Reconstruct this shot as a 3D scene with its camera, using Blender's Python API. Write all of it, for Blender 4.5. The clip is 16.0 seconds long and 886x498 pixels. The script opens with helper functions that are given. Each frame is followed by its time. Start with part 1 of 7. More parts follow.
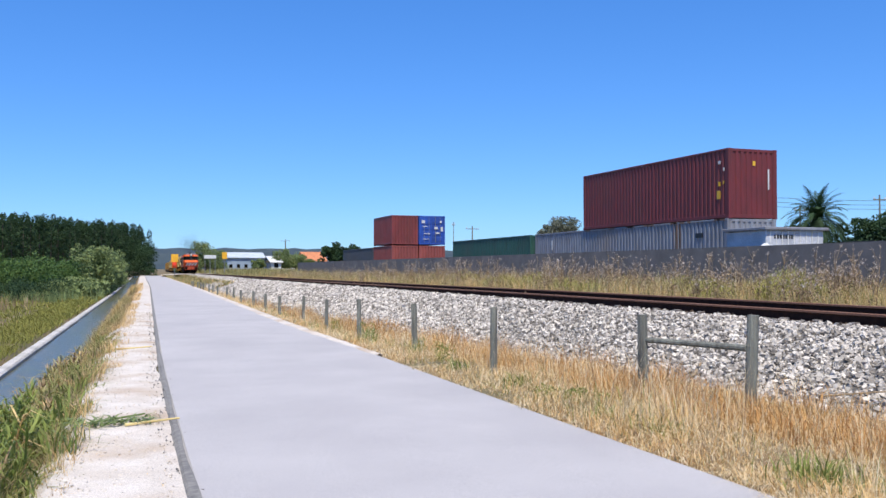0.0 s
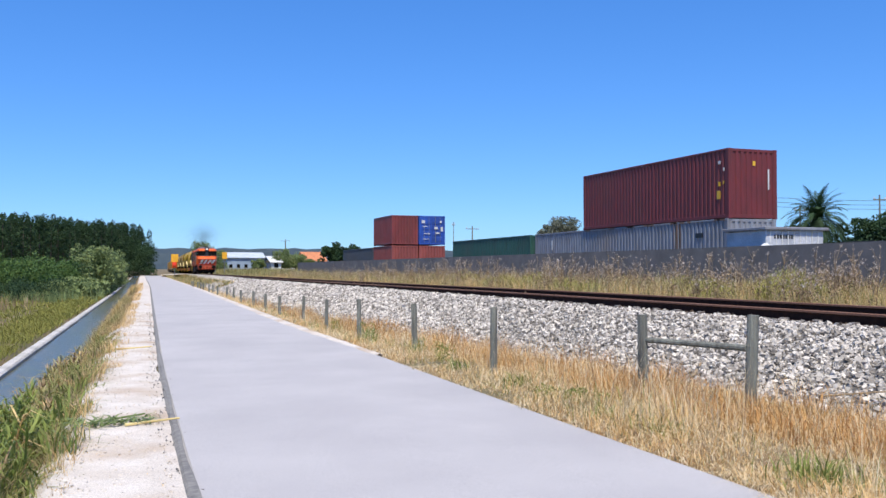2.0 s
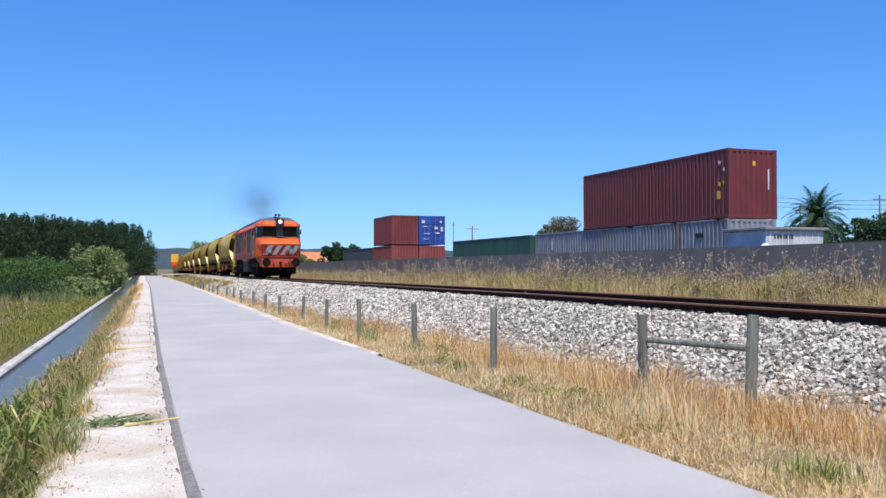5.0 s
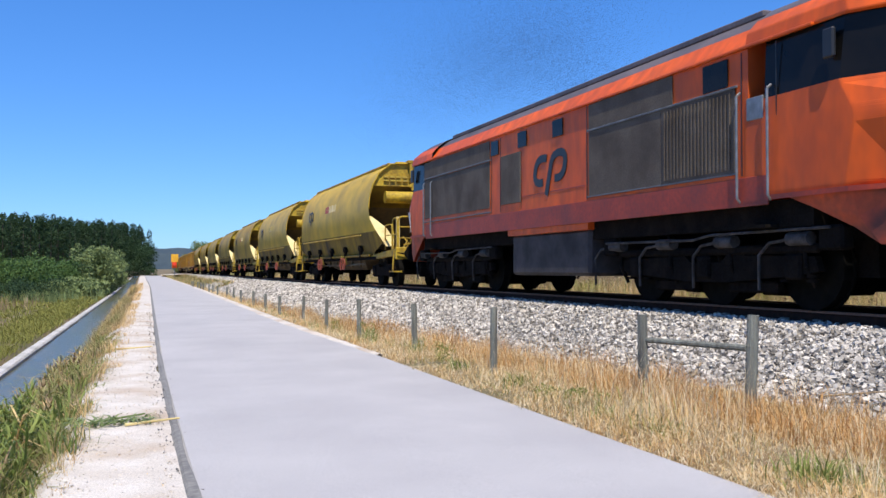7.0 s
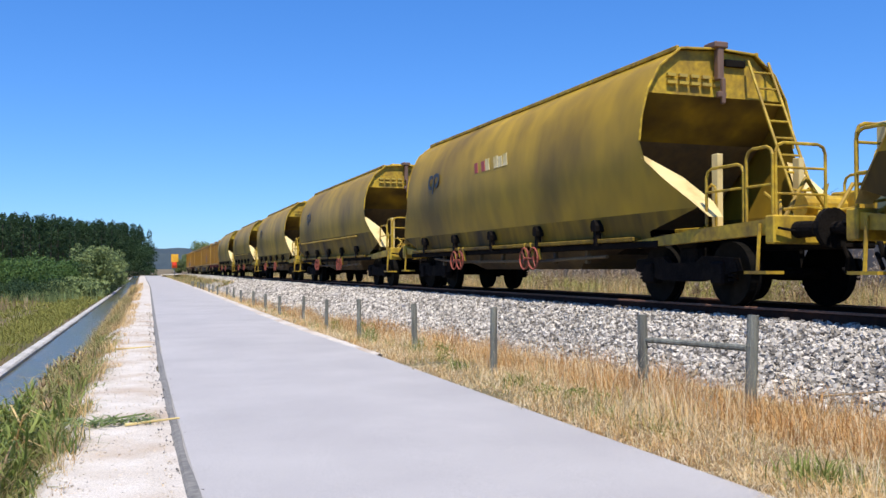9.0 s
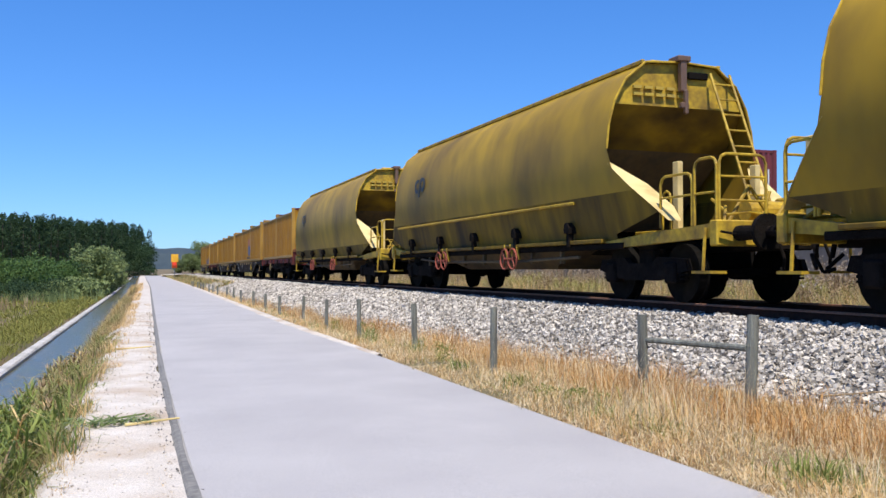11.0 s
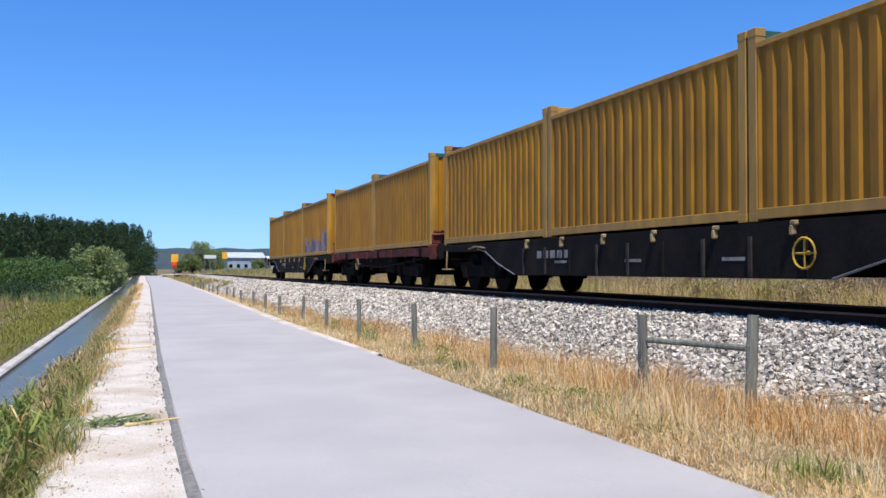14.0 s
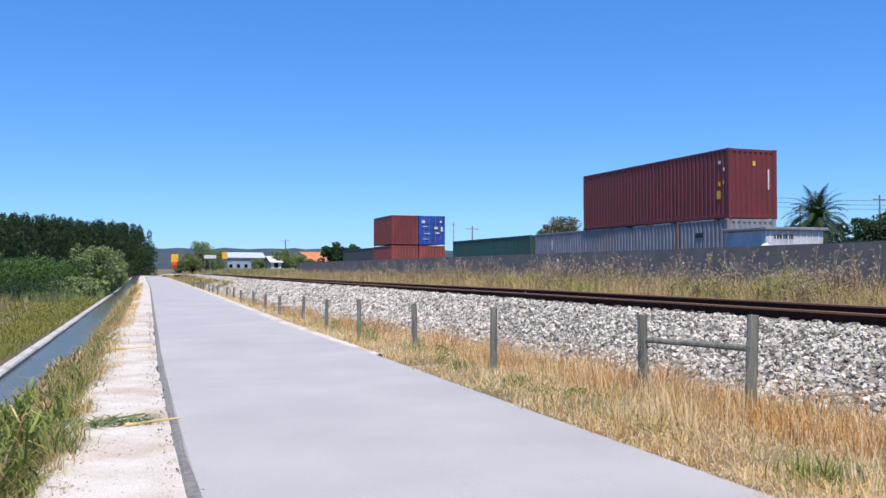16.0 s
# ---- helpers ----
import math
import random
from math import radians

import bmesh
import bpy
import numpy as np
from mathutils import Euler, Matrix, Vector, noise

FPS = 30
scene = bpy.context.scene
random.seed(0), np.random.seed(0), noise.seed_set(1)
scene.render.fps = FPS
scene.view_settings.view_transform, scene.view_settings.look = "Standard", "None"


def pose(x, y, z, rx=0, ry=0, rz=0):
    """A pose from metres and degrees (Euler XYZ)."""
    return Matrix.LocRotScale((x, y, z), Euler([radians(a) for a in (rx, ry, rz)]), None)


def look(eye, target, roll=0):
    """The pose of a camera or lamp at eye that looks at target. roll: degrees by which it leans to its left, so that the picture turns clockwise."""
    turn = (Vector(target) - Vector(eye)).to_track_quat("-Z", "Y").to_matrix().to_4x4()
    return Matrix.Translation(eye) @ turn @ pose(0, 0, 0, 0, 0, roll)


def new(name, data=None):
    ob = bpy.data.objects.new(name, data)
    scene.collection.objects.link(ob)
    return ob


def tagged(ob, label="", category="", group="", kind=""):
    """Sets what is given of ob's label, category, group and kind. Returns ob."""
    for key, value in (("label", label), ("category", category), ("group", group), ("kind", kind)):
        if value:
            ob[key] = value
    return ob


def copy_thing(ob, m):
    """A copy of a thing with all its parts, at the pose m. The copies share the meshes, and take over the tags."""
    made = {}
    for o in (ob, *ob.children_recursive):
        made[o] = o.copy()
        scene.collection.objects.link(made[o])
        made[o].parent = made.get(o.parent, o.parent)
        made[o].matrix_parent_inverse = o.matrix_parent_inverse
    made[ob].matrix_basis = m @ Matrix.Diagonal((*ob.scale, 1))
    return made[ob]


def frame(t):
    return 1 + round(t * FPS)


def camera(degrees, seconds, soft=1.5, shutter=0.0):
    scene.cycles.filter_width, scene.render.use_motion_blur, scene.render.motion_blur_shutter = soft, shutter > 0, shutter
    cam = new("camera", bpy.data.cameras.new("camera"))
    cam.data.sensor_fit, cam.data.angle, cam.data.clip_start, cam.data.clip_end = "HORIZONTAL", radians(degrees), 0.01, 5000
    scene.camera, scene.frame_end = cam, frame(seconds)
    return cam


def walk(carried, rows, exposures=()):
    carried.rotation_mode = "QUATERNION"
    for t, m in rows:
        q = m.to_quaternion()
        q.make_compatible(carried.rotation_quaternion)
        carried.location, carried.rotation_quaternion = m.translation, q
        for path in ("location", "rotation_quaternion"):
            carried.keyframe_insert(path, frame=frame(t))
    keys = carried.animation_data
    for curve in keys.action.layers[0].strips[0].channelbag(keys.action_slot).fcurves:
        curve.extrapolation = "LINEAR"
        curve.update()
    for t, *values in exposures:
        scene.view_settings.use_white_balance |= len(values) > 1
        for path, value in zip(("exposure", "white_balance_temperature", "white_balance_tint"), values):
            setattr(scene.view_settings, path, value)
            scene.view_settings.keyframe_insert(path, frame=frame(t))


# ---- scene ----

# The camera stands still on the path: eye 1.35 m above it.
cam = camera(52.5, 16.0)
EYE = Vector((0, 0, 1.35))
YAW, PITCH = radians(19.49), radians(1.28)
AIM = EYE + Vector((math.sin(YAW) * math.cos(PITCH), math.cos(YAW) * math.cos(PITCH), math.sin(PITCH)))
walk(cam, [(0, look(EYE, AIM)), (16, look(EYE, AIM))], exposures=[(0, 0.25, 6300, 11), (16, 0.25, 6300, 11)])

# ---- light ----
SUN_WAY = Vector((-0.12, -0.50, 1.0)).normalized()
world = bpy.data.worlds.new("sky")
scene.world = world
world.use_nodes = True
wn = world.node_tree
sky = wn.nodes.new("ShaderNodeTexSky")
sky.sky_type = "NISHITA"
sky.sun_disc = False
sky.sun_elevation = math.asin(SUN_WAY.z)
sky.sun_rotation = math.atan2(SUN_WAY.x, SUN_WAY.y)
sky.air_density, sky.dust_density, sky.ozone_density = 1.0, 0.0, 4.0
deep = wn.nodes.new("ShaderNodeHueSaturation")
deep.inputs["Saturation"].default_value = 1.22
soft = wn.nodes.new("ShaderNodeGamma")
soft.inputs["Gamma"].default_value = 0.74
blue = wn.nodes.new("ShaderNodeMix")
blue.data_type, blue.blend_type = "RGBA", "MULTIPLY"
blue.inputs["Factor"].default_value = 1.0
blue.inputs["B"].default_value = (0.545, 0.875, 1.40, 1)
wn.links.new(sky.outputs[0], deep.inputs["Color"])
wn.links.new(deep.outputs[0], soft.inputs["Color"])
wn.links.new(soft.outputs[0], blue.inputs["A"])
wn.nodes["Background"].inputs["Strength"].default_value = 0.154
wn.links.new(blue.outputs["Result"], wn.nodes["Background"].inputs["Color"])
sun = new("sun", bpy.data.lights.new("sun", "SUN"))
sun.data.energy, sun.data.angle, sun.data.color = 5.0, radians(0.53), (1.0, 0.92, 0.79)
sun.matrix_world = look((0, 0, 60), Vector((0, 0, 60)) - SUN_WAY)


# ---- materials ----
def mat(name, a, b=None, scale=4.0, rough=0.7, metal=0.0, bump=0.0, bscale=None, fine=None, isle=None, stretch=(1, 1, 1), dirt=None, dscale=0.8, damount=0.5, spec=0.5, alpha=1.0, obj=0.0, translucent=0.0):
    """Noise between colours a and b, a second finer grain, optional dirt colour in large blotches, bump; isle varies each island."""
    m = bpy.data.materials.new(name)
    m.use_nodes = True
    nt, n, l = m.node_tree, m.node_tree.nodes, m.node_tree.links
    bs = n["Principled BSDF"]
    bs.inputs["Roughness"].default_value = rough
    bs.inputs["Metallic"].default_value = metal
    bs.inputs["Specular IOR Level"].default_value = spec
    b = b or tuple(c * 0.8 for c in a)
    geo = n.new("ShaderNodeNewGeometry")
    tc = n.new("ShaderNodeTexCoord")
    mp = n.new("ShaderNodeMapping")
    mp.inputs["Scale"].default_value = stretch
    l.new(tc.outputs["Object"], mp.inputs["Vector"])

    def noise_tex(sc, detail=4.0):
        t = n.new("ShaderNodeTexNoise")
        t.inputs["Scale"].default_value, t.inputs["Detail"].default_value = sc, detail
        l.new(mp.outputs[0], t.inputs["Vector"])
        return t.outputs["Fac"]

    def ramp(fac, lo, hi):
        r = n.new("ShaderNodeMapRange")
        r.inputs["From Min"].default_value, r.inputs["From Max"].default_value = lo, hi
        l.new(fac, r.inputs["Value"])
        return r.outputs["Result"]

    def mix(fac, c1, c2):
        x = n.new("ShaderNodeMix")
        x.data_type = "RGBA"
        for sock, v in ((x.inputs["Factor"], fac), (x.inputs["A"], c1), (x.inputs["B"], c2)):
            if isinstance(v, (tuple, float, int)):
                sock.default_value = (*v, 1) if isinstance(v, tuple) else v
            else:
                l.new(v, sock)
        return x.outputs["Result"]

    col = mix(ramp(noise_tex(scale), 0.35, 0.65), a, b)
    if isle:
        col = mix(geo.outputs["Random Per Island"], col, isle)
    if obj:
        oi = n.new("ShaderNodeObjectInfo")
        h = n.new("ShaderNodeHueSaturation")
        h.inputs["Value"].default_value = 1.0
        l.new(ramp(oi.outputs["Random"], 0, 1), h.inputs["Fac"])
        h.inputs["Value"].default_value = 1.0 - obj
        l.new(col, h.inputs["Color"])
        col = h.outputs["Color"]
    if fine:
        col = mix(ramp(noise_tex(fine, 2.0), 0.3, 0.7), col, mix(0.35, col, (0.02, 0.02, 0.02)))
    if dirt:
        f = n.new("ShaderNodeMath")
        f.operation = "MULTIPLY"
        l.new(ramp(noise_tex(dscale, 6.0), 0.48, 0.72), f.inputs[0])
        f.inputs[1].default_value = damount
        col = mix(f.outputs[0], col, dirt)
    l.new(col, bs.inputs["Base Color"])
    if bump:
        bp = n.new("ShaderNodeBump")
        bp.inputs["Strength"].default_value = bump
        bp.inputs["Distance"].default_value = 0.02
        l.new(noise_tex(bscale or scale * 6, 6.0), bp.inputs["Height"])
        l.new(bp.outputs[0], bs.inputs["Normal"])
    if translucent:
        tr = n.new("ShaderNodeBsdfTranslucent")
        ms = n.new("ShaderNodeMixShader")
        ms.inputs[0].default_value = translucent
        l.new(col, tr.inputs["Color"])
        l.new(bs.outputs[0], ms.inputs[1])
        l.new(tr.outputs[0], ms.inputs[2])
        l.new(ms.outputs[0], n["Material Output"].inputs["Surface"])
    if alpha < 1:
        bs.inputs["Alpha"].default_value = alpha
    return m


def glow(name, colour, strength):
    m = mat(name, colour, rough=0.3)
    m.node_tree.nodes["Principled BSDF"].inputs["Emission Color"].default_value = (*colour, 1)
    m.node_tree.nodes["Principled BSDF"].inputs["Emission Strength"].default_value = strength
    return m


M_EARTH = mat("earth", (0.24, 0.165, 0.08), (0.13, 0.115, 0.05), 0.6, 0.95, bump=0.6, bscale=9, fine=30)
M_PATH = mat("path_surface", (0.44, 0.42, 0.415), (0.49, 0.47, 0.46), 0.9, 0.9, bump=0.25, bscale=120, fine=160, dirt=(0.30, 0.29, 0.29), dscale=0.35, damount=0.5)
M_SAND = mat("pale_sand", (0.72, 0.665, 0.59), (0.62, 0.555, 0.475), 2.5, 0.95, bump=0.7, bscale=30, fine=90, dirt=(0.36, 0.25, 0.15), dscale=0.9, damount=0.75)
M_GRIT = mat("dark_grit", (0.15, 0.145, 0.14), (0.24, 0.23, 0.21), 20, 0.95, bump=0.6, bscale=80)
M_BALLAST = mat("ballast_bed", (0.20, 0.19, 0.17), (0.07, 0.065, 0.06), 18, 0.95, bump=1.0, bscale=22, fine=60)
M_STONE = mat("ballast_stone", (0.15, 0.13, 0.105), (0.08, 0.07, 0.058), 3, 0.9, isle=(0.70, 0.64, 0.555), bump=0.3, bscale=60)
M_STONE_RUST = mat("rusty_ballast_stone", (0.05, 0.038, 0.032), (0.03, 0.024, 0.02), 3, 0.9, isle=(0.08, 0.055, 0.04), spec=0.1)
M_RAIL = mat("rail_rust", (0.058, 0.024, 0.014), (0.034, 0.015, 0.010), 12, 0.85, bump=0.2, fine=60, spec=0.1)
M_RAIL_TOP = mat("worn_rail_head", (0.26, 0.13, 0.08), (0.17, 0.085, 0.055), 30, 0.7, spec=0.2)
M_SLEEPER = mat("sleeper_concrete", (0.20, 0.18, 0.16), (0.12, 0.10, 0.09), 6, 0.9, bump=0.4)
M_CONC = mat("old_concrete", (0.66, 0.63, 0.58), (0.52, 0.49, 0.45), 3, 0.9, bump=0.5, fine=50, dirt=(0.2, 0.2, 0.15), dscale=1.2)
M_BLOCK = mat("grey_blockwork", (0.235, 0.22, 0.205), (0.17, 0.16, 0.15), 1.3, 0.95, bump=0.4, bscale=30, fine=40, dirt=(0.14, 0.135, 0.13), dscale=0.5)
M_POST = mat("weathered_post_wood", (0.28, 0.29, 0.24), (0.15, 0.15, 0.125), 3, 0.9, stretch=(6, 6, 0.6), bump=0.8, bscale=20, fine=60, dirt=(0.06, 0.055, 0.05), dscale=2)
M_STRAW = mat("dry_grass", (0.50, 0.31, 0.115), (0.42, 0.235, 0.085), 0.9, 0.8, isle=(0.78, 0.57, 0.27), translucent=0.25)
M_BLEACHED = mat("bleached_grass", (0.70, 0.56, 0.33), (0.60, 0.45, 0.24), 0.9, 0.8, isle=(0.82, 0.72, 0.50), translucent=0.25)
M_RUSSET = mat("russet_grass", (0.42, 0.19, 0.06), (0.48, 0.26, 0.09), 0.9, 0.8, isle=(0.60, 0.36, 0.13), translucent=0.25)
M_GREEN = mat("green_grass", (0.10, 0.155, 0.03), (0.17, 0.21, 0.045), 1.2, 0.7, isle=(0.29, 0.33, 0.09), translucent=0.3, spec=0.2)
M_OLIVE = mat("olive_weed", (0.20, 0.20, 0.06), (0.26, 0.22, 0.08), 1.0, 0.8, isle=(0.36, 0.33, 0.13), translucent=0.25)
M_BROOM = mat("broom_shoot", (0.27, 0.28, 0.065), (0.36, 0.34, 0.09), 0.8, 0.8, isle=(0.46, 0.42, 0.14), translucent=0.25, spec=0.2)
M_BROWNWEED = mat("brown_weed_stem", (0.17, 0.11, 0.06), (0.24, 0.16, 0.085), 1.0, 0.85, isle=(0.32, 0.24, 0.14))
M_SEED = mat("seed_heads", (0.17, 0.115, 0.085), (0.24, 0.17, 0.13), 3.0, 0.85, isle=(0.62, 0.56, 0.48))
M_LEAF = mat("dark_forest_leaf", (0.018, 0.042, 0.018), (0.028, 0.058, 0.022), 0.15, 0.7, spec=0.2, isle=(0.042, 0.076, 0.030), translucent=0.15)
M_LEAF2 = mat("bush_leaf", (0.035, 0.085, 0.022), (0.08, 0.14, 0.035), 0.25, 0.6, isle=(0.085, 0.135, 0.038), translucent=0.2, spec=0.15)
M_LAWN = mat("meadow_grass_blade", (0.165, 0.175, 0.038), (0.22, 0.215, 0.05), 0.25, 0.8, isle=(0.27, 0.265, 0.075), translucent=0.25, spec=0.15)
M_REED = mat("reed_leaf", (0.12, 0.18, 0.07), (0.17, 0.22, 0.09), 0.5, 0.6, isle=(0.25, 0.30, 0.11), translucent=0.25, spec=0.2)
M_BARK = mat("bark", (0.09, 0.07, 0.055), (0.05, 0.042, 0.035), 5, 0.95, bump=0.8)
# The haze of distance is mixed into this blue-grey base colour.
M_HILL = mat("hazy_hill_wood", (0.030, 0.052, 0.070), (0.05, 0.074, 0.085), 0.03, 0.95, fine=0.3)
M_WATER = mat("ditch_water", (0.09, 0.09, 0.06), (0.13, 0.12, 0.08), 0.9, 0.16, bump=0.5, bscale=10, spec=0.11, dirt=(0.10, 0.11, 0.045), dscale=1.6, damount=0.7)


# ---- building helpers ----
RNG = np.random.default_rng(7)
X_TRACK, Z_RAIL = 9.11, 0.825


def dev(y):
    """Sideways bend of path, canal and track: straight, a short bend, straight again."""
    a, b, m = 45.0, 85.0, 0.0165
    if y < a:
        return 0.0
    if y < b:
        return m * (y - a) ** 2 / (b - a) / 2
    return m * (b - a) / 2 + m * (y - b)


def tdev(y):
    """Sideways bend of the track: straight, then a long gentle turn away."""
    if y < 25:
        return 0.0
    if y < 50:
        return 0.0235 * (y - 25) ** 2 / 50
    return 0.0235 * (y - 37.5)


def tdev_slope(y):
    return 0.0235 * min(1.0, max(0.0, (y - 25) / 25))


def sag(y):
    """How far the track has fallen by the place y."""
    return 0.0019 * max(0.0, y - 20)


def pdev(y):
    """Sideways bend of the path, its shoulders and the ditch."""
    if y < 2:
        return 0.0
    if y < 16:
        return 0.023 * (y - 2) ** 2 / 28
    if y < 70:
        return 0.161 + 0.023 * (y - 16)
    return 1.403 + 0.0165 * (y - 70)


def bend_at(x, y):
    k = min(1.0, max(0.0, (x - 3.7) / 1.6))
    j = min(1.0, max(0.0, (x - 5.3) / 2.2))
    return pdev(y) * (1 - k) + (dev(y) * (1 - j) + tdev(y) * j) * k


def ob_from(name, bm, material, parent=None, label="", smooth=False):
    me = bpy.data.meshes.new(name)
    bmesh.ops.recalc_face_normals(bm, faces=bm.faces[:])
    bm.to_mesh(me)
    bm.free()
    me.materials.append(material)
    if smooth:
        me.shade_smooth()
    ob = new(name, me)
    if parent:
        ob.parent = parent
    if label:
        tagged(ob, label)
    return ob


def part(name, bm, material, parent, label="", smooth=False):
    return ob_from(name, bm, material, parent, label, smooth)


def empty(name, label, category, group="", kind=""):
    return tagged(new(name), label, category, group, kind)


def box(bm, x0, x1, y0, y1, z0, z1, bevel=0.0, m=None):
    r = bmesh.ops.create_cube(bm, size=1.0)
    vs = r["verts"]
    for v in vs:
        v.co = Vector(((x0 + x1) / 2 + v.co.x * (x1 - x0), (y0 + y1) / 2 + v.co.y * (y1 - y0), (z0 + z1) / 2 + v.co.z * (z1 - z0)))
        if m:
            v.co = m @ v.co
    if bevel:
        es = list({e for v in vs for e in v.link_edges})
        bmesh.ops.bevel(bm, geom=es, offset=bevel, segments=1, affect="EDGES", profile=0.5)
    return bm


def boxes(*rows, bevel=0.0):
    bm = bmesh.new()
    for r in rows:
        box(bm, *r, bevel=bevel)
    return bm


def rod(bm, a, b, r, r2=None, seg=8):
    """A round bar from a to b."""
    a, b = Vector(a), Vector(b)
    d = b - a
    q = d.to_track_quat("Z", "Y").to_matrix().to_4x4()
    m = Matrix.Translation((a + b) / 2) @ q
    bmesh.ops.create_cone(bm, cap_ends=True, segments=seg, radius1=r, radius2=r if r2 is None else r2, depth=d.length, matrix=m)
    return bm


def rods(pts, r, seg=6):
    bm = bmesh.new()
    for a, b in zip(pts, pts[1:]):
        rod(bm, a, b, r, seg=seg)
    return bm


def prism(bm, outline, axis, lo, hi):
    """Extrude a closed outline of (u, v) along axis 'x' or 'y' from lo to hi."""
    def at(u, v, w):
        return (w, u, v) if axis == "x" else (u, w, v)
    A = [bm.verts.new(at(u, v, lo)) for u, v in outline]
    B = [bm.verts.new(at(u, v, hi)) for u, v in outline]
    n = len(outline)
    bm.faces.new(A)
    bm.faces.new(B[::-1])
    for i in range(n):
        bm.faces.new((A[i], A[(i + 1) % n], B[(i + 1) % n], B[i]))
    return bm


def loft(rings, closed=False, cap=False):
    bm = bmesh.new()
    R = [[bm.verts.new(p) for p in ring] for ring in rings]
    n = len(rings[0])
    for a, b in zip(R, R[1:]):
        for i in range(n if closed else n - 1):
            bm.faces.new((a[i], a[(i + 1) % n], b[(i + 1) % n], b[i]))
    if cap:
        bm.faces.new(R[0][::-1])
        bm.faces.new(R[-1])
    return bm


def sheet_from(name, verts, faces, material, smooth=False):
    me = bpy.data.meshes.new(name)
    me.from_pydata(verts, [], faces)
    me.materials.append(material)
    if smooth:
        me.shade_smooth()
    return new(name, me)


def strip(name, section, ys, material, bend=True, wobble=0.0, closed=False):
    """A long strip along the track with the cross-section (x, z)."""
    verts, faces = [], []
    n = len(section)
    for y in ys:
        for i, (x, z) in enumerate(section):
            w = wobble * noise.noise(Vector((y * 0.9, i * 7.3, 0))) + wobble * 0.6 * noise.noise(Vector((y * 1.7, i * 3.3, 5))) if wobble else 0
            verts.append((x + w + (bend_at(x, y) if bend else 0), y, z))
    for j in range(len(ys) - 1):
        for i in range(n if closed else n - 1):
            a, b = j * n + i, j * n + (i + 1) % n
            faces.append((a, b, b + n, a + n))
    return sheet_from(name, verts, faces, material)


def steps(*spans):
    out = []
    for a, b, d in spans:
        out += list(np.arange(a, b, d))
    return out + [spans[-1][1]]


def verge_z(y):
    return -0.012 * min(max(y - 8, 0), 38)


def lerp_profile(x, prof):
    for (xa, za), (xb, zb) in zip(prof, prof[1:]):
        if x <= xb:
            return za + (zb - za) * (x - xa) / (xb - xa)
    return prof[-1][1]


def ground_z(x, y):
    """Height of the earth; x is measured from the bent line."""
    v = verge_z(y)
    prof = [(-4000, -0.2), (-40, -0.2), (-12, -0.15), (-2.36, -0.36), (-2.25, -1.0), (-1.25, -1.0), (-1.15, -0.66), (-0.75, -0.25), (-0.38, -0.03), (0.3, -0.03), (3.6, -0.03), (3.75, -0.02), (4.5, v + 0.03), (6.0, v + 0.05), (6.8, 0.05), (11.5, 0.45), (13.0, 0.55), (19.0, 0.70), (60, 0.8), (4000, 0.8)]
    return lerp_profile(x, prof)


# ---- the large structure ----
YS = steps((-300, -20, 40), (-20, 60, 1.0), (60, 160, 4.0), (160, 700, 30.0), (700, 4000, 300.0))
XS = [-4000, -1500, -400, -150, -60, -40, -25, -16, -12, -9, -7, -5, -4, -3.3, -2.36, -2.25, -1.25, -1.15, -1.0, -0.9, -0.75, -0.6, -0.45, -0.35, 0.3, 3.6, 3.75, 4.1, 4.5, 5, 5.5, 6.0, 6.8, 9, 11.5, 12.2, 13, 15, 17, 19, 25, 40, 60, 150, 400, 1500, 4000]
gv = []
for y in YS:
    for x in XS:
        z = ground_z(x, y)
        if -25 < x < 60 and not -2.4 < x < -1.1 and not -0.7 < x < 3.8:
            z += 0.05 * noise.noise(Vector((x * 0.8, y * 0.6, 1)))
        gv.append((x + bend_at(x, y), y, z))
gf = [(j * len(XS) + i, j * len(XS) + i + 1, (j + 1) * len(XS) + i + 1, (j + 1) * len(XS) + i) for j in range(len(YS) - 1) for i in range(len(XS) - 1)]
ground = tagged(sheet_from("ground", gv, gf, M_EARTH, True), "dry brown earth with sparse growth", "ground", kind="structure")

PY = steps((-40, 0, 4.0), (0, 60, 0.5), (60, 190, 5.0))
tagged(strip("path", [(0.40, 0.0), (0.42, 0.02), (2.0, 0.035), (3.58, 0.02), (3.62, -0.03)], PY, M_PATH), "pale grey asphalt cycle path", "path", kind="structure")
tagged(strip("grit_edge", [(0.335, -0.005), (0.37, 0.024), (0.41, 0.0275)], PY, M_GRIT, wobble=0.018), "dark crumbling grit edge of the path", "path edge", kind="structure")
tagged(strip("sand_shoulder", [(-0.62, -0.12), (-0.42, 0.0), (-0.2, 0.012), (0.15, 0.016), (0.36, 0.0)], PY, M_SAND, wobble=0.10), "pale sandy gravel shoulder beside the path", "shoulder", kind="structure")
sv, sf = [], []
for k, y in enumerate([q for q in PY if q > 13]):
    inner = 3.56 - 0.26 * min(1.0, max(0.0, (y - 13) / 9)) + 0.09 * noise.noise(Vector((y * 0.9, 4, 0))) + 0.05 * noise.noise(Vector((y * 2.7, 2, 0)))
    outer = 3.76 + 0.07 * noise.noise(Vector((y * 0.9, 8, 0)))
    inner = min(inner, outer - 0.02)
    sv += [(x + pdev(y), y, z) for x, z in ((inner, 0.018), (inner + 0.03, 0.030), (0.5 * (inner + outer), 0.036), (outer, -0.05))]
    if k:
        sf += [(4 * k - 4 + i, 4 * k - 3 + i, 4 * k + 1 + i, 4 * k + i) for i in range(3)]
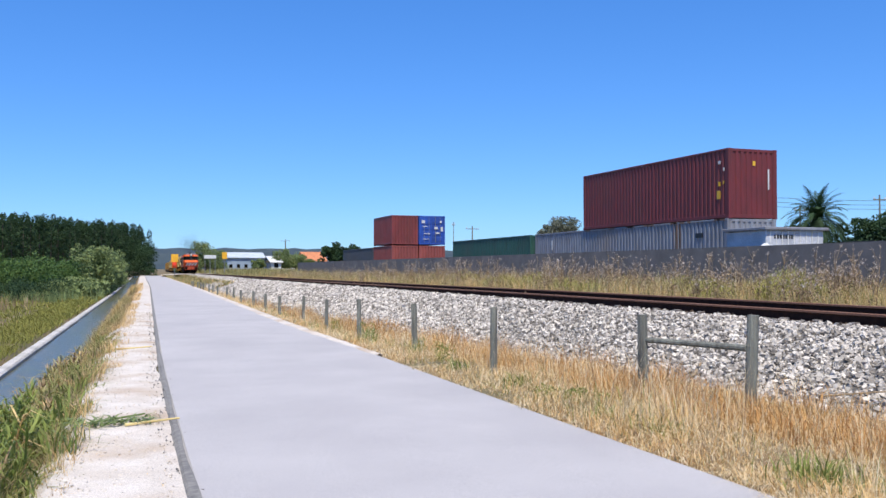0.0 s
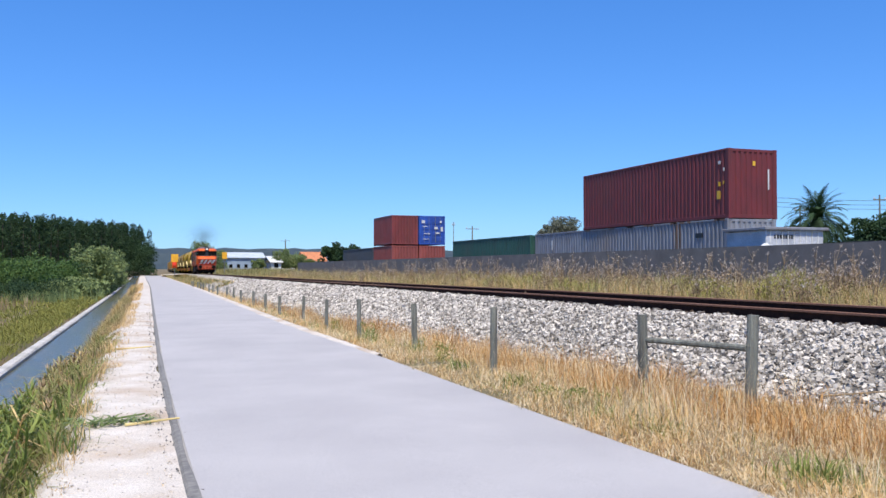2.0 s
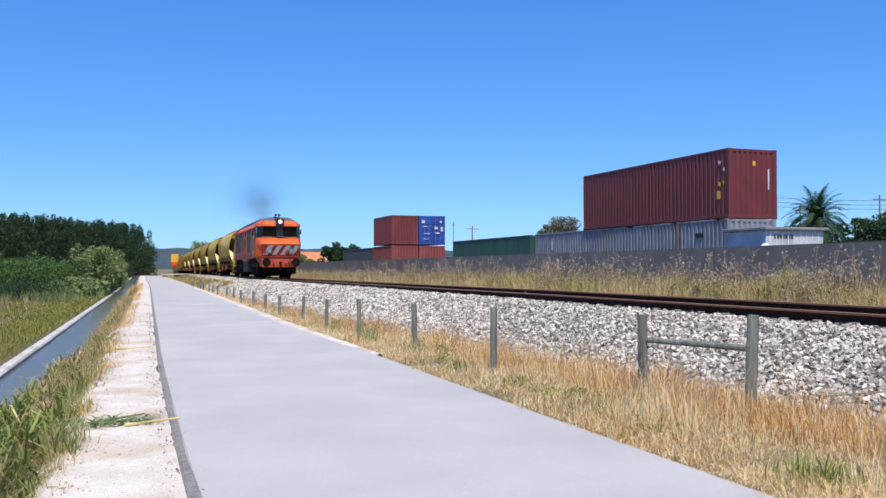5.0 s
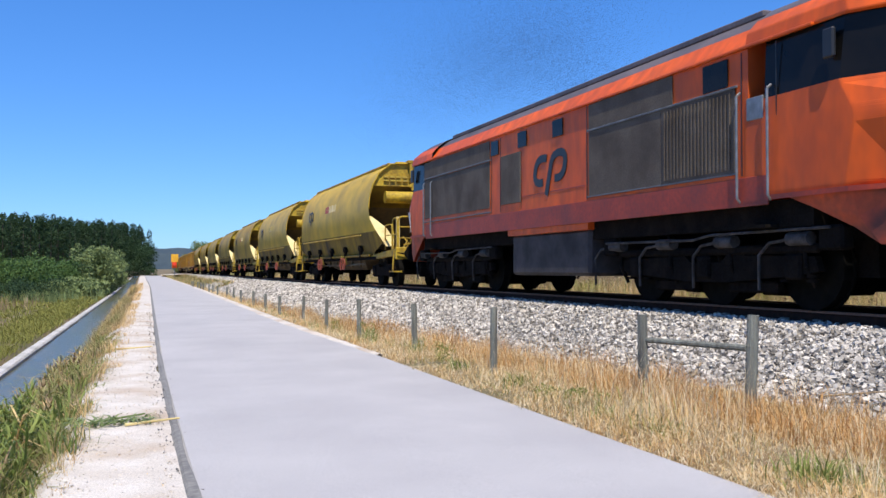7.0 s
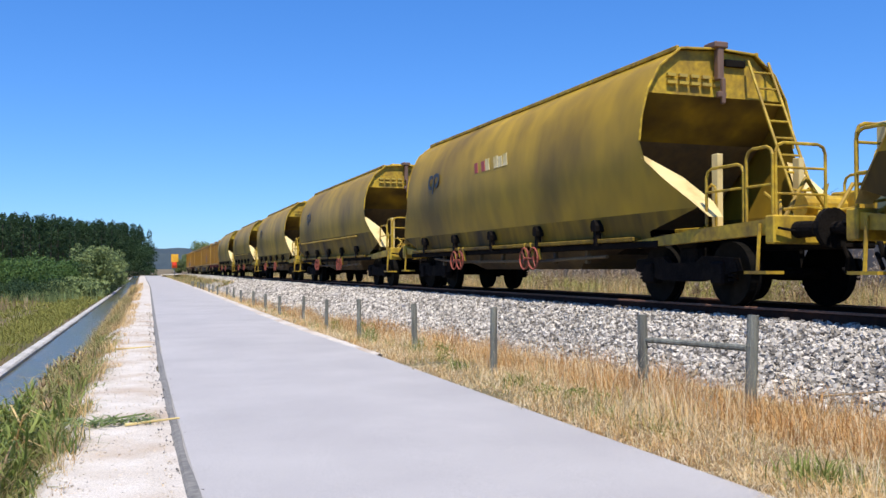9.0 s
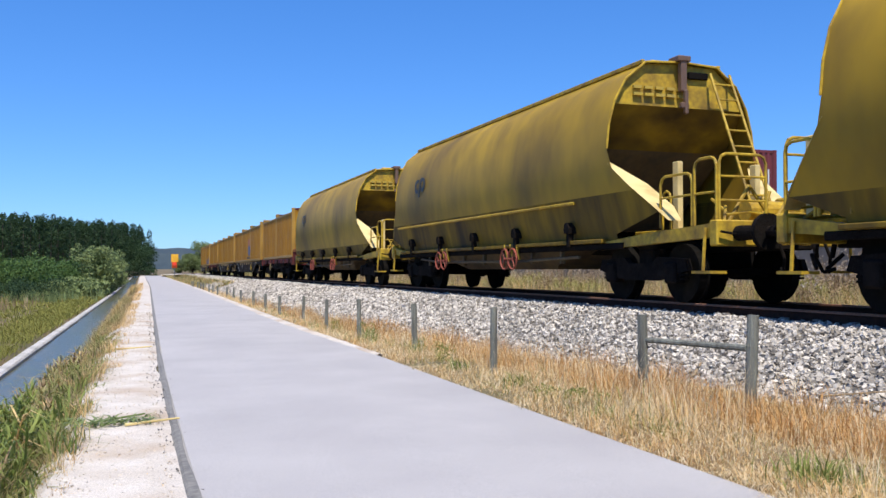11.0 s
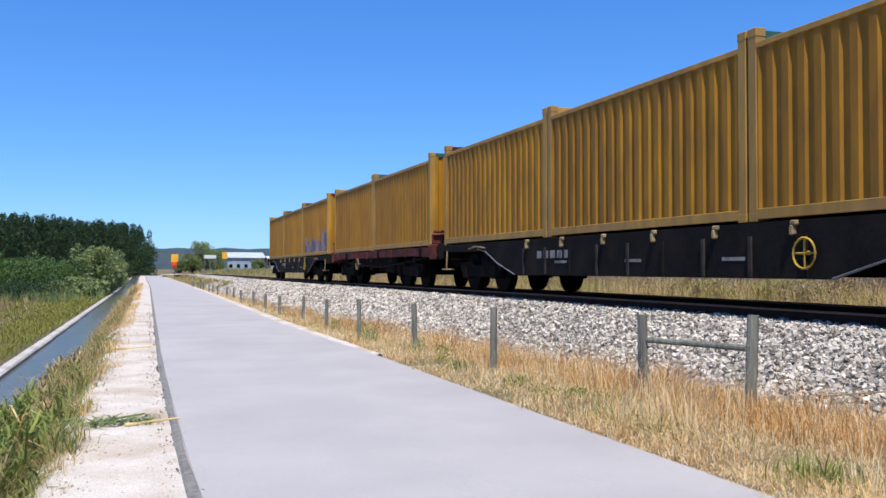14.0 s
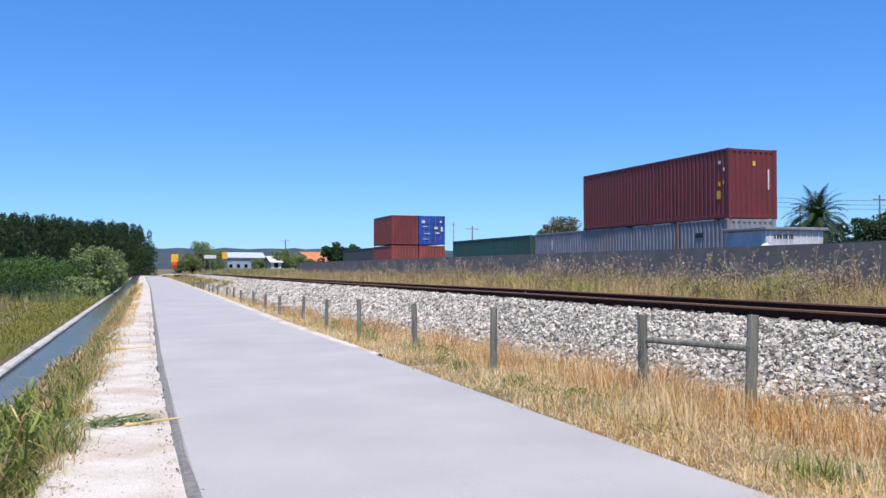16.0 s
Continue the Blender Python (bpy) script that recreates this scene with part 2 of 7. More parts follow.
tagged(sheet_from("sand_strip", sv, sf, M_SAND), "thin pale sandy edge along the path", "path edge", kind="structure")
tagged(strip("water", [(-2.15, -0.47), (-1.0, -0.47)], steps((-40, 60, 4.0), (60, 240, 10.0)), M_WATER), "shallow still water in a narrow ditch", "water", kind="structure")
tagged(strip("canal_lip", [(-2.12, -0.95), (-2.10, -0.42), (-2.13, -0.385), (-2.27, -0.375), (-2.30, -0.42), (-2.30, -1.0)], steps((-40, 0, 4.0), (0, 60, 0.7), (60, 240, 8.0)), M_CONC, wobble=0.015), "worn pale concrete lip of the ditch", "canal lip", kind="structure")

def lowered(ob):
    """Lets a long strip fall with the track."""
    for v in ob.data.vertices:
        v.co.z -= sag(v.co.y)
    return ob


# ballast bed
BAL = [(5.0, -0.62), (5.55, -0.16), (6.2, 0.08), (7.0, 0.40), (7.65, 0.63), (8.0, 0.655), (10.2, 0.655), (10.6, 0.62), (12.0, 0.40)]
tagged(lowered(strip("ballast_bed", BAL, steps((-280, -20, 20), (-20, 60, 0.6), (60, 400, 6.0)), M_BALLAST, wobble=0.03)), "bed of pale grey crushed ballast", "ballast", kind="structure")


def rail_section(xc):
    z = Z_RAIL
    return [(xc - 0.07, z - 0.17), (xc - 0.07, z - 0.155), (xc - 0.012, z - 0.13), (xc - 0.012, z - 0.045), (xc - 0.036, z - 0.03), (xc - 0.036, z - 0.004), (xc - 0.03, z), (xc + 0.03, z), (xc + 0.036, z - 0.004), (xc + 0.036, z - 0.03), (xc + 0.012, z - 0.045), (xc + 0.012, z - 0.13), (xc + 0.07, z - 0.155), (xc + 0.07, z - 0.17)]


RY = steps((-280, -20, 20), (-20, 60, 4.0), (60, 400, 6.0))
for xc in (X_TRACK - 0.87, X_TRACK + 0.87):
    rail = tagged(lowered(strip("rail", rail_section(xc), RY, M_RAIL, closed=True)), "long rusty brown steel rail", "rail", kind="structure")
    head = strip("rail_head", [(xc - 0.0375, Z_RAIL - 0.028), (xc - 0.0375, Z_RAIL - 0.003), (xc - 0.028, Z_RAIL + 0.002), (xc + 0.028, Z_RAIL + 0.002), (xc + 0.0375, Z_RAIL - 0.003)], RY, M_RAIL_TOP)
    lowered(head)
    head.parent = rail
    tagged(head, "worn lighter brown running surface")

# block wall behind the track
WALL_X, WALL_TOP = 20.0, 2.13
wall = tagged(strip("wall_yard", [(WALL_X, 0.4), (WALL_X, WALL_TOP), (WALL_X + 0.2, WALL_TOP), (WALL_X + 0.2, 0.4)], steps((-60, 110, 5.0)), M_BLOCK, bend=False), "long low wall of grey concrete blocks", "wall", kind="structure")


# ---- containers ----
def corrugated(bm, p0, p1, z0, z1, out, pitch=0.28, depth=0.036):
    """A folded steel wall from p0 to p1 (x, y); out: unit normal."""
    p0, p1, out = Vector((*p0, 0)), Vector((*p1, 0)), Vector((*out, 0))
    L = (p1 - p0).length
    n = max(2, round(L / pitch))
    d = (p1 - p0) / n
    pts = [p0]
    for i in range(n):
        a = p0 + d * i
        pts += [a + d * 0.30, a + d * 0.42 - out * depth, a + d * 0.76 - out * depth, a + d * 0.88]
    pts.append(p1)
    lo = [bm.verts.new((p.x, p.y, z0)) for p in pts]
    hi = [bm.verts.new((p.x, p.y, z1)) for p in pts]
    for i in range(len(pts) - 1):
        bm.faces.new((lo[i], lo[i + 1], hi[i + 1], hi[i]))


def container_box(name, label, body_mat, L=6.058, H=2.591, side_drop=0.0, frame_mat=None, doors=None, group="", top_mat=None, end_mat=None):
    """A freight container; its origin lies at the middle of its base, its long way along y. doors: 'front' (-y), or None."""
    W = 2.438
    hx, hy = W / 2, L / 2
    e = empty(name, label, "container", group)
    fm = frame_mat or body_mat
    zt = H - side_drop
    for sx in (-1, 1):
        bm = bmesh.new()
        corrugated(bm, (sx * (hx - 0.012), -hy + 0.16), (sx * (hx - 0.012), hy - 0.16), 0.15, zt - 0.07, (sx, 0))
        part("side_panel", bm, body_mat, e)
        part("top_rail", boxes((sx * hx - 0.05 * (sx > 0), sx * hx + 0.05 * (sx < 0), -hy + 0.16, hy - 0.16, zt - 0.08, zt), bevel=0.008), fm, e)
        part("bottom_rail", boxes((sx * hx - 0.06 * (sx > 0), sx * hx + 0.06 * (sx < 0), -hy + 0.16, hy - 0.16, 0.03, 0.17), bevel=0.008), fm, e)
        for sy in (-1, 1):
            post = boxes((min(sx * hx, sx * (hx - 0.16)), max(sx * hx, sx * (hx - 0.16)), min(sy * hy, sy * (hy - 0.17)), max(sy * hy, sy * (hy - 0.17)), 0, H), bevel=0.012)
            p = part("corner_post", post, fm, e)
            for z in (0.0, H - 0.118):
                box_bm = boxes((min(sx * (hx + 0.004), sx * (hx - 0.162)), max(sx * (hx + 0.004), sx * (hx - 0.162)), min(sy * (hy + 0.004), sy * (hy - 0.178)), max(sy * (hy + 0.004), sy * (hy - 0.178)), z - 0.002, z + 0.12), bevel=0.01)
                part("corner_casting", box_bm, fm, p)
    for sy in (-1, 1):
        y = sy * (hy - 0.02)
        part("end_header", boxes((-hx + 0.16, hx - 0.16, min(y, y - sy * 0.1), max(y, y - sy * 0.1), H - 0.13, H - 0.01), bevel=0.008), top_mat or fm, e)
        part("end_sill", boxes((-hx + 0.16, hx - 0.16, min(y, y - sy * 0.1), max(y, y - sy * 0.1), 0.02, 0.17), bevel=0.008), fm, e)
        if doors and sy < 0:
            for dx in (-1, 1):
                dbm = bmesh.new()
                x0, x1 = (dx * 0.012, dx * (hx - 0.17)) if dx > 0 else (dx * (hx - 0.17), dx * 0.012)
                box(dbm, x0, x1, y + 0.0, y + 0.05, 0.18, H - 0.14, bevel=0.006)
                for k in range(4):
                    za = 0.35 + k * (H - 0.6) / 4
                    box(dbm, x0 + 0.1, x1 - 0.1, y - 0.025, y + 0.005, za, za + 0.32, bevel=0.01)
                door = part("door", dbm, doors, e)
                for k in (0.28, 0.72):
                    xk = x0 + (x1 - x0) * k
                    part("lock_rod", rod(bmesh.new(), (xk, y - 0.055, 0.2), (xk, y - 0.055, H - 0.16), 0.018), M_STEEL, door, "grey steel locking rod")
        else:
            bm = bmesh.new()
            corrugated(bm, (-hx + 0.16, y), (hx - 0.16, y), 0.16, H - 0.12, (0, sy), pitch=0.25, depth=0.04)
            part("end_wall", bm, end_mat or body_mat, e)
    part("roof" if not side_drop else "tarpaulin_roof", boxes((-hx + 0.05, hx - 0.05, -hy + 0.12, hy - 0.12, zt - 0.05, zt - 0.02)), top_mat or body_mat, e)
    part("floor_panel", boxes((-hx + 0.06, hx - 0.06, -hy + 0.12, hy - 0.12, 0.10, 0.16)), M_UNDER, e)
    return e


def paint(name, a, b, dirt, rough=0.55, amount=0.5, dscale=0.7, streak=(1, 1, 0.25)):
    return mat(name, a, b, 1.2, rough, bump=0.06, bscale=9, fine=5, dirt=dirt, dscale=dscale, damount=amount, stretch=streak, obj=0.15)


M_STEEL = mat("grey_steel", (0.30, 0.30, 0.30), (0.2, 0.2, 0.2), 8, 0.45, metal=0.6)
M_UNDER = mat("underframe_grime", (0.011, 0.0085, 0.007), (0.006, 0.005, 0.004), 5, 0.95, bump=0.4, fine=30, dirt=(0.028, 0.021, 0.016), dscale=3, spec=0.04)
M_BLACKWAGON = mat("sooty_black_paint", (0.012, 0.0105, 0.010), (0.007, 0.006, 0.006), 3, 0.9, bump=0.2, fine=20, dirt=(0.034, 0.026, 0.021), dscale=1.5, spec=0.1)
M_REDWAGON = mat("maroon_wagon_paint", (0.15, 0.032, 0.030), (0.085, 0.022, 0.02), 3, 0.8, bump=0.25, fine=9, dirt=(0.022, 0.016, 0.015), dscale=2.0, damount=0.9, spec=0.15)
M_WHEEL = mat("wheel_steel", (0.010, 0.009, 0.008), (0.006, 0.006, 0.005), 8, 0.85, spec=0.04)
M_OCHRE = paint("ochre_container_paint", (0.44, 0.21, 0.012), (0.36, 0.168, 0.010), (0.18, 0.085, 0.018), amount=0.8, dscale=0.5)
M_OCHRE.node_tree.nodes["Principled BSDF"].inputs["Specular IOR Level"].default_value = 0.2
M_OCHRE_LIGHT = paint("ochre_rail_paint", (0.50, 0.28, 0.04), (0.41, 0.22, 0.03), (0.30, 0.17, 0.06), amount=0.5)
M_MAROON = paint("maroon_container_paint", (0.19, 0.028, 0.032), (0.16, 0.025, 0.028), (0.10, 0.03, 0.025), amount=0.4)
M_RED = paint("faded_red_container_paint", (0.32, 0.075, 0.06), (0.26, 0.06, 0.05), (0.18, 0.05, 0.04))
M_BLUE = paint("blue_container_paint", (0.02, 0.09, 0.45), (0.02, 0.075, 0.38), (0.03, 0.06, 0.2), amount=0.3)
M_GREENC = paint("dark_green_container_paint", (0.03, 0.11, 0.085), (0.025, 0.09, 0.07), (0.05, 0.06, 0.05))
M_SLATE = paint("grey_blue_container_paint", (0.29, 0.31, 0.355), (0.24, 0.26, 0.305), (0.22, 0.17, 0.13), amount=0.5)
M_DARKSLATE = paint("dark_slate_container_paint", (0.07, 0.08, 0.10), (0.055, 0.065, 0.08), (0.08, 0.07, 0.06))
M_RUSTC = paint("rust_brown_paint", (0.26, 0.15, 0.09), (0.20, 0.115, 0.07), (0.12, 0.07, 0.05))
M_WHITE = mat("white_paint", (0.78, 0.78, 0.76), (0.68, 0.68, 0.66), 3, 0.6, fine=20, dirt=(0.45, 0.43, 0.40), dscale=1.5, damount=0.4)
M_YELLOWMARK = mat("yellow_mark_paint", (0.75, 0.45, 0.03), (0.65, 0.38, 0.03), 3, 0.6)


def put(thing, x, y, z, rz=0.0):
    thing.matrix_basis = pose(x, y, z, 0, 0, rz)
    return thing


YARD_Z = 0.84
big = put(container_box("freight_container", "large maroon steel freight container stacked on grey ones", M_MAROON, 12.192, 2.896, group="yard containers"), 23.24 + 1.22, 30.73 + 6.1, 3.435, 0.5)


# ---- the train ----
def run(t):
    """Metres that the train has gone since 6.5 s."""
    s = t - 6.5
    return 26.05 * s - (0.070 * s * s if s > 0 else 0)


def train_pose(d, t, z=0.0):
    """Pose of a vehicle whose middle lies d metres behind the locomotive's front."""
    y = 20.1 + d - run(t)
    return pose(X_TRACK + tdev(y), y, Z_RAIL + z - sag(y), 0, 0, -math.degrees(math.atan(tdev_slope(y))))


MOVERS = []  # thing, metres behind the front, height above the rail


def wheel_pair(parent, y, r=0.46):
    for sx in (-1, 1):
        bm = bmesh.new()
        rod(bm, (sx * 0.80, y, r), (sx * 0.93, y, r), r, seg=24)
        rod(bm, (sx * 0.76, y, r), (sx * 0.80, y, r), r + 0.03, seg=24)
        rod(bm, (sx * 0.93, y, r), (sx * 1.0, y, r), 0.14, seg=12)
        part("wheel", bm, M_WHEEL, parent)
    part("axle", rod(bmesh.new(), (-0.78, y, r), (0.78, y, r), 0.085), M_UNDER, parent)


def bogie(parent, yc, base=1.8, axles=2, r=0.46, w=1.08):
    b = new("bogie")
    b.parent = parent
    ys = [yc + (i - (axles - 1) / 2) * base for i in range(axles)]
    span = base * (axles - 1) / 2
    for sx in (-1, 1):
        bm = bmesh.new()
        prism(bm, [(yc - span - 0.42, 0.50), (yc - span - 0.35, 0.68), (yc - 0.5, 0.72), (yc - 0.35, 0.62), (yc + 0.35, 0.62), (yc + 0.5, 0.72), (yc + span + 0.35, 0.68), (yc + span + 0.42, 0.50), (yc + span + 0.2, 0.46), (yc + 0.45, 0.34), (yc - 0.45, 0.34), (yc - span - 0.2, 0.46)], "x", sx * w - 0.05, sx * w + 0.05)
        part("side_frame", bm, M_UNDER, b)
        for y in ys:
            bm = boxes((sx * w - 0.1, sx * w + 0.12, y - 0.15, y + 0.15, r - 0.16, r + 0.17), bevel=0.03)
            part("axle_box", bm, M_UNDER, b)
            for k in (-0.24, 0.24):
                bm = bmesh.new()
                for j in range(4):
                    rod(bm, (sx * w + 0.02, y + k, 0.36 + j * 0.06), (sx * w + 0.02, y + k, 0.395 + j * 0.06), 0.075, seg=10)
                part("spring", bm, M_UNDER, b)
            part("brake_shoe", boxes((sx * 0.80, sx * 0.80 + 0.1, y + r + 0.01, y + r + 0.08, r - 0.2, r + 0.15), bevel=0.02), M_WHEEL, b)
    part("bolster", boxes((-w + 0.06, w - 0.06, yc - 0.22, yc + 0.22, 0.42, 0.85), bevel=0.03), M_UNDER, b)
    for y in ys:
        wheel_pair(b, y, r)
    return b


def buffers(parent, y, way, z=1.03, r=0.25, material=None):
    """Two buffers and a coupling hook at the end y, pointing along way (-1 or 1)."""
    for sx in (-1, 1):
        bm = bmesh.new()
        rod(bm, (sx * 0.95, y, z), (sx * 0.95, y + way * 0.36, z), 0.11, 0.10, seg=14)
        rod(bm, (sx * 0.95, y + way * 0.34, z), (sx * 0.95, y + way * 0.56, z), 0.075, seg=12)
        rod(bm, (sx * 0.95, y + way * 0.56, z), (sx * 0.95, y + way * 0.61, z), r, r * 0.96, seg=20)
        part("buffer", bm, material or M_UNDER, parent)
    bm = boxes((-0.06, 0.06, min(y, y + way * 0.4), max(y, y + way * 0.4), z - 0.1, z + 0.05), bevel=0.02)
    rod(bm, (0, y + way * 0.36, z), (0, y + way * 0.46, z - 0.35), 0.035)
    rod(bm, (0.05, y + way * 0.3, z - 0.3), (-0.05, y + way * 0.5, z - 0.5), 0.03)
    part("coupling", bm, M_UNDER, parent)
    for x in (-0.45, 0.35):
        pts = [(x, y, z - 0.05), (x, y + way * 0.22, z - 0.12), (x + 0.03, y + way * 0.3, z - 0.35), (x + 0.08, y + way * 0.22, z - 0.55), (x + 0.16, y + way * 0.08, z - 0.5)]
        part("air_hose", rods(pts, 0.025), M_UNDER, parent)


M_ORANGE = mat("orange_loco_paint", (0.84, 0.135, 0.008), (0.74, 0.105, 0.008), 0.5, 0.48, spec=0.35, bump=0.03, bscale=3, fine=4, dirt=(0.36, 0.06, 0.018), dscale=1.3, damount=0.5, stretch=(1, 1, 0.4))
M_DIRTYORANGE = mat("grimy_orange_red_paint", (0.60, 0.085, 0.02), (0.45, 0.06, 0.02), 2.0, 0.6, bump=0.15, bscale=8, fine=9, dirt=(0.07, 0.025, 0.02), dscale=1.7, damount=0.9)
M_REDBAND = mat("dark_red_sill_paint", (0.44, 0.05, 0.014), (0.33, 0.036, 0.013), 2, 0.5, fine=15, dirt=(0.10, 0.03, 0.025), dscale=1.2)
M_NOSERED = mat("red_nose_paint", (0.56, 0.062, 0.014), (0.44, 0.05, 0.014), 1.5, 0.5, fine=9, dirt=(0.16, 0.035, 0.02), dscale=1.6, damount=0.6)
M_ROOFGREY = mat("grey_roof_paint", (0.16, 0.13, 0.13), (0.11, 0.095, 0.10), 1.5, 0.6, bump=0.1, fine=20, dirt=(0.04, 0.035, 0.035), dscale=0.7, damount=0.8)
M_GRILLE = mat("grille_grey", (0.165, 0.135, 0.105), (0.125, 0.102, 0.08), 2, 0.8, bump=0.3, bscale=60, fine=40, dirt=(0.055, 0.043, 0.034), dscale=1.2, damount=0.7, spec=0.15)
M_RAILGREY = mat("dull_grey_trim", (0.16, 0.17, 0.18), (0.11, 0.115, 0.12), 4, 0.6, fine=30)
M_PIPEGREY = mat("dusty_grey_pipe", (0.11, 0.10, 0.095), (0.05, 0.046, 0.043), 6, 0.8, fine=30, dirt=(0.02, 0.018, 0.016), dscale=4, damount=0.8, spec=0.2)
M_TANK = mat("dusty_grey_tank_paint", (0.085, 0.075, 0.075), (0.055, 0.05, 0.05), 1.5, 0.7, fine=9, dirt=(0.025, 0.022, 0.02), dscale=1.4, damount=0.8, spec=0.2)
M_BLACK = mat("black_paint", (0.02, 0.02, 0.022), (0.015, 0.015, 0.016), 3, 0.45)
M_GLASS = mat("dark_cab_glass", (0.008, 0.008, 0.008), (0.014, 0.012, 0.010), 2, 0.15, spec=0.16)
M_LAMP = glow("headlamp", (0.75, 0.68, 0.60), 0.3)
M_LAMPOFF = mat("headlamp_lens", (0.30, 0.28, 0.26), (0.20, 0.19, 0.18), 6, 0.12)
M_SMOKE = mat("thin_diesel_smoke", (0.05, 0.05, 0.055), (0.04, 0.04, 0.045), 1, 1.0, spec=0.0, alpha=0.4)

LOCO_LEN = 18.1


def chamfer(rings, r):
    """A lofted shell with its edges broken by two small facets."""
    bm = loft(rings)
    bmesh.ops.bevel(bm, geom=[ed for ed in bm.edges if len(ed.link_faces) == 2], offset=r, segments=2, affect="EDGES", profile=0.5)
    return bm


def cab(e, y0, way):
    """A cab whose nose points along -way from the body end y0."""
    def ring(z, yf, wf, yc, hw, yb=2.65):
        f = lambda d: y0 + way * d
        return [(hw, f(yb), z), (hw, f(yc), z), (wf, f(yf), z), (-wf, f(yf), z), (-hw, f(yc), z), (-hw, f(yb), z)]
    nose = part("nose", chamfer([ring(1.44, 0.36, 1.14, 0.95, 1.45), ring(1.50, 0.30, 1.16, 0.92, 1.46), ring(2.20, 0.02, 1.24, 0.80, 1.46), ring(2.27, 0.0, 1.24, 0.80, 1.46), ring(2.36, 0.04, 1.23, 0.82, 1.46), ring(2.66, 0.40, 1.17, 1.0, 1.45), ring(2.70, 0.44, 1.16, 1.02, 1.45)], 0.022), M_ORANGE, e, "orange cab nose with a red lower face")
    nose.data.materials.append(M_NOSERED)
    for p in nose.data.polygons:
        p.material_index = 1 if p.center.z < 2.19 and abs(p.normal.y) > 0.75 else 0
    part("windscreen_band", loft([ring(2.68, 0.46, 1.14, 1.02, 1.44, 2.3), ring(3.44, 0.36, 1.10, 0.96, 1.40, 2.3)]), M_GLASS, e, "black wraparound windscreen band")
    part("pillar", boxes((-0.22, 0.22, min(y0 + way * 0.36, y0 + way * 0.42), max(y0 + way * 0.36, y0 + way * 0.42), 2.70, 3.44)), M_BLACK, e, "black centre pillar")
    part("brow", chamfer([ring(3.42, 0.34, 1.11, 0.94, 1.43), ring(3.44, 0.24, 1.12, 0.88, 1.45), ring(3.62, 0.28, 1.10, 0.94, 1.42), ring(3.80, 0.48, 1.02, 1.16, 1.25)], 0.02), M_ORANGE, e, "orange brow over the windscreen")
    part("cab_roof", chamfer([ring(3.79, 0.47, 1.02, 1.16, 1.26), ring(3.96, 0.78, 0.88, 1.5, 1.02), ring(4.07, 1.15, 0.68, 1.9, 0.76), ring(4.10, 1.5, 0.3, 2.2, 0.4)], 0.03), M_ROOFGREY, e, "grey sooty cab roof")
    # white slanted stripes on the sloping nose face
    for k in range(4):
        x = -1.12 + k * 0.57
        pts = []
        for z, s in ((1.56, 0.0), (2.16, 0.38)):
            yy = 0.30 - (z - 1.5) * 0.40 - 0.012
            pts.append((yy, z, x + s))
        (ya, za, xa), (yb, zb, xb) = pts
        w = 0.31
        bm = bmesh.new()
        q = [(xa, y0 + way * ya, za), (xa + w, y0 + way * ya, za), (xb + w, y0 + way * yb, zb), (xb, y0 + way * yb, zb)]
        vs = [bm.verts.new(p) for p in q]
        fc = bm.faces.new(vs)
        r = bmesh.ops.extrude_face_region(bm, geom=[fc])
        bmesh.ops.translate(bm, vec=(0, way * 0.01, 0), verts=[v for v in r["geom"] if isinstance(v, bmesh.types.BMVert)])
        part("stripe", bm, M_WHITE, nose, "white slanted warning stripe")
    for sx in (-1, 1):
        lamp = part("headlight", rod(bmesh.new(), (sx * 0.70, y0 + way * 0.25, 1.80), (sx * 0.70, y0 + way * 0.04, 1.80), 0.17, seg=20), M_RAILGREY, e, "grey headlight housing")
        part("lens", rod(bmesh.new(), (sx * 0.70, y0 + way * 0.05, 1.80), (sx * 0.70, y0 + way * 0.025, 1.80), 0.12, seg=20), M_LAMPOFF, lamp, "pale glass headlight lens")
        part("marker_lamp", rod(bmesh.new(), (sx * 0.70 - 0.3, y0 + way * 0.22, 1.74), (sx * 0.70 - 0.3, y0 + way * 0.08, 1.74), 0.09, seg=14), M_REDBAND, e, "small red marker lamp")
        part("wiper", rods([(sx * 0.55, y0 + way * 0.30, 3.46), (sx * 0.6, y0 + way * 0.30, 3.38), (sx * 0.35, y0 + way * 0.37, 2.9)], 0.012), M_BLACK, e)
        part("handrail", rods([(sx * 1.47, y0 + way * 2.15, 1.4), (sx * 1.52, y0 + way * 2.15, 1.45), (sx * 1.52, y0 + way * 2.15, 2.8), (sx * 1.46, y0 + way * 2.15, 2.85)], 0.018), M_STEEL, e, "grey steel handrail")
        part("handrail", rods([(sx * 1.47, y0 + way * 2.75, 1.4), (sx * 1.52, y0 + way * 2.75, 1.45), (sx * 1.52, y0 + way * 2.75, 2.8), (sx * 1.46, y0 + way * 2.75, 2.85)], 0.018), M_STEEL, e, "grey steel handrail")
        part("door_window", boxes((sx * 1.45 - 0.02, sx * 1.45 + 0.02, min(y0 + way * 2.3, y0 + way * 2.62), max(y0 + way * 2.3, y0 + way * 2.62), 2.45, 2.75), bevel=0.01), M_STEEL, e, "small grey door pane")
        part("mirror", boxes((sx * 1.5 - 0.03, sx * 1.5 + 0.03, min(y0 + way * 1.02, y0 + way * 1.2), max(y0 + way * 1.02, y0 + way * 1.2), 2.95, 3.3), bevel=0.02), M_BLACK, e)
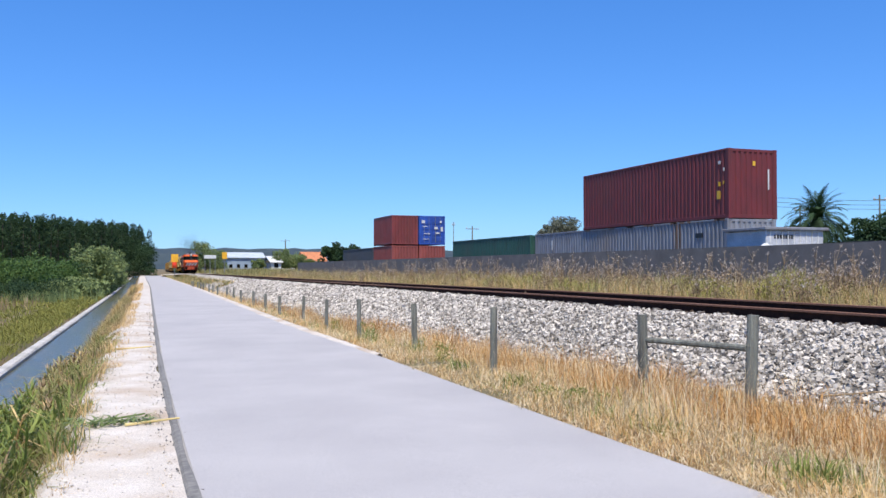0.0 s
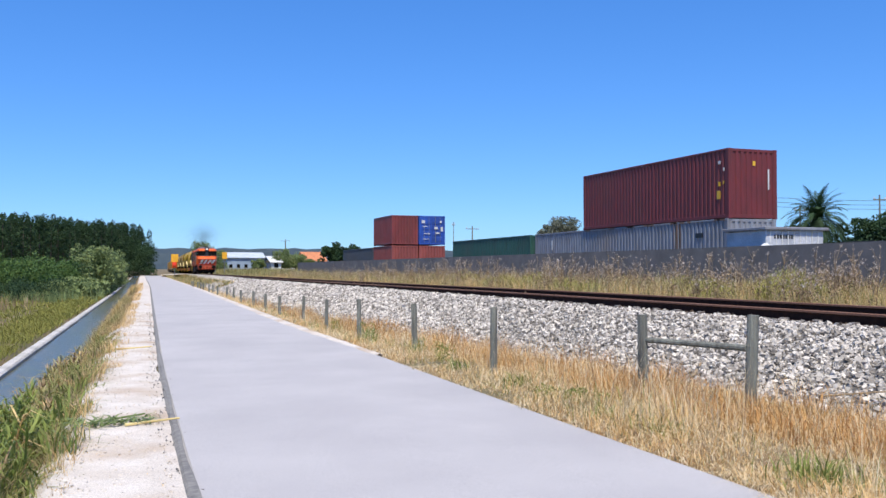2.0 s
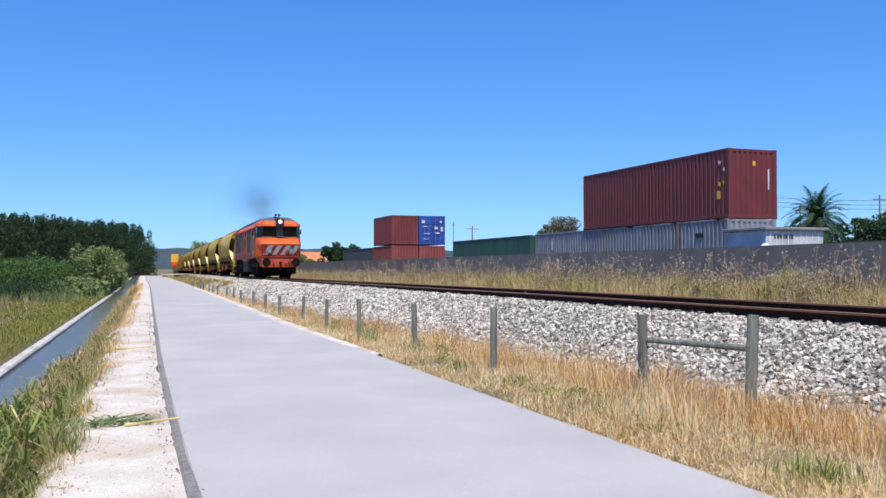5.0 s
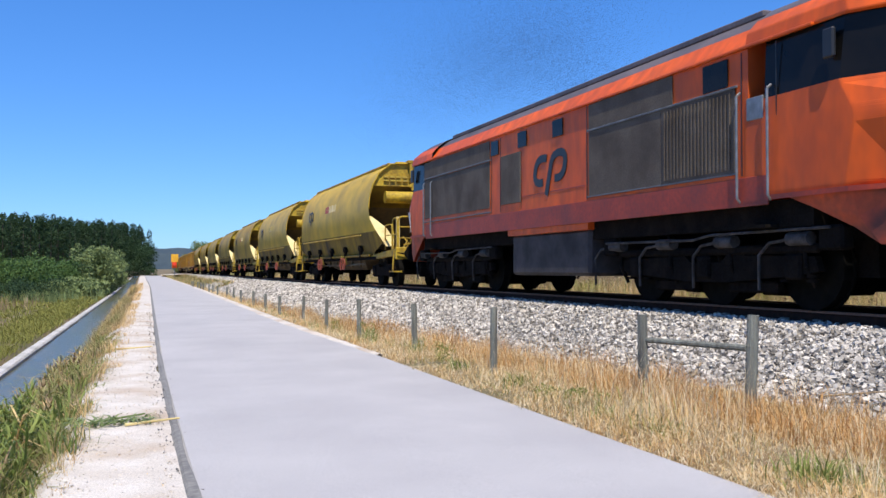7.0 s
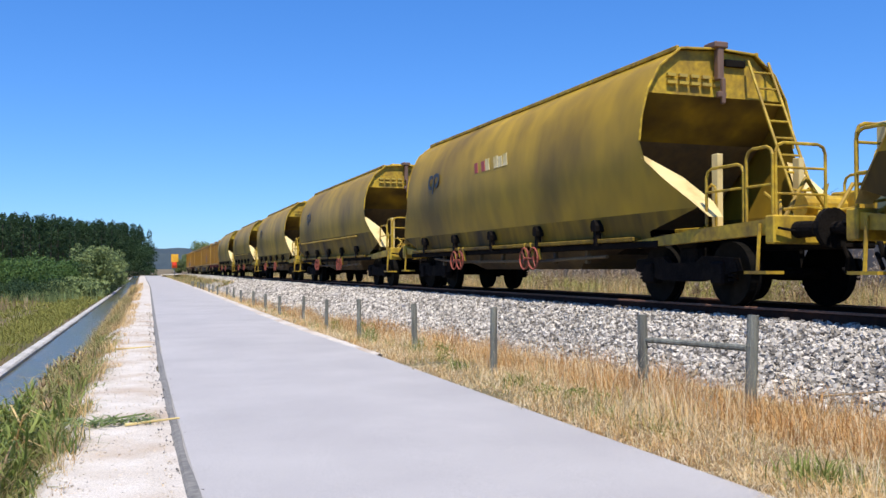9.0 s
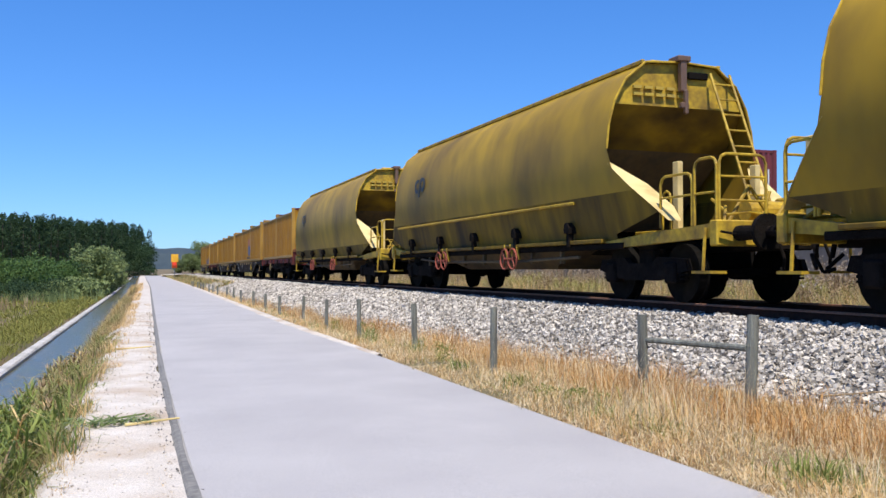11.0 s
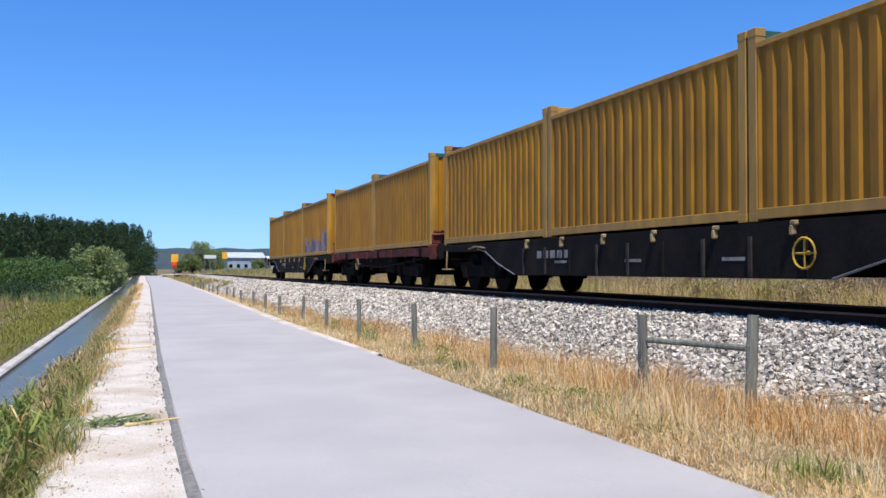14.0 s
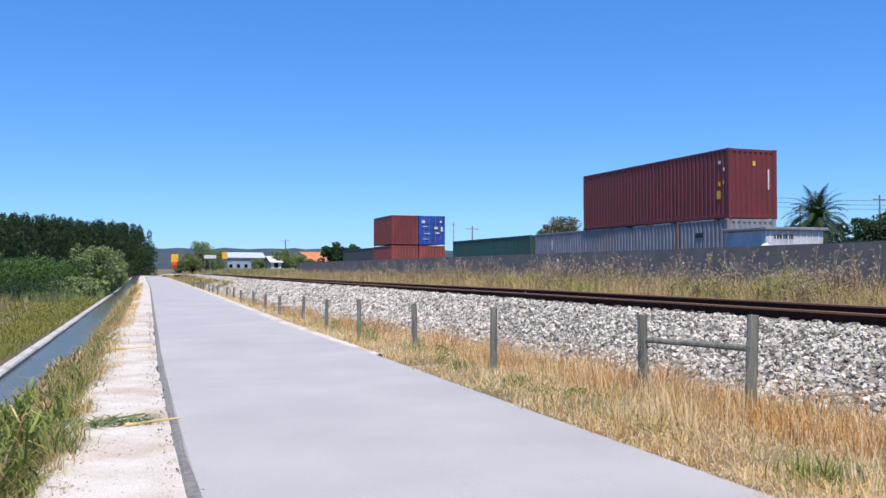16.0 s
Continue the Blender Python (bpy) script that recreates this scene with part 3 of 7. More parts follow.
        part("step", boxes((sx * 1.30, sx * 1.30 + sx * 0.22, min(y0 + way * 2.2, y0 + way * 2.7), max(y0 + way * 2.2, y0 + way * 2.7), 1.05, 1.09)) if sx > 0 else boxes((-1.52, -1.30, min(y0 + way * 2.2, y0 + way * 2.7), max(y0 + way * 2.2, y0 + way * 2.7), 1.05, 1.09)), M_UNDER, e)
    part("roof_lamp_housing", boxes((-0.28, 0.28, min(y0 + way * 0.22, y0 + way * 1.0), max(y0 + way * 0.22, y0 + way * 1.0), 3.42, 3.96), bevel=0.03), M_BLACK, e, "black top lamp housing")
    part("roof_lamp", rod(bmesh.new(), (0, y0 + way * 0.30, 3.72), (0, y0 + way * 0.19, 3.74), 0.145, seg=20), M_LAMP, e, "bright lit top headlamp")
    part("handrail", rods([(-1.1, y0 + way * 0.42, 2.72), (-1.1, y0 + way * 0.34, 2.74), (1.1, y0 + way * 0.34, 2.74), (1.1, y0 + way * 0.42, 2.72)], 0.016), M_STEEL, e, "grey steel handrail")
    # buffer beam with angled cheeks
    f = lambda d: y0 + way * d
    beam = [[(1.42, f(2.0), 1.45), (1.40, f(0.9), 1.45), (1.22, f(0.16), 1.45), (-1.22, f(0.16), 1.45), (-1.40, f(0.9), 1.45), (-1.42, f(2.0), 1.45)],
            [(1.36, f(1.5), 1.25), (1.34, f(0.85), 1.12), (1.20, f(0.14), 1.0), (-1.20, f(0.14), 1.0), (-1.34, f(0.85), 1.12), (-1.36, f(1.5), 1.25)],
            [(1.30, f(0.95), 1.0), (1.28, f(0.6), 0.80), (1.16, f(0.16), 0.74), (-1.16, f(0.16), 0.74), (-1.28, f(0.6), 0.80), (-1.30, f(0.95), 1.0)]]
    part("buffer_beam", loft(beam), M_DIRTYORANGE, e, "orange-red buffer beam with angled cheeks")
    part("beam_ledge", loft([ring(1.40, 0.10, 1.24, 0.86, 1.48), ring(1.46, 0.10, 1.24, 0.86, 1.48), ring(1.46, 0.4, 1.0, 1.1, 1.3)]), M_REDBAND, e, "dark red ledge above the beam")
    part("snow_plough", boxes((-1.1, 1.1, min(f(0.5), f(0.6)), max(f(0.5), f(0.6)), 0.30, 0.72), bevel=0.02), M_UNDER, e)
    buffers(e, f(0.14), -way, 1.05, 0.27)
    for x in (0.55, 0.7, 0.85):
        part("air_hose", rods([(x, f(0.12), 1.1), (x, f(-0.1), 1.0), (x + 0.02, f(-0.16), 0.75), (x - 0.03, f(-0.08), 0.5), (x - 0.1, f(0.05), 0.55)], 0.028), M_UNDER, e)


def swirl(e, x, yc, zc, s, material, name="emblem"):
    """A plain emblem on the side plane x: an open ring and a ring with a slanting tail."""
    side = 1 if x > 0 else -1
    out = 0.012 * side

    def arc(cu, cv, a0, a1, n=12):
        pts = []
        for k in range(n + 1):
            a = radians(a0 + (a1 - a0) * k / n)
            c, q = math.cos(a), math.sin(a)
            pts.append((cu + 0.27 * abs(c) ** 0.8 * (1 if c > 0 else -1), cv + 0.30 * abs(q) ** 0.8 * (1 if q > 0 else -1)))
        return pts

    for path in (arc(-0.31, 0.0, 62, 285), [(-0.03, -0.62), (0.0, -0.30), (0.03, 0.06)] + arc(0.30, 0.05, 165, -100)):
        bm = bmesh.new()
        prev = None
        wid = 0.082 * s
        path = [(yc + side * (1.2 * u + 0.2 * v) * s, zc + 0.86 * v * s) for u, v in path]
        for k, (py, pz) in enumerate(path):
            a, b = path[max(k - 1, 0)], path[min(k + 1, len(path) - 1)]
            d = Vector((b[0] - a[0], b[1] - a[1])).normalized()
            nrm = (-d.y * wid, d.x * wid)
            p = [(x, py + nrm[0], pz + nrm[1]), (x, py - nrm[0], pz - nrm[1])]
            cur = [bm.verts.new(v) for v in p] + [bm.verts.new((v[0] + out, v[1], v[2])) for v in p]
            if prev:
                for m1, m2 in ((0, 1), (1, 3), (3, 2), (2, 0)):
                    bm.faces.new((prev[m1], prev[m2], cur[m2], cur[m1]))
            else:
                bm.faces.new((cur[0], cur[1], cur[3], cur[2]))
            prev = cur
        bm.faces.new((prev[0], prev[1], prev[3], prev[2]))
        part(name, bm, material, e, "dark painted emblem")


def locomotive():
    e = empty("diesel_locomotive", "orange diesel locomotive with white nose stripes hauling a freight train", "locomotive")
    h = LOCO_LEN / 2
    F, B = -h, h
    y0, y1 = F + 2.6, B - 2.6
    bm = bmesh.new()
    prism(bm, [(-1.45, 1.38), (-1.45, 3.44), (-1.22, 3.74), (1.22, 3.74), (1.45, 3.44), (1.45, 1.38)], "y", y0, y1)
    part("body", bm, M_ORANGE, e, "orange body with stained panels")
    bm = bmesh.new()
    prism(bm, [(-1.20, 3.745), (-0.95, 3.95), (-0.70, 4.06), (0.70, 4.06), (0.95, 3.95), (1.20, 3.745)], "y", y0 - 0.3, y1 + 0.3)
    part("roof", bm, M_ROOFGREY, e, "grey sooty roof")
    for sx in (-1, 1):
        bm = boxes((min(sx * 1.455, sx * 1.475), max(sx * 1.455, sx * 1.475), y0 - 0.4, y1 + 0.4, 1.34, 1.72), bevel=0.006)
        part("sill_band", bm, M_REDBAND, e, "dark red band along the sill")

        def panel(d0, d1, z0, z1, material=M_GRILLE, slats=0, name="grille", upright=False):
            bm = bmesh.new()
            a, b = min(sx * 1.452, sx * 1.472), max(sx * 1.452, sx * 1.472)
            box(bm, a, b, F + d0, F + d1, z0, z1, bevel=0.005)
            g = part(name, bm, material, e, "dirty grey louvred grille" if name == "grille" else "")
            if slats:
                sb = bmesh.new()
                for k in range(slats):
                    a2, b2 = min(sx * 1.47, sx * 1.492), max(sx * 1.47, sx * 1.492)
                    if upright:
                        yy = F + d0 + 0.06 + (d1 - d0 - 0.12) * (k + 0.5) / slats
                        box(sb, a2, b2, yy - 0.016, yy + 0.016, z0 + 0.05, z1 - 0.05)
                    else:
                        zz = z0 + 0.05 + (z1 - z0 - 0.1) * (k + 0.5) / slats
                        box(sb, a2, b2, F + d0 + 0.05, F + d1 - 0.05, zz - 0.012, zz + 0.012)
                part("louvres", sb, material, g)
        panel(2.85, 4.6, 1.80, 2.93, slats=19, upright=True)
        panel(4.61, 6.85, 1.80, 2.93)
        panel(4.3, 6.85, 2.97, 3.40)
        for dd0, dd1 in ((2.8, 6.9), (11.35, 16.05)):
            part("panel_rail", boxes((min(sx * 1.452, sx * 1.487), max(sx * 1.452, sx * 1.487), F + dd0, F + dd1, 2.93, 2.965), bevel=0.006), M_RAILGREY, e, "dull grey trim rail")
            part("panel_rail", boxes((min(sx * 1.452, sx * 1.484), max(sx * 1.452, sx * 1.484), F + dd0, F + dd1, 1.775, 1.80), bevel=0.006), M_RAILGREY, e, "dull grey trim rail")
        for d in (2.05, 2.72, 9.72, 10.8, 11.3, 16.1):
            part("seam", boxes((min(sx * 1.452, sx * 1.457), max(sx * 1.452, sx * 1.457), F + d, F + d + 0.016, 1.75, 3.38)), M_BLACK, e)
        panel(11.4, 16.0, 1.88, 2.92)
        panel(11.4, 16.0, 2.96, 3.38)
        panel(9.75, 10.75, 1.90, 2.95)
        panel(3.0, 3.55, 2.98, 3.36, M_GLASS, name="side_window")
        for d in (7.85, 9.45, 10.9):
            panel(d, d + 0.42, 3.02, 3.34, M_GLASS, name="side_window")
        part("seam", boxes((min(sx * 1.452, sx * 1.458), max(sx * 1.452, sx * 1.458), F + 6.93, F + 6.95, 1.75, 3.42)), M_BLACK, e)
        part("seam", boxes((min(sx * 1.452, sx * 1.458), max(sx * 1.452, sx * 1.458), F + 7.0, F + 9.7, 2.0, 2.014)), M_REDBAND, e)
        part("gutter", boxes((min(sx * 1.44, sx * 1.50), max(sx * 1.44, sx * 1.50), y0 - 1.2, y1 + 1.2, 3.41, 3.45), bevel=0.008), M_ORANGE, e)
        part("skirt", boxes((min(sx * 1.30, sx * 1.44), max(sx * 1.30, sx * 1.44), F + 6.95, F + 10.45, 1.22, 1.40), bevel=0.01), M_ORANGE, e)
        swirl(e, sx * 1.455, F + 8.4, 2.44, 0.92, M_BLACK)
        part("roof_walk", boxes((min(sx * 0.72, sx * 0.95), max(sx * 0.72, sx * 0.95), y0 + 0.3, y1 - 0.3, 3.96, 4.06), bevel=0.02), M_ROOFGREY, e)
    part("fuel_tank", boxes((-1.38, 1.38, F + 7.0, F + 10.35, 0.40, 1.24), bevel=0.06), M_TANK, e, "grey fuel tank under the body")
    part("underframe", boxes((-1.30, 1.30, F + 1.6, B - 1.6, 1.05, 1.40), (-0.7, 0.7, F + 1.2, B - 1.2, 0.42, 1.06)), M_UNDER, e)
    for d in (5.2, 7.4, 9.0, 11.5):
        part("roof_vent", boxes((-0.55, 0.55, F + d, F + d + 1.3, 4.05, 4.20), bevel=0.04), M_ROOFGREY, e)
    part("exhaust", rod(bmesh.new(), (0, F + 7.1, 4.05), (0, F + 7.1, 4.32), 0.2, seg=16), M_BLACK, e)
    bm = bmesh.new()
    for x in (-0.22, 0.0):
        rod(bm, (x, F + 1.1, 4.17), (x, F + 0.75, 4.20), 0.035, 0.09, seg=12)
        rod(bm, (x, F + 1.05, 4.0), (x, F + 1.05, 4.2), 0.03)
    box(bm, -0.35, 0.1, F + 1.0, F + 1.12, 4.02, 4.08)
    part("air_horn", bm, M_BLACK, e, "black air horns on the cab roof")
    cab(e, F, 1)
    cab(e, B, -1)
    # two white stripes on each cheek of the rear nose
    for sx in (-1, 1):
        for k in range(2):
            bm = bmesh.new()
            c = []
            for z, s in ((1.58, 0.0), (2.14, 0.22)):
                for w in (0.0, 0.21):
                    u = 0.16 + k * 0.34 + s + w
                    depth = 0.26 - (z - 1.5) * 0.36
                    px = 1.18 + (1.46 - 1.18) * min(1.0, u / 0.72)
                    c.append((sx * (px + 0.012), B - depth - u * 0.86 + 0.012, z))
            vs = [bm.verts.new(p) for p in (c[0], c[1], c[3], c[2])]
            fc = bm.faces.new(vs)
            r = bmesh.ops.extrude_face_region(bm, geom=[fc])
            bmesh.ops.translate(bm, vec=(sx * 0.008, 0.006, 0), verts=[v for v in r["geom"] if isinstance(v, bmesh.types.BMVert)])
            part("stripe", bm, M_WHITE, e, "white slanted warning stripe")
    for yc in (F + 3.9, B - 3.9):
        bogie(e, yc, 1.85, 3, 0.55, 1.15)
        for k in (-0.92, 0.92):
            part("traction_motor", boxes((-0.72, 0.72, yc + k - 0.42, yc + k + 0.42, 0.16, 0.78), bevel=0.08), M_UNDER, e)
            for sx in (-1, 1):
                part("brake_rigging", boxes((min(sx * 0.98, sx * 1.12), max(sx * 0.98, sx * 1.12), yc + k - 0.5, yc + k + 0.5, 0.20, 0.36), (min(sx * 1.0, sx * 1.1), max(sx * 1.0, sx * 1.1), yc + k - 0.10, yc + k + 0.10, 0.34, 0.60), bevel=0.025), M_UNDER, e)
        for sx in (-1, 1):
            for k in range(4):
                yk = yc - 2.2 + 1.45 * k
                part("brake_cylinder", rod(bmesh.new(), (sx * 1.25, yk, 0.90), (sx * 1.25, yk + 0.38, 0.90), 0.085, seg=14), M_PIPEGREY, e, "dusty grey brake cylinder")
                part("sand_pipe", rods([(sx * 1.24, yk + 0.38, 0.90), (sx * 1.26, yk + 0.75, 0.86), (sx * 1.26, yk + 0.95, 0.70), (sx * 1.22, yk + 1.0, 0.25)], 0.022), M_PIPEGREY, e)
                part("brake_hanger", rods([(sx * 1.2, yk + 0.2, 1.05), (sx * 1.22, yk + 0.12, 0.55), (sx * 1.1, yk + 0.1, 0.3)], 0.03), M_UNDER, e)
            part("spring_beam", boxes((min(sx * 1.16, sx * 1.24), max(sx * 1.16, sx * 1.24), yc - 2.3, yc + 2.3, 0.72, 0.84), bevel=0.03), M_UNDER, e)
            for s in (-2.55, 2.55):
                part("sand_box", boxes((min(sx * 1.10, sx * 1.30), max(sx * 1.10, sx * 1.30), yc + s - 0.2, yc + s + 0.2, 0.75, 1.05), bevel=0.03), M_UNDER, e)
            part("air_pipe", rods([(sx * 1.33, yc - 2.6, 1.02), (sx * 1.33, yc - 0.3, 1.0), (sx * 1.33, yc + 0.1, 0.94), (sx * 1.33, yc + 2.6, 0.96)], 0.02), M_PIPEGREY, e, "dusty air pipe")
    return e


M_YELLOW = mat("dusty_yellow_paint", (0.74, 0.475, 0.024), (0.62, 0.385, 0.018), 0.35, 0.45, spec=0.25, bump=0.04, bscale=2.5, fine=1.6, dirt=(0.13, 0.08, 0.016), dscale=0.5, damount=0.5, stretch=(1, 0.7, 0.9), obj=0.2)
M_OLDYELLOW = mat("grimy_old_yellow_paint", (0.54, 0.335, 0.018), (0.40, 0.245, 0.015), 0.5, 0.5, spec=0.22, bump=0.05, bscale=2.5, fine=1.8, dirt=(0.085, 0.052, 0.014), dscale=0.6, damount=0.7, stretch=(1, 0.9, 0.5), obj=0.15)
# Splashed grime, with the shade of the undersides put into a darker base.
M_GRIMESHADE = mat("grimy_shaded_yellow_paint", (0.34, 0.21, 0.014), (0.17, 0.105, 0.012), 1.1, 0.7, bump=0.04, bscale=2.5, fine=3.0, dirt=(0.045, 0.03, 0.014), dscale=0.8, damount=0.97, stretch=(1, 1.6, 0.35), obj=0.2, spec=0.2)
# Grimy brown; on the wagon ends it also holds the shade of the recess.
M_CHUTE = mat("grimy_shaded_chute_paint", (0.15, 0.095, 0.03), (0.09, 0.06, 0.025), 1.2, 0.8, bump=0.1, fine=8, dirt=(0.03, 0.022, 0.015), dscale=1.0, damount=0.8)
M_YELLOWPART = mat("yellow_fitting_paint", (0.60, 0.40, 0.03), (0.46, 0.29, 0.025), 3, 0.6, fine=12, dirt=(0.12, 0.075, 0.025), dscale=2.5, damount=0.8, spec=0.3)
M_CREAM = mat("pale_primer_inner_face", (0.70, 0.56, 0.25), (0.58, 0.44, 0.17), 2, 0.6, dirt=(0.28, 0.19, 0.06), dscale=2, damount=0.7)
M_WHEELRED = mat("faded_red_wheel_paint", (0.38, 0.085, 0.045), (0.26, 0.06, 0.035), 8, 0.7, dirt=(0.12, 0.06, 0.04), dscale=5)
M_GREYMARK = mat("faded_grey_lettering", (0.44, 0.31, 0.04), (0.36, 0.26, 0.06), 3, 0.6, dirt=(0.5, 0.34, 0.03), dscale=2.5, damount=0.9)
M_CREAMMARK = mat("worn_cream_lettering", (0.72, 0.62, 0.36), (0.60, 0.48, 0.2), 3, 0.6, dirt=(0.5, 0.34, 0.03), dscale=3.5, damount=0.9)
M_REDMARK = mat("red_lettering", (0.35, 0.06, 0.04), (0.3, 0.05, 0.04), 4, 0.6)

HOP_LEN = 17.43
PROFILE = [(0.0, 4.12), (0.72, 4.08), (1.12, 3.76), (1.34, 3.36), (1.45, 2.95), (1.49, 2.55), (1.475, 2.2), (1.41, 1.8), (1.32, 1.42), (1.24, 1.12), (1.20, 0.98)]


def hoop(bm, x, y, z, r, w, lean):
    """A round wheel rim in a side plane, leaning out at its foot."""
    n = 18
    rows = []
    for q in range(n):
        a = 2 * math.pi * q / n
        c, s = math.cos(a), math.sin(a)
        rows.append([bm.verts.new((x + lean * s + dx, y + (r + dr) * c, z + (r + dr) * s)) for dx, dr in ((w, 0), (0, w), (-w, 0), (0, -w))])
    for q in range(n):
        a, b = rows[q], rows[(q + 1) % n]
        for i in range(4):
            bm.faces.new((a[i], a[(i + 1) % 4], b[(i + 1) % 4], b[i]))


def decal(sx, ya, yb, za, zb, slant=0.05):
    """A thin slanting plate lying on the curved shell."""
    prof = [(z, x) for x, z in PROFILE[::-1]]
    rings = []
    for off in (-0.01, 0.012):
        xa, xb = lerp_profile(za, prof) + off, lerp_profile(zb, prof) + off
        rings.append([(sx * xa, ya + sx * slant, za), (sx * xa, yb + sx * slant, za), (sx * xb, yb - sx * slant, zb), (sx * xb, ya - sx * slant, zb)])
    return loft(rings, closed=True, cap=True)


def arch(p, q, z0, z1, r=0.12):
    """Points of an upright loop with rounded top corners between the feet p and q."""
    p, q = Vector((*p, 0)), Vector((*q, 0))
    d = (q - p).normalized() * r
    up = lambda v, z: (v.x, v.y, z)
    return [up(p, z0), up(p, z1 - r), up(p + d * 0.3, z1 - r * 0.3), up(p + d, z1), up(q - d, z1), up(q - d * 0.3, z1 - r * 0.3), up(q, z1 - r), up(q, z0)]


def hopper_wagon(style):
    """A bogie hopper wagon for grain; style 0 is the first behind the locomotive, with a crosswise cylinder."""
    e = empty("hopper_wagon", "dusty yellow bogie grain hopper wagon with curved sides", "wagon", "yellow hopper wagons")
    h = HOP_LEN / 2
    f0, b0 = -h + (3.5 if style == 3 else 3.35), h - 1.6
    full = [(-x, z) for x, z in PROFILE[::-1]] + PROFILE[1:]
    # shell: the ends flare out towards the platform below the middle
    def flare(z):
        return max(0.0, min(1.0, (2.30 - z) / 1.05))
    rings = []
    for end in (0, 1):
        rings.append([(x, (f0 - 1.55 * flare(z) if z > 1.2 else f0 + 0.1) if end == 0 else (b0 + 0.9 * flare(z) if z > 1.2 else b0 - 0.1), z) for x, z in full])
    mid = [[(x, f0 + (b0 - f0) * k, z) for x, z in full] for k in (0.02, 0.33, 0.66, 0.98)]
    bm = loft([rings[0], *mid, rings[1]])
    shell = part("shell", bm, M_YELLOW if style < 2 else M_OLDYELLOW, e, "dusty yellow curved tank shell, grime and painted shade below", True)
    shell.data.materials.append(M_GRIMESHADE)
    # lower faces: grime plus the curve's shade, both in the colour
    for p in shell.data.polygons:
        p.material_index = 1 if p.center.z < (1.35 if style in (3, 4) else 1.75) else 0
    # rims, recessed ends with a steep chute
    for y, way, fl in ((f0, 1, 1.55), (b0, -1, 0.9)):
        top = [(x, z) for x, z in full if z > 3.2]
        bm = bmesh.new()
        bm.faces.new([bm.verts.new((x * 0.985, y + way * 0.06, z - 0.02)) for x, z in top])
        part("end_panel", bm, M_YELLOWPART, e, "yellow upper end panel")
        w = 1.40
        # slope and chute carry the recess shade in their dark colours
        part("end_slope", loft([[(-1.30, y + way * 0.06, 3.36), (1.30, y + way * 0.06, 3.36)], [(-1.42, y + way * 0.42, 3.0), (1.42, y + way * 0.42, 3.0)], [(-1.42, y + way * 0.75, 2.66), (1.42, y + way * 0.75, 2.66)]]), M_GRIMESHADE, e, "stained yellow upper hopper slope with painted recess shade")
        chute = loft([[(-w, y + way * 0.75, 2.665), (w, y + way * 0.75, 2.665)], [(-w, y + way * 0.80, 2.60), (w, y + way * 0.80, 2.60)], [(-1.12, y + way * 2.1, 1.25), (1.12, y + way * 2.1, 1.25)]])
        part("end_chute", chute, M_CHUTE, e, "grimy sloping hopper end with painted recess shade")
        for k in range(5):
            xk = -0.95 + 0.22 * k
            part("marking", boxes((xk, xk + 0.15, min(y, y + way * 0.052), max(y, y + way * 0.052), 3.62, 3.67), (xk, xk + 0.17, min(y, y + way * 0.052), max(y, y + way * 0.052), 3.50, 3.55)), M_GREYMARK, e, "faint painted marking bars")
        part("hatch_plate", boxes((0.15, 0.55, min(y, y + way * 0.055), max(y, y + way * 0.055), 3.85, 3.97), bevel=0.01), M_UNDER, e, "dark slot in the end panel")
        for sx in (-1, 1):
            ring_a = [(sx * 1.485, y - way * 0.01, 2.30), (sx * 1.44, y - way * fl * 0.4, 1.88), (sx * 1.36, y - way * fl * 0.78, 1.5), (sx * 1.29, y - way * fl * 0.98, 1.27)]
            ring_b = [(sx * 1.40, y + way * 0.04, 2.33), (sx * 1.03, y - way * (fl * 0.4 - 0.10), 1.93), (sx * 0.93, y - way * (fl * 0.78 - 0.08), 1.52), (sx * 1.05, y - way * (fl * 0.98 - 0.01), 1.27)]
            part("gusset", loft([ring_a, ring_b]), M_CREAM, e, "pale yellow curved gusset plate")
            part("strut", boxes((sx * 0.75 - 0.05, sx * 0.75 + 0.05, min(y - way * 0.9, y - way * 1.05), max(y - way * 0.9, y - way * 1.05), 1.15, 2.25), bevel=0.01), M_CREAM, e, "pale upright strut")
            part("rim", rods([(sx * x, y - way * 0.01, z) for x, z in PROFILE if z > 2.2], 0.022), M_YELLOWPART, e)
    for sx in (-1, 1):
        part("roof_rail", boxes((min(sx * 0.74, sx * 0.80), max(sx * 0.74, sx * 0.80), f0 - 0.01, b0 + 0.01, 4.05, 4.12), bevel=0.01), M_YELLOWPART, e)
        part("side_sill", boxes((min(sx * 1.18, sx * 1.30), max(sx * 1.18, sx * 1.30), f0 - 0.2, b0 + 0.2, 0.86, 0.97), bevel=0.015), M_UNDER, e)
        part("sill_flange", boxes((min(sx * 1.18, sx * 1.37), max(sx * 1.18, sx * 1.37), f0 + 0.4, b0 - 0.1, 0.975, 1.045), bevel=0.012), M_GRIMESHADE, e, "grimy yellow flange below the shell")
        for k in range(7):
            y = f0 + 2.2 + k * (b0 - f0 - 4.6) / 6
            part("hopper_rib", boxes((min(sx * 1.16, sx * 1.24), max(sx * 1.16, sx * 1.24), y - 0.04, y + 0.04, 0.62, 0.90), bevel=0.01), M_CHUTE, e)
        part("air_pipe", rods([(sx * 1.26, f0 + 1.4, 0.74), (sx * 1.26, f0 + 4.0, 0.68), (sx * 1.26, b0 - 3.4, 0.70), (sx * 1.26, b0 - 1.8, 0.80)], 0.03), M_CHUTE, e, "grimy brake pipe")
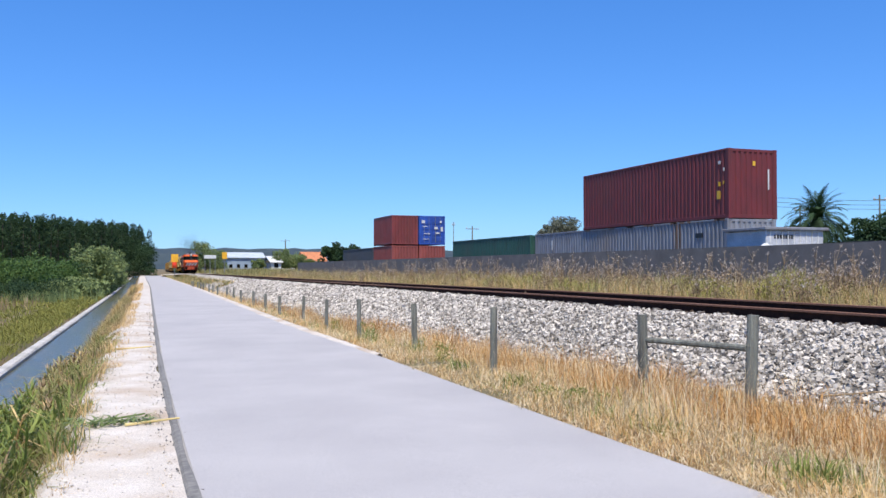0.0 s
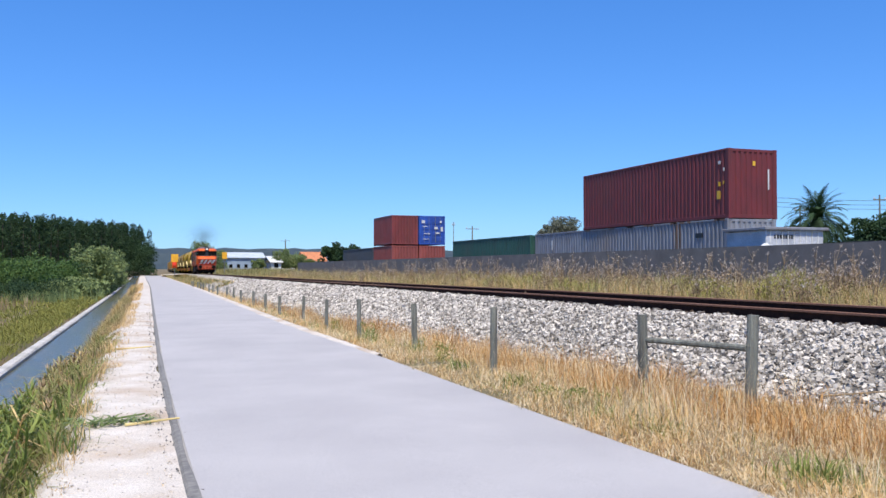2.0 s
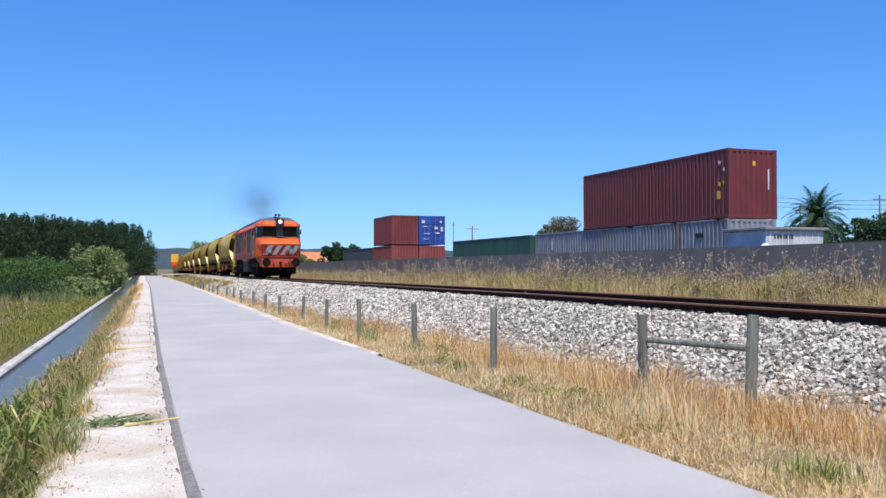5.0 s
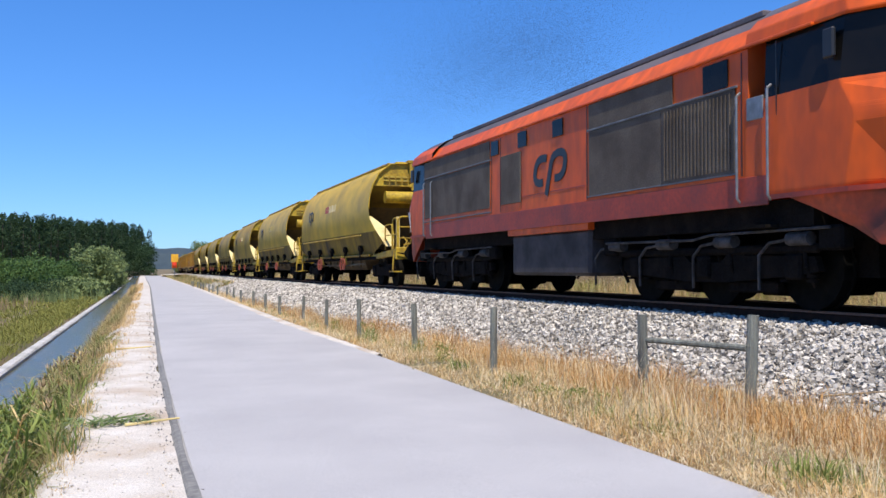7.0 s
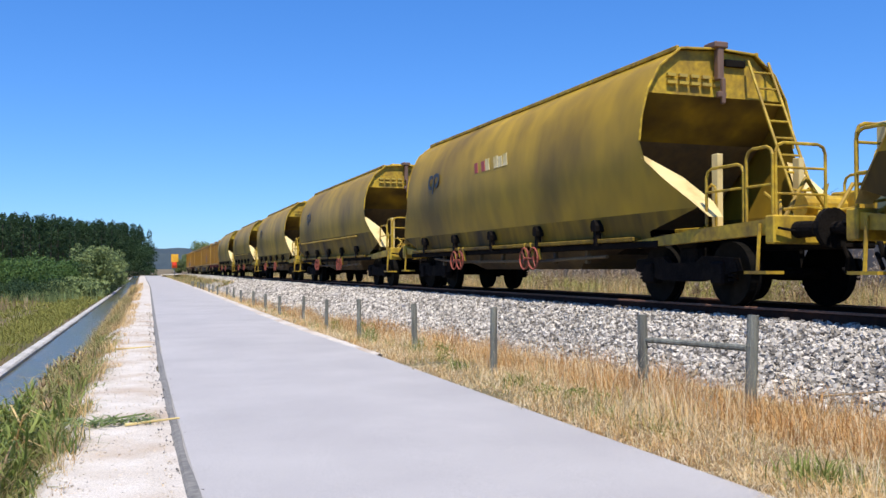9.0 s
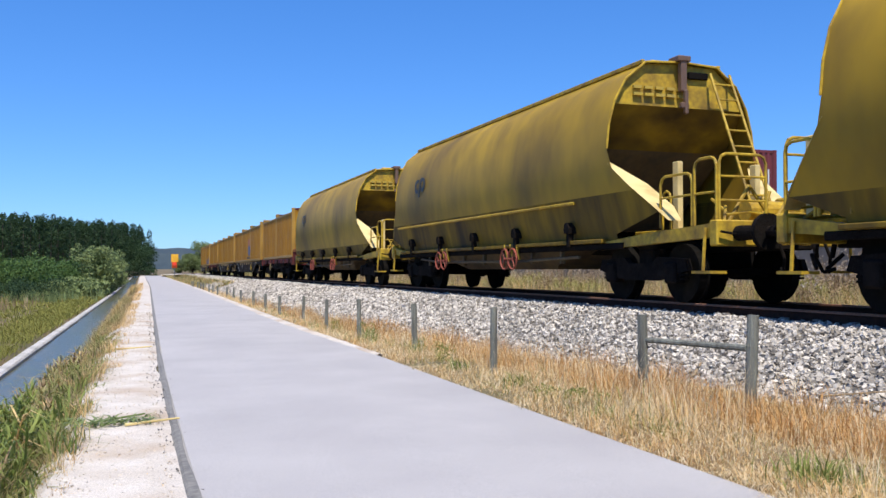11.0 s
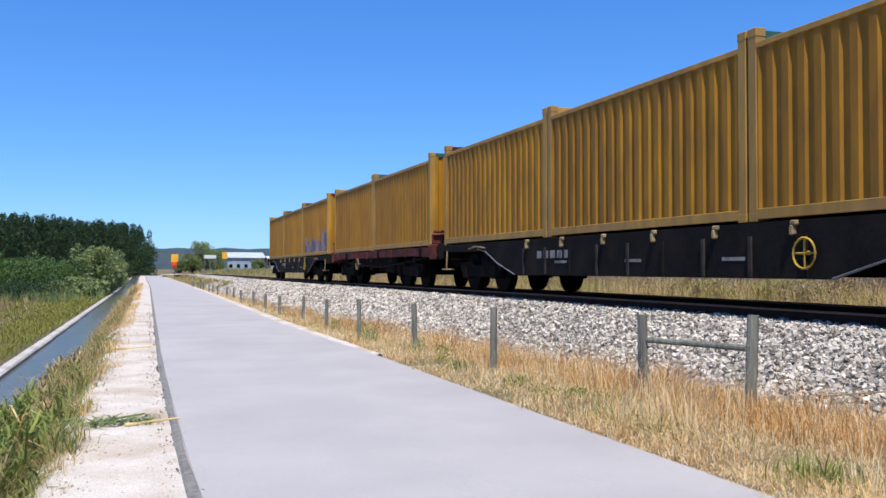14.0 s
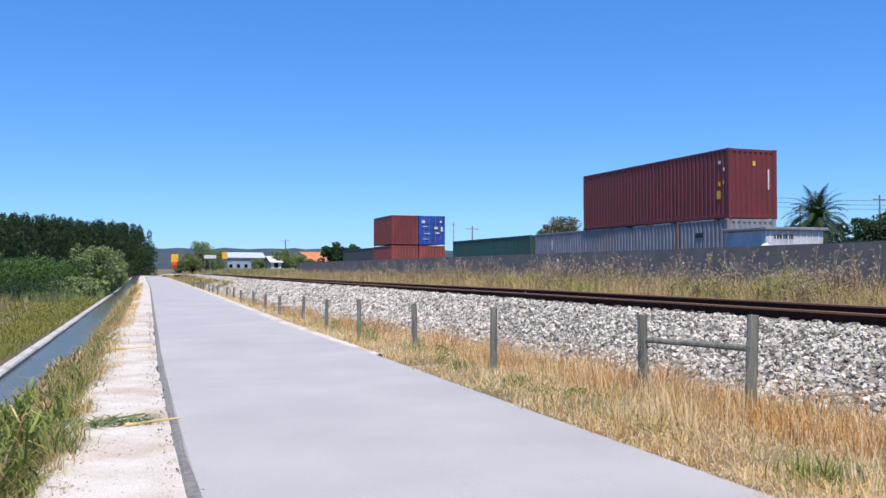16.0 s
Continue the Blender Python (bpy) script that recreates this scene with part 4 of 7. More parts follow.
        if style not in (3, 4):
            part("side_pipe", rods([(sx * 1.42, f0 + 1.3, 1.72), (sx * 1.42, b0 - 0.05, 1.72)], 0.03), M_YELLOWPART, e, "yellow pipe along the side")
        for k in range(5):
            y = f0 + 1.6 + k * (b0 - f0 - 2.8) / 4
            bm = bmesh.new()
            prism(bm, [(y - 0.09, 1.18), (y - 0.10, 1.28), (y - 0.03, 1.38), (y + 0.07, 1.36), (y + 0.10, 1.26), (y + 0.07, 1.18)], "x", min(sx * 1.25, sx * 1.43), max(sx * 1.25, sx * 1.43))
            prism(bm, [(y - 0.05, 0.93), (y - 0.06, 1.22), (y + 0.05, 1.22), (y + 0.04, 0.93)], "x", min(sx * 1.30, sx * 1.40), max(sx * 1.30, sx * 1.40))
            part("hatch_bracket", bm, M_UNDER, e, "dark triangular bracket")
        for y in (f0 + 4.1, b0 - 4.05):
            for k in range(2):
                yy = y + k * 0.42
                wheel = bmesh.new()
                hoop(wheel, sx * 1.40, yy, 0.74, 0.215, 0.02, 0.0)
                for q in range(3):
                    a = 2 * math.pi * q / 3 + k
                    rod(wheel, (sx * 1.40, yy, 0.74), (sx * 1.40, yy + 0.19 * math.cos(a), 0.74 + 0.19 * math.sin(a)), 0.014, seg=5)
                rod(wheel, (sx * 1.25, yy, 0.74), (sx * 1.42, yy, 0.74), 0.035, seg=6)
                part("hand_wheel", wheel, M_WHEELRED, e, "faded salmon red hand wheel")
            bm = bmesh.new()
            for k in range(3):
                rod(bm, (sx * 1.32, y - 0.2 + k * 0.3, 0.72), (sx * 1.36, y - 0.1 + k * 0.3, 1.05), 0.03)
            part("lever", bm, M_YELLOWPART, e, "yellow discharge lever")
        swirl(e, sx * 1.492, b0 - 2.35, 2.80, 0.64 if style < 2 else 0.55, M_BLACK)
        d = 5.2
        for k in range(8 if style in (0, 1, 3) else 0):
            ln, mm = (0.19, M_REDMARK) if k < 3 else (0.215, M_CREAMMARK)
            mm = M_GREYMARK if style == 1 else mm
            hh = 0.27 if k % 2 else 0.24
            z = 2.80 if style < 2 else 2.74
            if style > 1 and k in (1, 4):
                d += ln
                continue
            part("marking", decal(sx, b0 - d - ln, b0 - d, z, z + hh), mm, e, "worn painted marking bar")
            d += ln + 0.045
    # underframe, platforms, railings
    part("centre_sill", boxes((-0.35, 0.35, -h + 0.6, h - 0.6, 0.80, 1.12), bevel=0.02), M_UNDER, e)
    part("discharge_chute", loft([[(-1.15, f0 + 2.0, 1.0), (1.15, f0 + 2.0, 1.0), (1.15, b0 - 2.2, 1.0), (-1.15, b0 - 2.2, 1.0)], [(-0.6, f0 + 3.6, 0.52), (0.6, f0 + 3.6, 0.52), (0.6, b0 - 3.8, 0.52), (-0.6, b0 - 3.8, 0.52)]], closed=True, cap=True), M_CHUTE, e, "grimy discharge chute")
    for y, way, depth in ((-h + 0.6, 1, 2.9), (h - 0.6, -1, 1.2)):
        a, b = min(y, y + way * depth), max(y, y + way * depth)
        part("platform", boxes((-0.85, 0.85, a, b, 1.10, 1.16), bevel=0.01), M_YELLOWPART, e, "yellow end platform")
        for sx in (-1, 1):
            bm = bmesh.new()
            prism(bm, [(y + way * 0.1, 0.98), (y + way * 0.1, 1.18), (y + way * depth * 0.6, 1.10), (y + way * (depth + 0.5), 0.98), (y + way * (depth + 0.5), 0.86)], "x", min(sx * 1.16, sx * 1.28), max(sx * 1.16, sx * 1.28))
            part("sole_bar", bm, M_YELLOWPART, e, "yellow sole bar rising to the headstock")
        bm = bmesh.new()
        for k in range(6):
            xk = -1.05 + 0.4 * k
            rod(bm, (xk, y + way * (0.2 + 0.12 * (k % 3)), 1.16), (xk + 0.25 * (-1) ** k, y + way * (0.5 + 0.2 * (k % 2)), 1.45 + 0.12 * (k % 3)), 0.022, seg=6)
            rod(bm, (xk, y + way * 0.15, 1.30 + 0.05 * (k % 2)), (xk + 0.4, y + way * 0.15, 1.30 + 0.05 * ((k + 1) % 2)), 0.02, seg=6)
        part("brake_rigging", bm, M_YELLOWPART, e, "tangle of yellow brake pipes")
        part("uncoupling_lever", rods([(-1.3, y - way * 0.06, 1.05), (-0.4, y - way * 0.1, 0.92), (0.4, y - way * 0.1, 0.92), (1.3, y - way * 0.06, 1.05)], 0.018), M_UNDER, e)
        part("headstock", boxes((-1.32, 1.32, min(y, y + way * 0.18), max(y, y + way * 0.18), 0.85, 1.22), bevel=0.02), M_YELLOWPART, e, "yellow headstock beam")
        buffers(e, y, -way)
        for sx in (-1, 1):
            reach_y = y + way * min(depth, 1.5)
            for ya, yb, zt in ((y + way * 0.1, y + way * 0.62, 2.12), (y + way * 0.68, reach_y, 1.95)):
                loop = rods(arch((sx * 1.25, ya), (sx * 1.25, yb), 1.16, zt), 0.022)
                rod(loop, (sx * 1.25, ya, 1.62), (sx * 1.25, yb, 1.62), 0.018, seg=6)
                part("railing", loop, M_YELLOWPART, e, "yellow tubular railing loop")
            if way > 0:
                loop = rods(arch((sx * 1.22, y + 0.08), (sx * 0.42, y + 0.08), 1.18, 2.16), 0.022)
                for z in (1.5, 1.84):
                    rod(loop, (sx * 1.22, y + 0.08, z), (sx * 0.42, y + 0.08, z), 0.017, seg=6)
                part("railing", loop, M_YELLOWPART, e, "yellow tubular railing loop")
            elif sx > 0:
                loop = rods(arch((-1.22, y - 0.08), (1.22, y - 0.08), 1.18, 2.2), 0.022)
                for z in (1.5, 1.98):
                    rod(loop, (-1.22, y - 0.08, z), (1.22, y - 0.08, z), 0.018, seg=6)
                for x in (-0.45, 0.3, 0.75):
                    rod(loop, (x, y - 0.08, 1.16), (x, y - 0.08, 2.2), 0.02, seg=6)
                part("railing", loop, M_YELLOWPART, e, "yellow tubular railing across the wagon end")
            part("grab_hoop", rods(arch((sx * 0.9, y + way * 1.75 if depth > 2 else y + way * 0.9), (sx * 0.9, y + way * 1.98 if depth > 2 else y + way * 1.1), 1.16, 1.78), 0.02), M_YELLOWPART, e, "yellow grab hoop")
            part("step", boxes((min(sx * 1.1, sx * 1.38), max(sx * 1.1, sx * 1.38), y + way * 0.3 - 0.22, y + way * 0.3 + 0.22, 0.46, 0.50)), M_YELLOWPART, e, "yellow step plate")
            part("step_bar", rods([(sx * 1.34, y + way * 0.3, 0.48), (sx * 1.30, y + way * 0.3, 1.12)], 0.025), M_YELLOWPART, e)
        bm = bmesh.new()
        rod(bm, (-0.3, y + way * 0.7, 1.4), (0.5, y + way * 0.7, 1.4), 0.16, seg=14)
        part("brake_cylinder", bm, M_YELLOWPART, e, "yellow cylinder on the platform")
        part("platform_box", boxes((0.4, 1.0, min(y + way * 0.3, y + way * 0.9), max(y + way * 0.3, y + way * 0.9), 1.18, 1.62), bevel=0.03), M_YELLOWPART, e, "yellow equipment box")
        bm = rods([(-0.9, y + way * 0.3, 1.2), (-0.5, y + way * 0.35, 1.75), (-0.1, y + way * 0.3, 1.2), (0.3, y + way * 0.35, 1.7)], 0.03)
        part("brace", bm, M_YELLOWPART, e, "yellow diagonal bracing")
    y = f0
    if style == 0 or style == 1:
        part("cylinder", rod(bmesh.new(), (-0.95, y - 0.12, 2.95), (0.55, y - 0.12, 2.95), 0.2, seg=20), M_YELLOWPART, e, "yellow crosswise air cylinder")
    if style > 1:
        bm = bmesh.new()
        for x in (0.55, 0.95):
            rod(bm, (x, y - 0.06, 3.95), (x, y - 1.3, 1.2), 0.025, seg=6)
        for k in range(9):
            s = (k + 0.7) / 9.6
            rod(bm, (0.55, y - 0.06 - 1.24 * s, 3.95 - 2.75 * s), (0.95, y - 0.06 - 1.24 * s, 3.95 - 2.75 * s), 0.018, seg=6)
        part("ladder", bm, M_YELLOWPART, e, "yellow end ladder")
    bm = bmesh.new()
    for x in (-0.75, -0.38):
        rod(bm, (x, b0 + 0.06, 3.95), (x, h - 0.55, 1.2), 0.025, seg=6)
    for k in range(9):
        q = (k + 0.7) / 9.6
        rod(bm, (-0.75, b0 + 0.06 + (h - 0.61 - b0) * q, 3.95 - 2.75 * q), (-0.38, b0 + 0.06 + (h - 0.61 - b0) * q, 3.95 - 2.75 * q), 0.018, seg=6)
    part("ladder", bm, M_YELLOWPART, e, "yellow end ladder")
    part("roof_latch", boxes((-0.07, 0.05, y - 0.10, y + 0.02, 3.60, 4.18), (-0.14, 0.12, y - 0.12, y + 0.2, 4.12, 4.22), (-0.03, 0.04, y - 0.16, y - 0.08, 3.2, 3.62), (-0.10, 0.06, y - 0.15, y - 0.06, 3.30, 3.40), bevel=0.015), M_YELLOWPART if style == 0 else M_RUSTC, e, "worn roof hatch latch")
    part("roof_hatch", boxes((-0.45, 0.45, f0 + 0.25, b0 - 0.25, 4.10, 4.20), bevel=0.03), M_YELLOWPART, e, "long yellow roof hatch")
    for yc in (-h + 2.9, h - 2.9):
        bogie(e, yc)
    return e


WAG3, WAG2 = 18.3, 12.2


M_LOCK = mat("dirty_pale_fitting", (0.42, 0.31, 0.14), (0.25, 0.17, 0.08), 6, 0.8, fine=20, dirt=(0.05, 0.04, 0.03), dscale=4, damount=0.9)
M_FAINT = mat("faint_grey_lettering", (0.30, 0.285, 0.27), (0.15, 0.14, 0.13), 6, 0.8)
M_DUSTYBLACK = mat("dusty_black_paint", (0.05, 0.043, 0.04), (0.025, 0.022, 0.022), 4, 0.9, dirt=(0.09, 0.075, 0.065), dscale=2.5, spec=0.1)


def flat_wagon(length, material, label, deep):
    """A flat container wagon: its platform is as long as its load."""
    e = empty("container_wagon", label, "wagon", "container wagons")
    h = length / 2
    for sx in (-1, 1):
        bm = bmesh.new()
        if deep:
            out = [(-h, 0.98), (-h, 1.14), (h, 1.14), (h, 0.98), (h - 1.2, 0.95), (h - 2.6, 0.95), (h - 4.6, 0.40), (-h + 4.6, 0.40), (-h + 2.6, 0.95), (-h + 1.2, 0.95)]
        else:
            out = [(-h - 0.1, 0.86), (-h - 0.1, 1.15), (h + 0.1, 1.15), (h + 0.1, 0.86), (h - 1.6, 0.92), (-h + 1.6, 0.92)]
        prism(bm, out, "x", min(sx * 1.14, sx * 1.22), max(sx * 1.14, sx * 1.22))
        part("side_sill", bm, material, e)
        if deep:
            for s in (-1, 1):
                pts = [(sx * 1.235, s * (h - 2.4), 1.0), (sx * 1.235, s * (h - 2.9), 0.93), (sx * 1.235, s * (h - 3.6), 0.66), (sx * 1.235, s * (h - 4.55), 0.41)]
                part("sill_edge", rods(pts, 0.016), M_RAILGREY, e, "pale worn edge of the sill")
            for k in range(6):
                y = -h + 5.2 + k * (length - 10.4) / 5
                part("twist_lock", boxes((min(sx * 1.20, sx * 1.27), max(sx * 1.20, sx * 1.27), y - 0.07, y + 0.05, 1.07, 1.14), (min(sx * 1.20, sx * 1.28), max(sx * 1.20, sx * 1.28), y - 0.03, y + 0.05, 0.95, 1.08), bevel=0.018), M_LOCK, e, "dirty pale load lock")
            for k in range(9):
                y = -h + 5.0 + k * (length - 10.0) / 8
                part("sill_rib", boxes((min(sx * 1.21, sx * 1.25), max(sx * 1.21, sx * 1.25), y - 0.03, y + 0.03, 0.42, 0.96)), M_DUSTYBLACK if k % 3 else material, e)
            for k, yk in enumerate((2.1, 2.4, 2.7, 3.0, 3.3)):
                part("marking", boxes((min(sx * 1.217, sx * 1.226), max(sx * 1.217, sx * 1.226), yk, yk + 0.2, 0.74, 0.89)), M_FAINT, e, "faded grey marking bar")
            for k in range(3):
                y = -3.0 + k * 2.6
                part("marking", boxes((min(sx * 1.217, sx * 1.226), max(sx * 1.217, sx * 1.226), y, y + 0.5, 0.64, 0.69)), M_FAINT, e, "faded grey marking bar")
        else:
            part("inner_sill", boxes((min(sx * 1.02, sx * 1.12), max(sx * 1.02, sx * 1.12), -h + 3.6, h - 3.6, 0.62, 0.94), bevel=0.02), M_UNDER, e)
            for k in range(8):
                y = -h + 0.8 + k * (length - 1.6) / 7
                part("stake_pocket", boxes((min(sx * 1.21, sx * 1.28), max(sx * 1.21, sx * 1.28), y - 0.06, y + 0.06, 0.90, 1.13), bevel=0.015), material if k % 3 else M_UNDER, e)
        bm = bmesh.new()
        y = 1.9 if not deep else -4.2
        hoop(bm, sx * 1.30, y, 0.72, 0.19, 0.016, 0.0)
        rod(bm, (sx * 1.29, y - 0.19, 0.72), (sx * 1.29, y + 0.19, 0.72), 0.014, seg=5)
        rod(bm, (sx * 1.29, y, 0.53), (sx * 1.29, y, 0.91), 0.014, seg=5)
        rod(bm, (sx * 1.18, y, 0.72), (sx * 1.30, y, 0.72), 0.03, seg=6)
        part("hand_wheel", bm, M_YELLOWPART if deep else M_LOCK, e, "dirty yellow brake hand wheel")
        # brake levers, pipes and boxes hung below the sill
        if deep:
            for s in (-1, 1):
                part("release_lever", rods([(sx * 1.25, s * (h - 2.9), 1.02), (sx * 1.27, s * (h - 2.3), 1.06), (sx * 1.25, s * (h - 1.9), 1.01)], 0.018), M_LOCK, e, "dirty pale release lever")
                part("step", boxes((min(sx * 1.08, sx * 1.30), max(sx * 1.08, sx * 1.30), s * (h - 0.25) - 0.2, s * (h - 0.25) + 0.2, 0.50, 0.54), bevel=0.01), M_LOCK, e, "dirty yellow foot step")
                part("step_bar", rods([(sx * 1.24, s * (h - 0.25), 0.52), (sx * 1.22, s * (h - 0.25), 1.0)], 0.02), M_LOCK, e)
        else:
            part("brake_box", boxes((min(sx * 0.98, sx * 1.18), max(sx * 0.98, sx * 1.18), -2.4, -1.5, 0.42, 0.72), (min(sx * 1.0, sx * 1.16), max(sx * 1.0, sx * 1.16), 0.2, 0.7, 0.5, 0.72), bevel=0.03), M_UNDER, e)
            part("brake_pipe", rods([(sx * 1.19, -h + 0.5, 0.86), (sx * 1.20, -h + 3.0, 0.70), (sx * 1.20, -1.0, 0.60), (sx * 1.20, 1.4, 0.66), (sx * 1.20, h - 2.6, 0.74)], 0.025), M_UNDER, e)
            for k in range(5):
                y = -h + 1.3 + k * (length - 2.4) / 4
                part("load_ring", rods([(sx * 1.25, y - 0.10, 0.88), (sx * 1.27, y - 0.06, 0.74), (sx * 1.27, y + 0.06, 0.74), (sx * 1.25, y + 0.10, 0.88)], 0.016), M_UNDER, e)
    part("deck", boxes((-1.13, 1.13, -h, h, 1.0, 1.13), bevel=0.01), material, e)
    part("centre_sill", boxes((-0.3, 0.3, -h - 0.05, h + 0.05, 0.62, 1.0)), M_UNDER, e)
    part("brake_gear", boxes((-0.7, 0.7, -1.2, 1.2, 0.45, 0.8), bevel=0.05), M_UNDER, e)
    for way in (-1, 1):
        y = way * (h + 0.08)
        part("headstock", boxes((-1.28, 1.28, min(y, y + way * 0.14), max(y, y + way * 0.14), 0.80, 1.22), bevel=0.02), material, e)
        if not deep:
            part("end_stop", boxes((-1.2, 1.2, min(y, y + way * 0.1), max(y, y + way * 0.1), 1.22, 1.50), bevel=0.02), material, e, "maroon folding end stop")
            bm = bmesh.new()
            for x in (-0.8, -0.25, 0.3, 0.85):
                rod(bm, (x, y + way * 0.18, 1.2), (x, y + way * 0.18, 1.58), 0.03)
            rod(bm, (-1.2, y + way * 0.18, 1.56), (1.2, y + way * 0.18, 1.56), 0.035)
            part("end_rail", bm, material, e)
        buffers(e, y + way * 0.05, way)
    if not deep:
        for s in (-1, 1):
            bogie(e, s * (h - 2.2))
    else:
        for s in (-1, 1):
            bogie(e, s * (h - 2.3))
    return e


# the consist, front to back: metres behind the locomotive's front
loco = locomotive()
MOVERS.append((loco, LOCO_LEN / 2, 0.0))
hop_a, hop_b, hop_c, hop_d, hop_e = (hopper_wagon(k) for k in range(5))
HOP0 = 18.5
hops = [hop_a, hop_b, hop_d, hop_c] + [hop_e, copy_thing(hop_c, Matrix()), copy_thing(hop_e, Matrix())]
for i, o in enumerate(hops):
    MOVERS.append((o, HOP0 + HOP_LEN * (i + 0.5), 0.0))
red_wagon = flat_wagon(WAG2, M_REDWAGON, "maroon flat wagon carrying two ochre containers", False)
black_wagon = flat_wagon(WAG3, M_BLACKWAGON, "sooty black flat wagon carrying three ochre containers", True)
box_a = container_box("freight_container", "ochre corrugated steel container with dirty side", M_OCHRE, side_drop=0.20, frame_mat=M_OCHRE_LIGHT, group="train containers")
box_b = container_box("freight_container", "ochre corrugated container with rusty red end header", M_OCHRE, side_drop=0.20, frame_mat=M_OCHRE_LIGHT, top_mat=M_REDWAGON, group="train containers")
box_c = container_box("freight_container", "ochre corrugated container with dark green header", M_OCHRE, side_drop=0.20, frame_mat=M_OCHRE_LIGHT, top_mat=M_GREENC, group="train containers")
M_GRAF_BLUE = mat("blue_spray_paint", (0.05, 0.075, 0.16), (0.08, 0.11, 0.22), 2, 0.6, fine=8)
M_GRAF_PINK = mat("pink_spray_paint", (0.42, 0.16, 0.10), (0.34, 0.13, 0.09), 2, 0.6, fine=8)
M_GRAF_GREY = mat("lilac_grey_spray_paint", (0.25, 0.205, 0.22), (0.12, 0.10, 0.125), 2.2, 0.7, spec=0.2, dirt=(0.035, 0.035, 0.06), dscale=2.2, damount=0.9)


def graffiti(e, k0, k1, z0, z1, material, label):
    """A painted stretch of the folded side, from fold k0 to fold k1."""
    p = 5.738 / 20
    for sx in (-1, 1):
        bm = bmesh.new()
        corrugated(bm, (sx * 1.2105, -2.869 + k0 * p), (sx * 1.2105, -2.869 + k1 * p), z0, z1, (sx, 0))
        part("graffiti", bm, material, e, label)


box_d = container_box("freight_container", "ochre container with a blue and pink painted patch", M_OCHRE, side_drop=0.20, frame_mat=M_OCHRE_LIGHT, group="train containers")
graffiti(box_d, 0, 5, 0.45, 1.15, M_GRAF_BLUE, "blue sprayed patch")
graffiti(box_d, 1, 5, 1.15, 1.65, M_GRAF_PINK, "faded pink sprayed patch")
graffiti(box_d, 0, 8, 0.22, 0.36, M_BLACK, "dark sprayed scrawl bar")
box_e = container_box("freight_container", "ochre container with lilac grey graffiti along the bottom", M_OCHRE, side_drop=0.20, frame_mat=M_OCHRE_LIGHT, top_mat=M_REDWAGON, group="train containers")
M_GRAF_DARK = mat("dark_blue_spray_paint", (0.07, 0.065, 0.11), (0.14, 0.12, 0.16), 3, 0.7, fine=8)
for k in range(0, 18, 2):
    top = 0.66 + 0.20 * math.sin(k * 0.9) + 0.16 * noise.noise(Vector((k * 0.8, 3, 0))) + (0.3 if k < 3 else 0)
    cut = 0.32 + 0.22 * abs(math.sin(k * 1.7 + 0.4))
    graffiti(box_e, k, k + 2, 0.17 + 0.03 * (k % 3), cut, M_GRAF_DARK if k % 3 == 1 else M_GRAF_GREY, "lilac grey sprayed patch")
    graffiti(box_e, k, k + 2, cut, max(top, cut + 0.12), M_GRAF_GREY if k % 5 else M_GRAF_DARK, "lilac grey sprayed patch")
box_f = container_box("freight_container", "ochre container with double doors and pale lower panel", M_OCHRE, side_drop=0.20, frame_mat=M_OCHRE_LIGHT, doors=M_OCHRE, top_mat=M_GREENC, group="train containers")
M_PALEPANEL = mat("pale_grimy_panel", (0.55, 0.50, 0.44), (0.42, 0.37, 0.31), 1.5, 0.7, fine=4, dirt=(0.16, 0.11, 0.07), dscale=1.8, damount=0.8)
part("pale_panel", boxes((-0.95, -0.1, -3.085, -3.05, 0.3, 1.3), (0.1, 0.95, -3.085, -3.05, 0.3, 1.3), bevel=0.01), M_PALEPANEL, box_f, "pale repainted door panel")
used = set()


def take(o):
    """The thing itself the first time, a copy afterwards."""
    if o in used:
        return copy_thing(o, Matrix())
    used.add(o)
    return o


d = 141.85
for wagon, count, kinds, gap in ((red_wagon, 2, (box_b, box_a), 1.6), (black_wagon, 3, (box_c, box_d, box_a), 1.3), (black_wagon, 3, (box_f, box_a, box_b), 1.1), (red_wagon, 2, (box_c, box_a), 1.4), (black_wagon, 3, (box_e, box_b, box_a), 0)):
    MOVERS.append((take(wagon), d + count * 3.05, 0.0))
    for k in range(count):
        MOVERS.append((take(kinds[k]), d + 6.1 * k + 3.05, 1.155))
    d += count * 6.1 + gap
tagged(big, "large maroon steel freight container stacked on grey ones")
for x, y, z, w, h, m in ((23.235, 31.35, 2.35, 0.16, 0.14, M_WHITE), (23.235, 31.05, 2.05, 0.09, 0.13, M_WHITE), (23.235, 31.35, 1.45, 0.13, 0.18, M_YELLOWMARK), (23.235, 31.40, 1.0, 0.22, 0.34, M_YELLOWMARK), (23.235, 31.08, 1.5, 0.06, 0.14, M_YELLOWMARK)):
    part("marking", boxes((-1.226, -1.214, y - 36.83 - w / 2, y - 36.83 + w / 2, z - h / 2, z + h / 2)), m, big, "small painted marking bar")
for x, z, w, h, m in ((0.05, 2.3, 0.13, 0.2, M_YELLOWMARK), (0.78, 1.65, 0.07, 0.85, M_WHITE)):
    part("marking", boxes((x - w / 2, x + w / 2, -6.10, -6.085, z - h / 2, z + h / 2)), m, big, "small painted marking bar")


def yard(label, m, x, y, z, L=6.058, H=2.591, **k):
    """x: its side next to the track, y: its end next to the camera."""
    return put(container_box("freight_container", label, m, L, H, group="yard containers", **k), x + 1.22, y + L / 2, z)


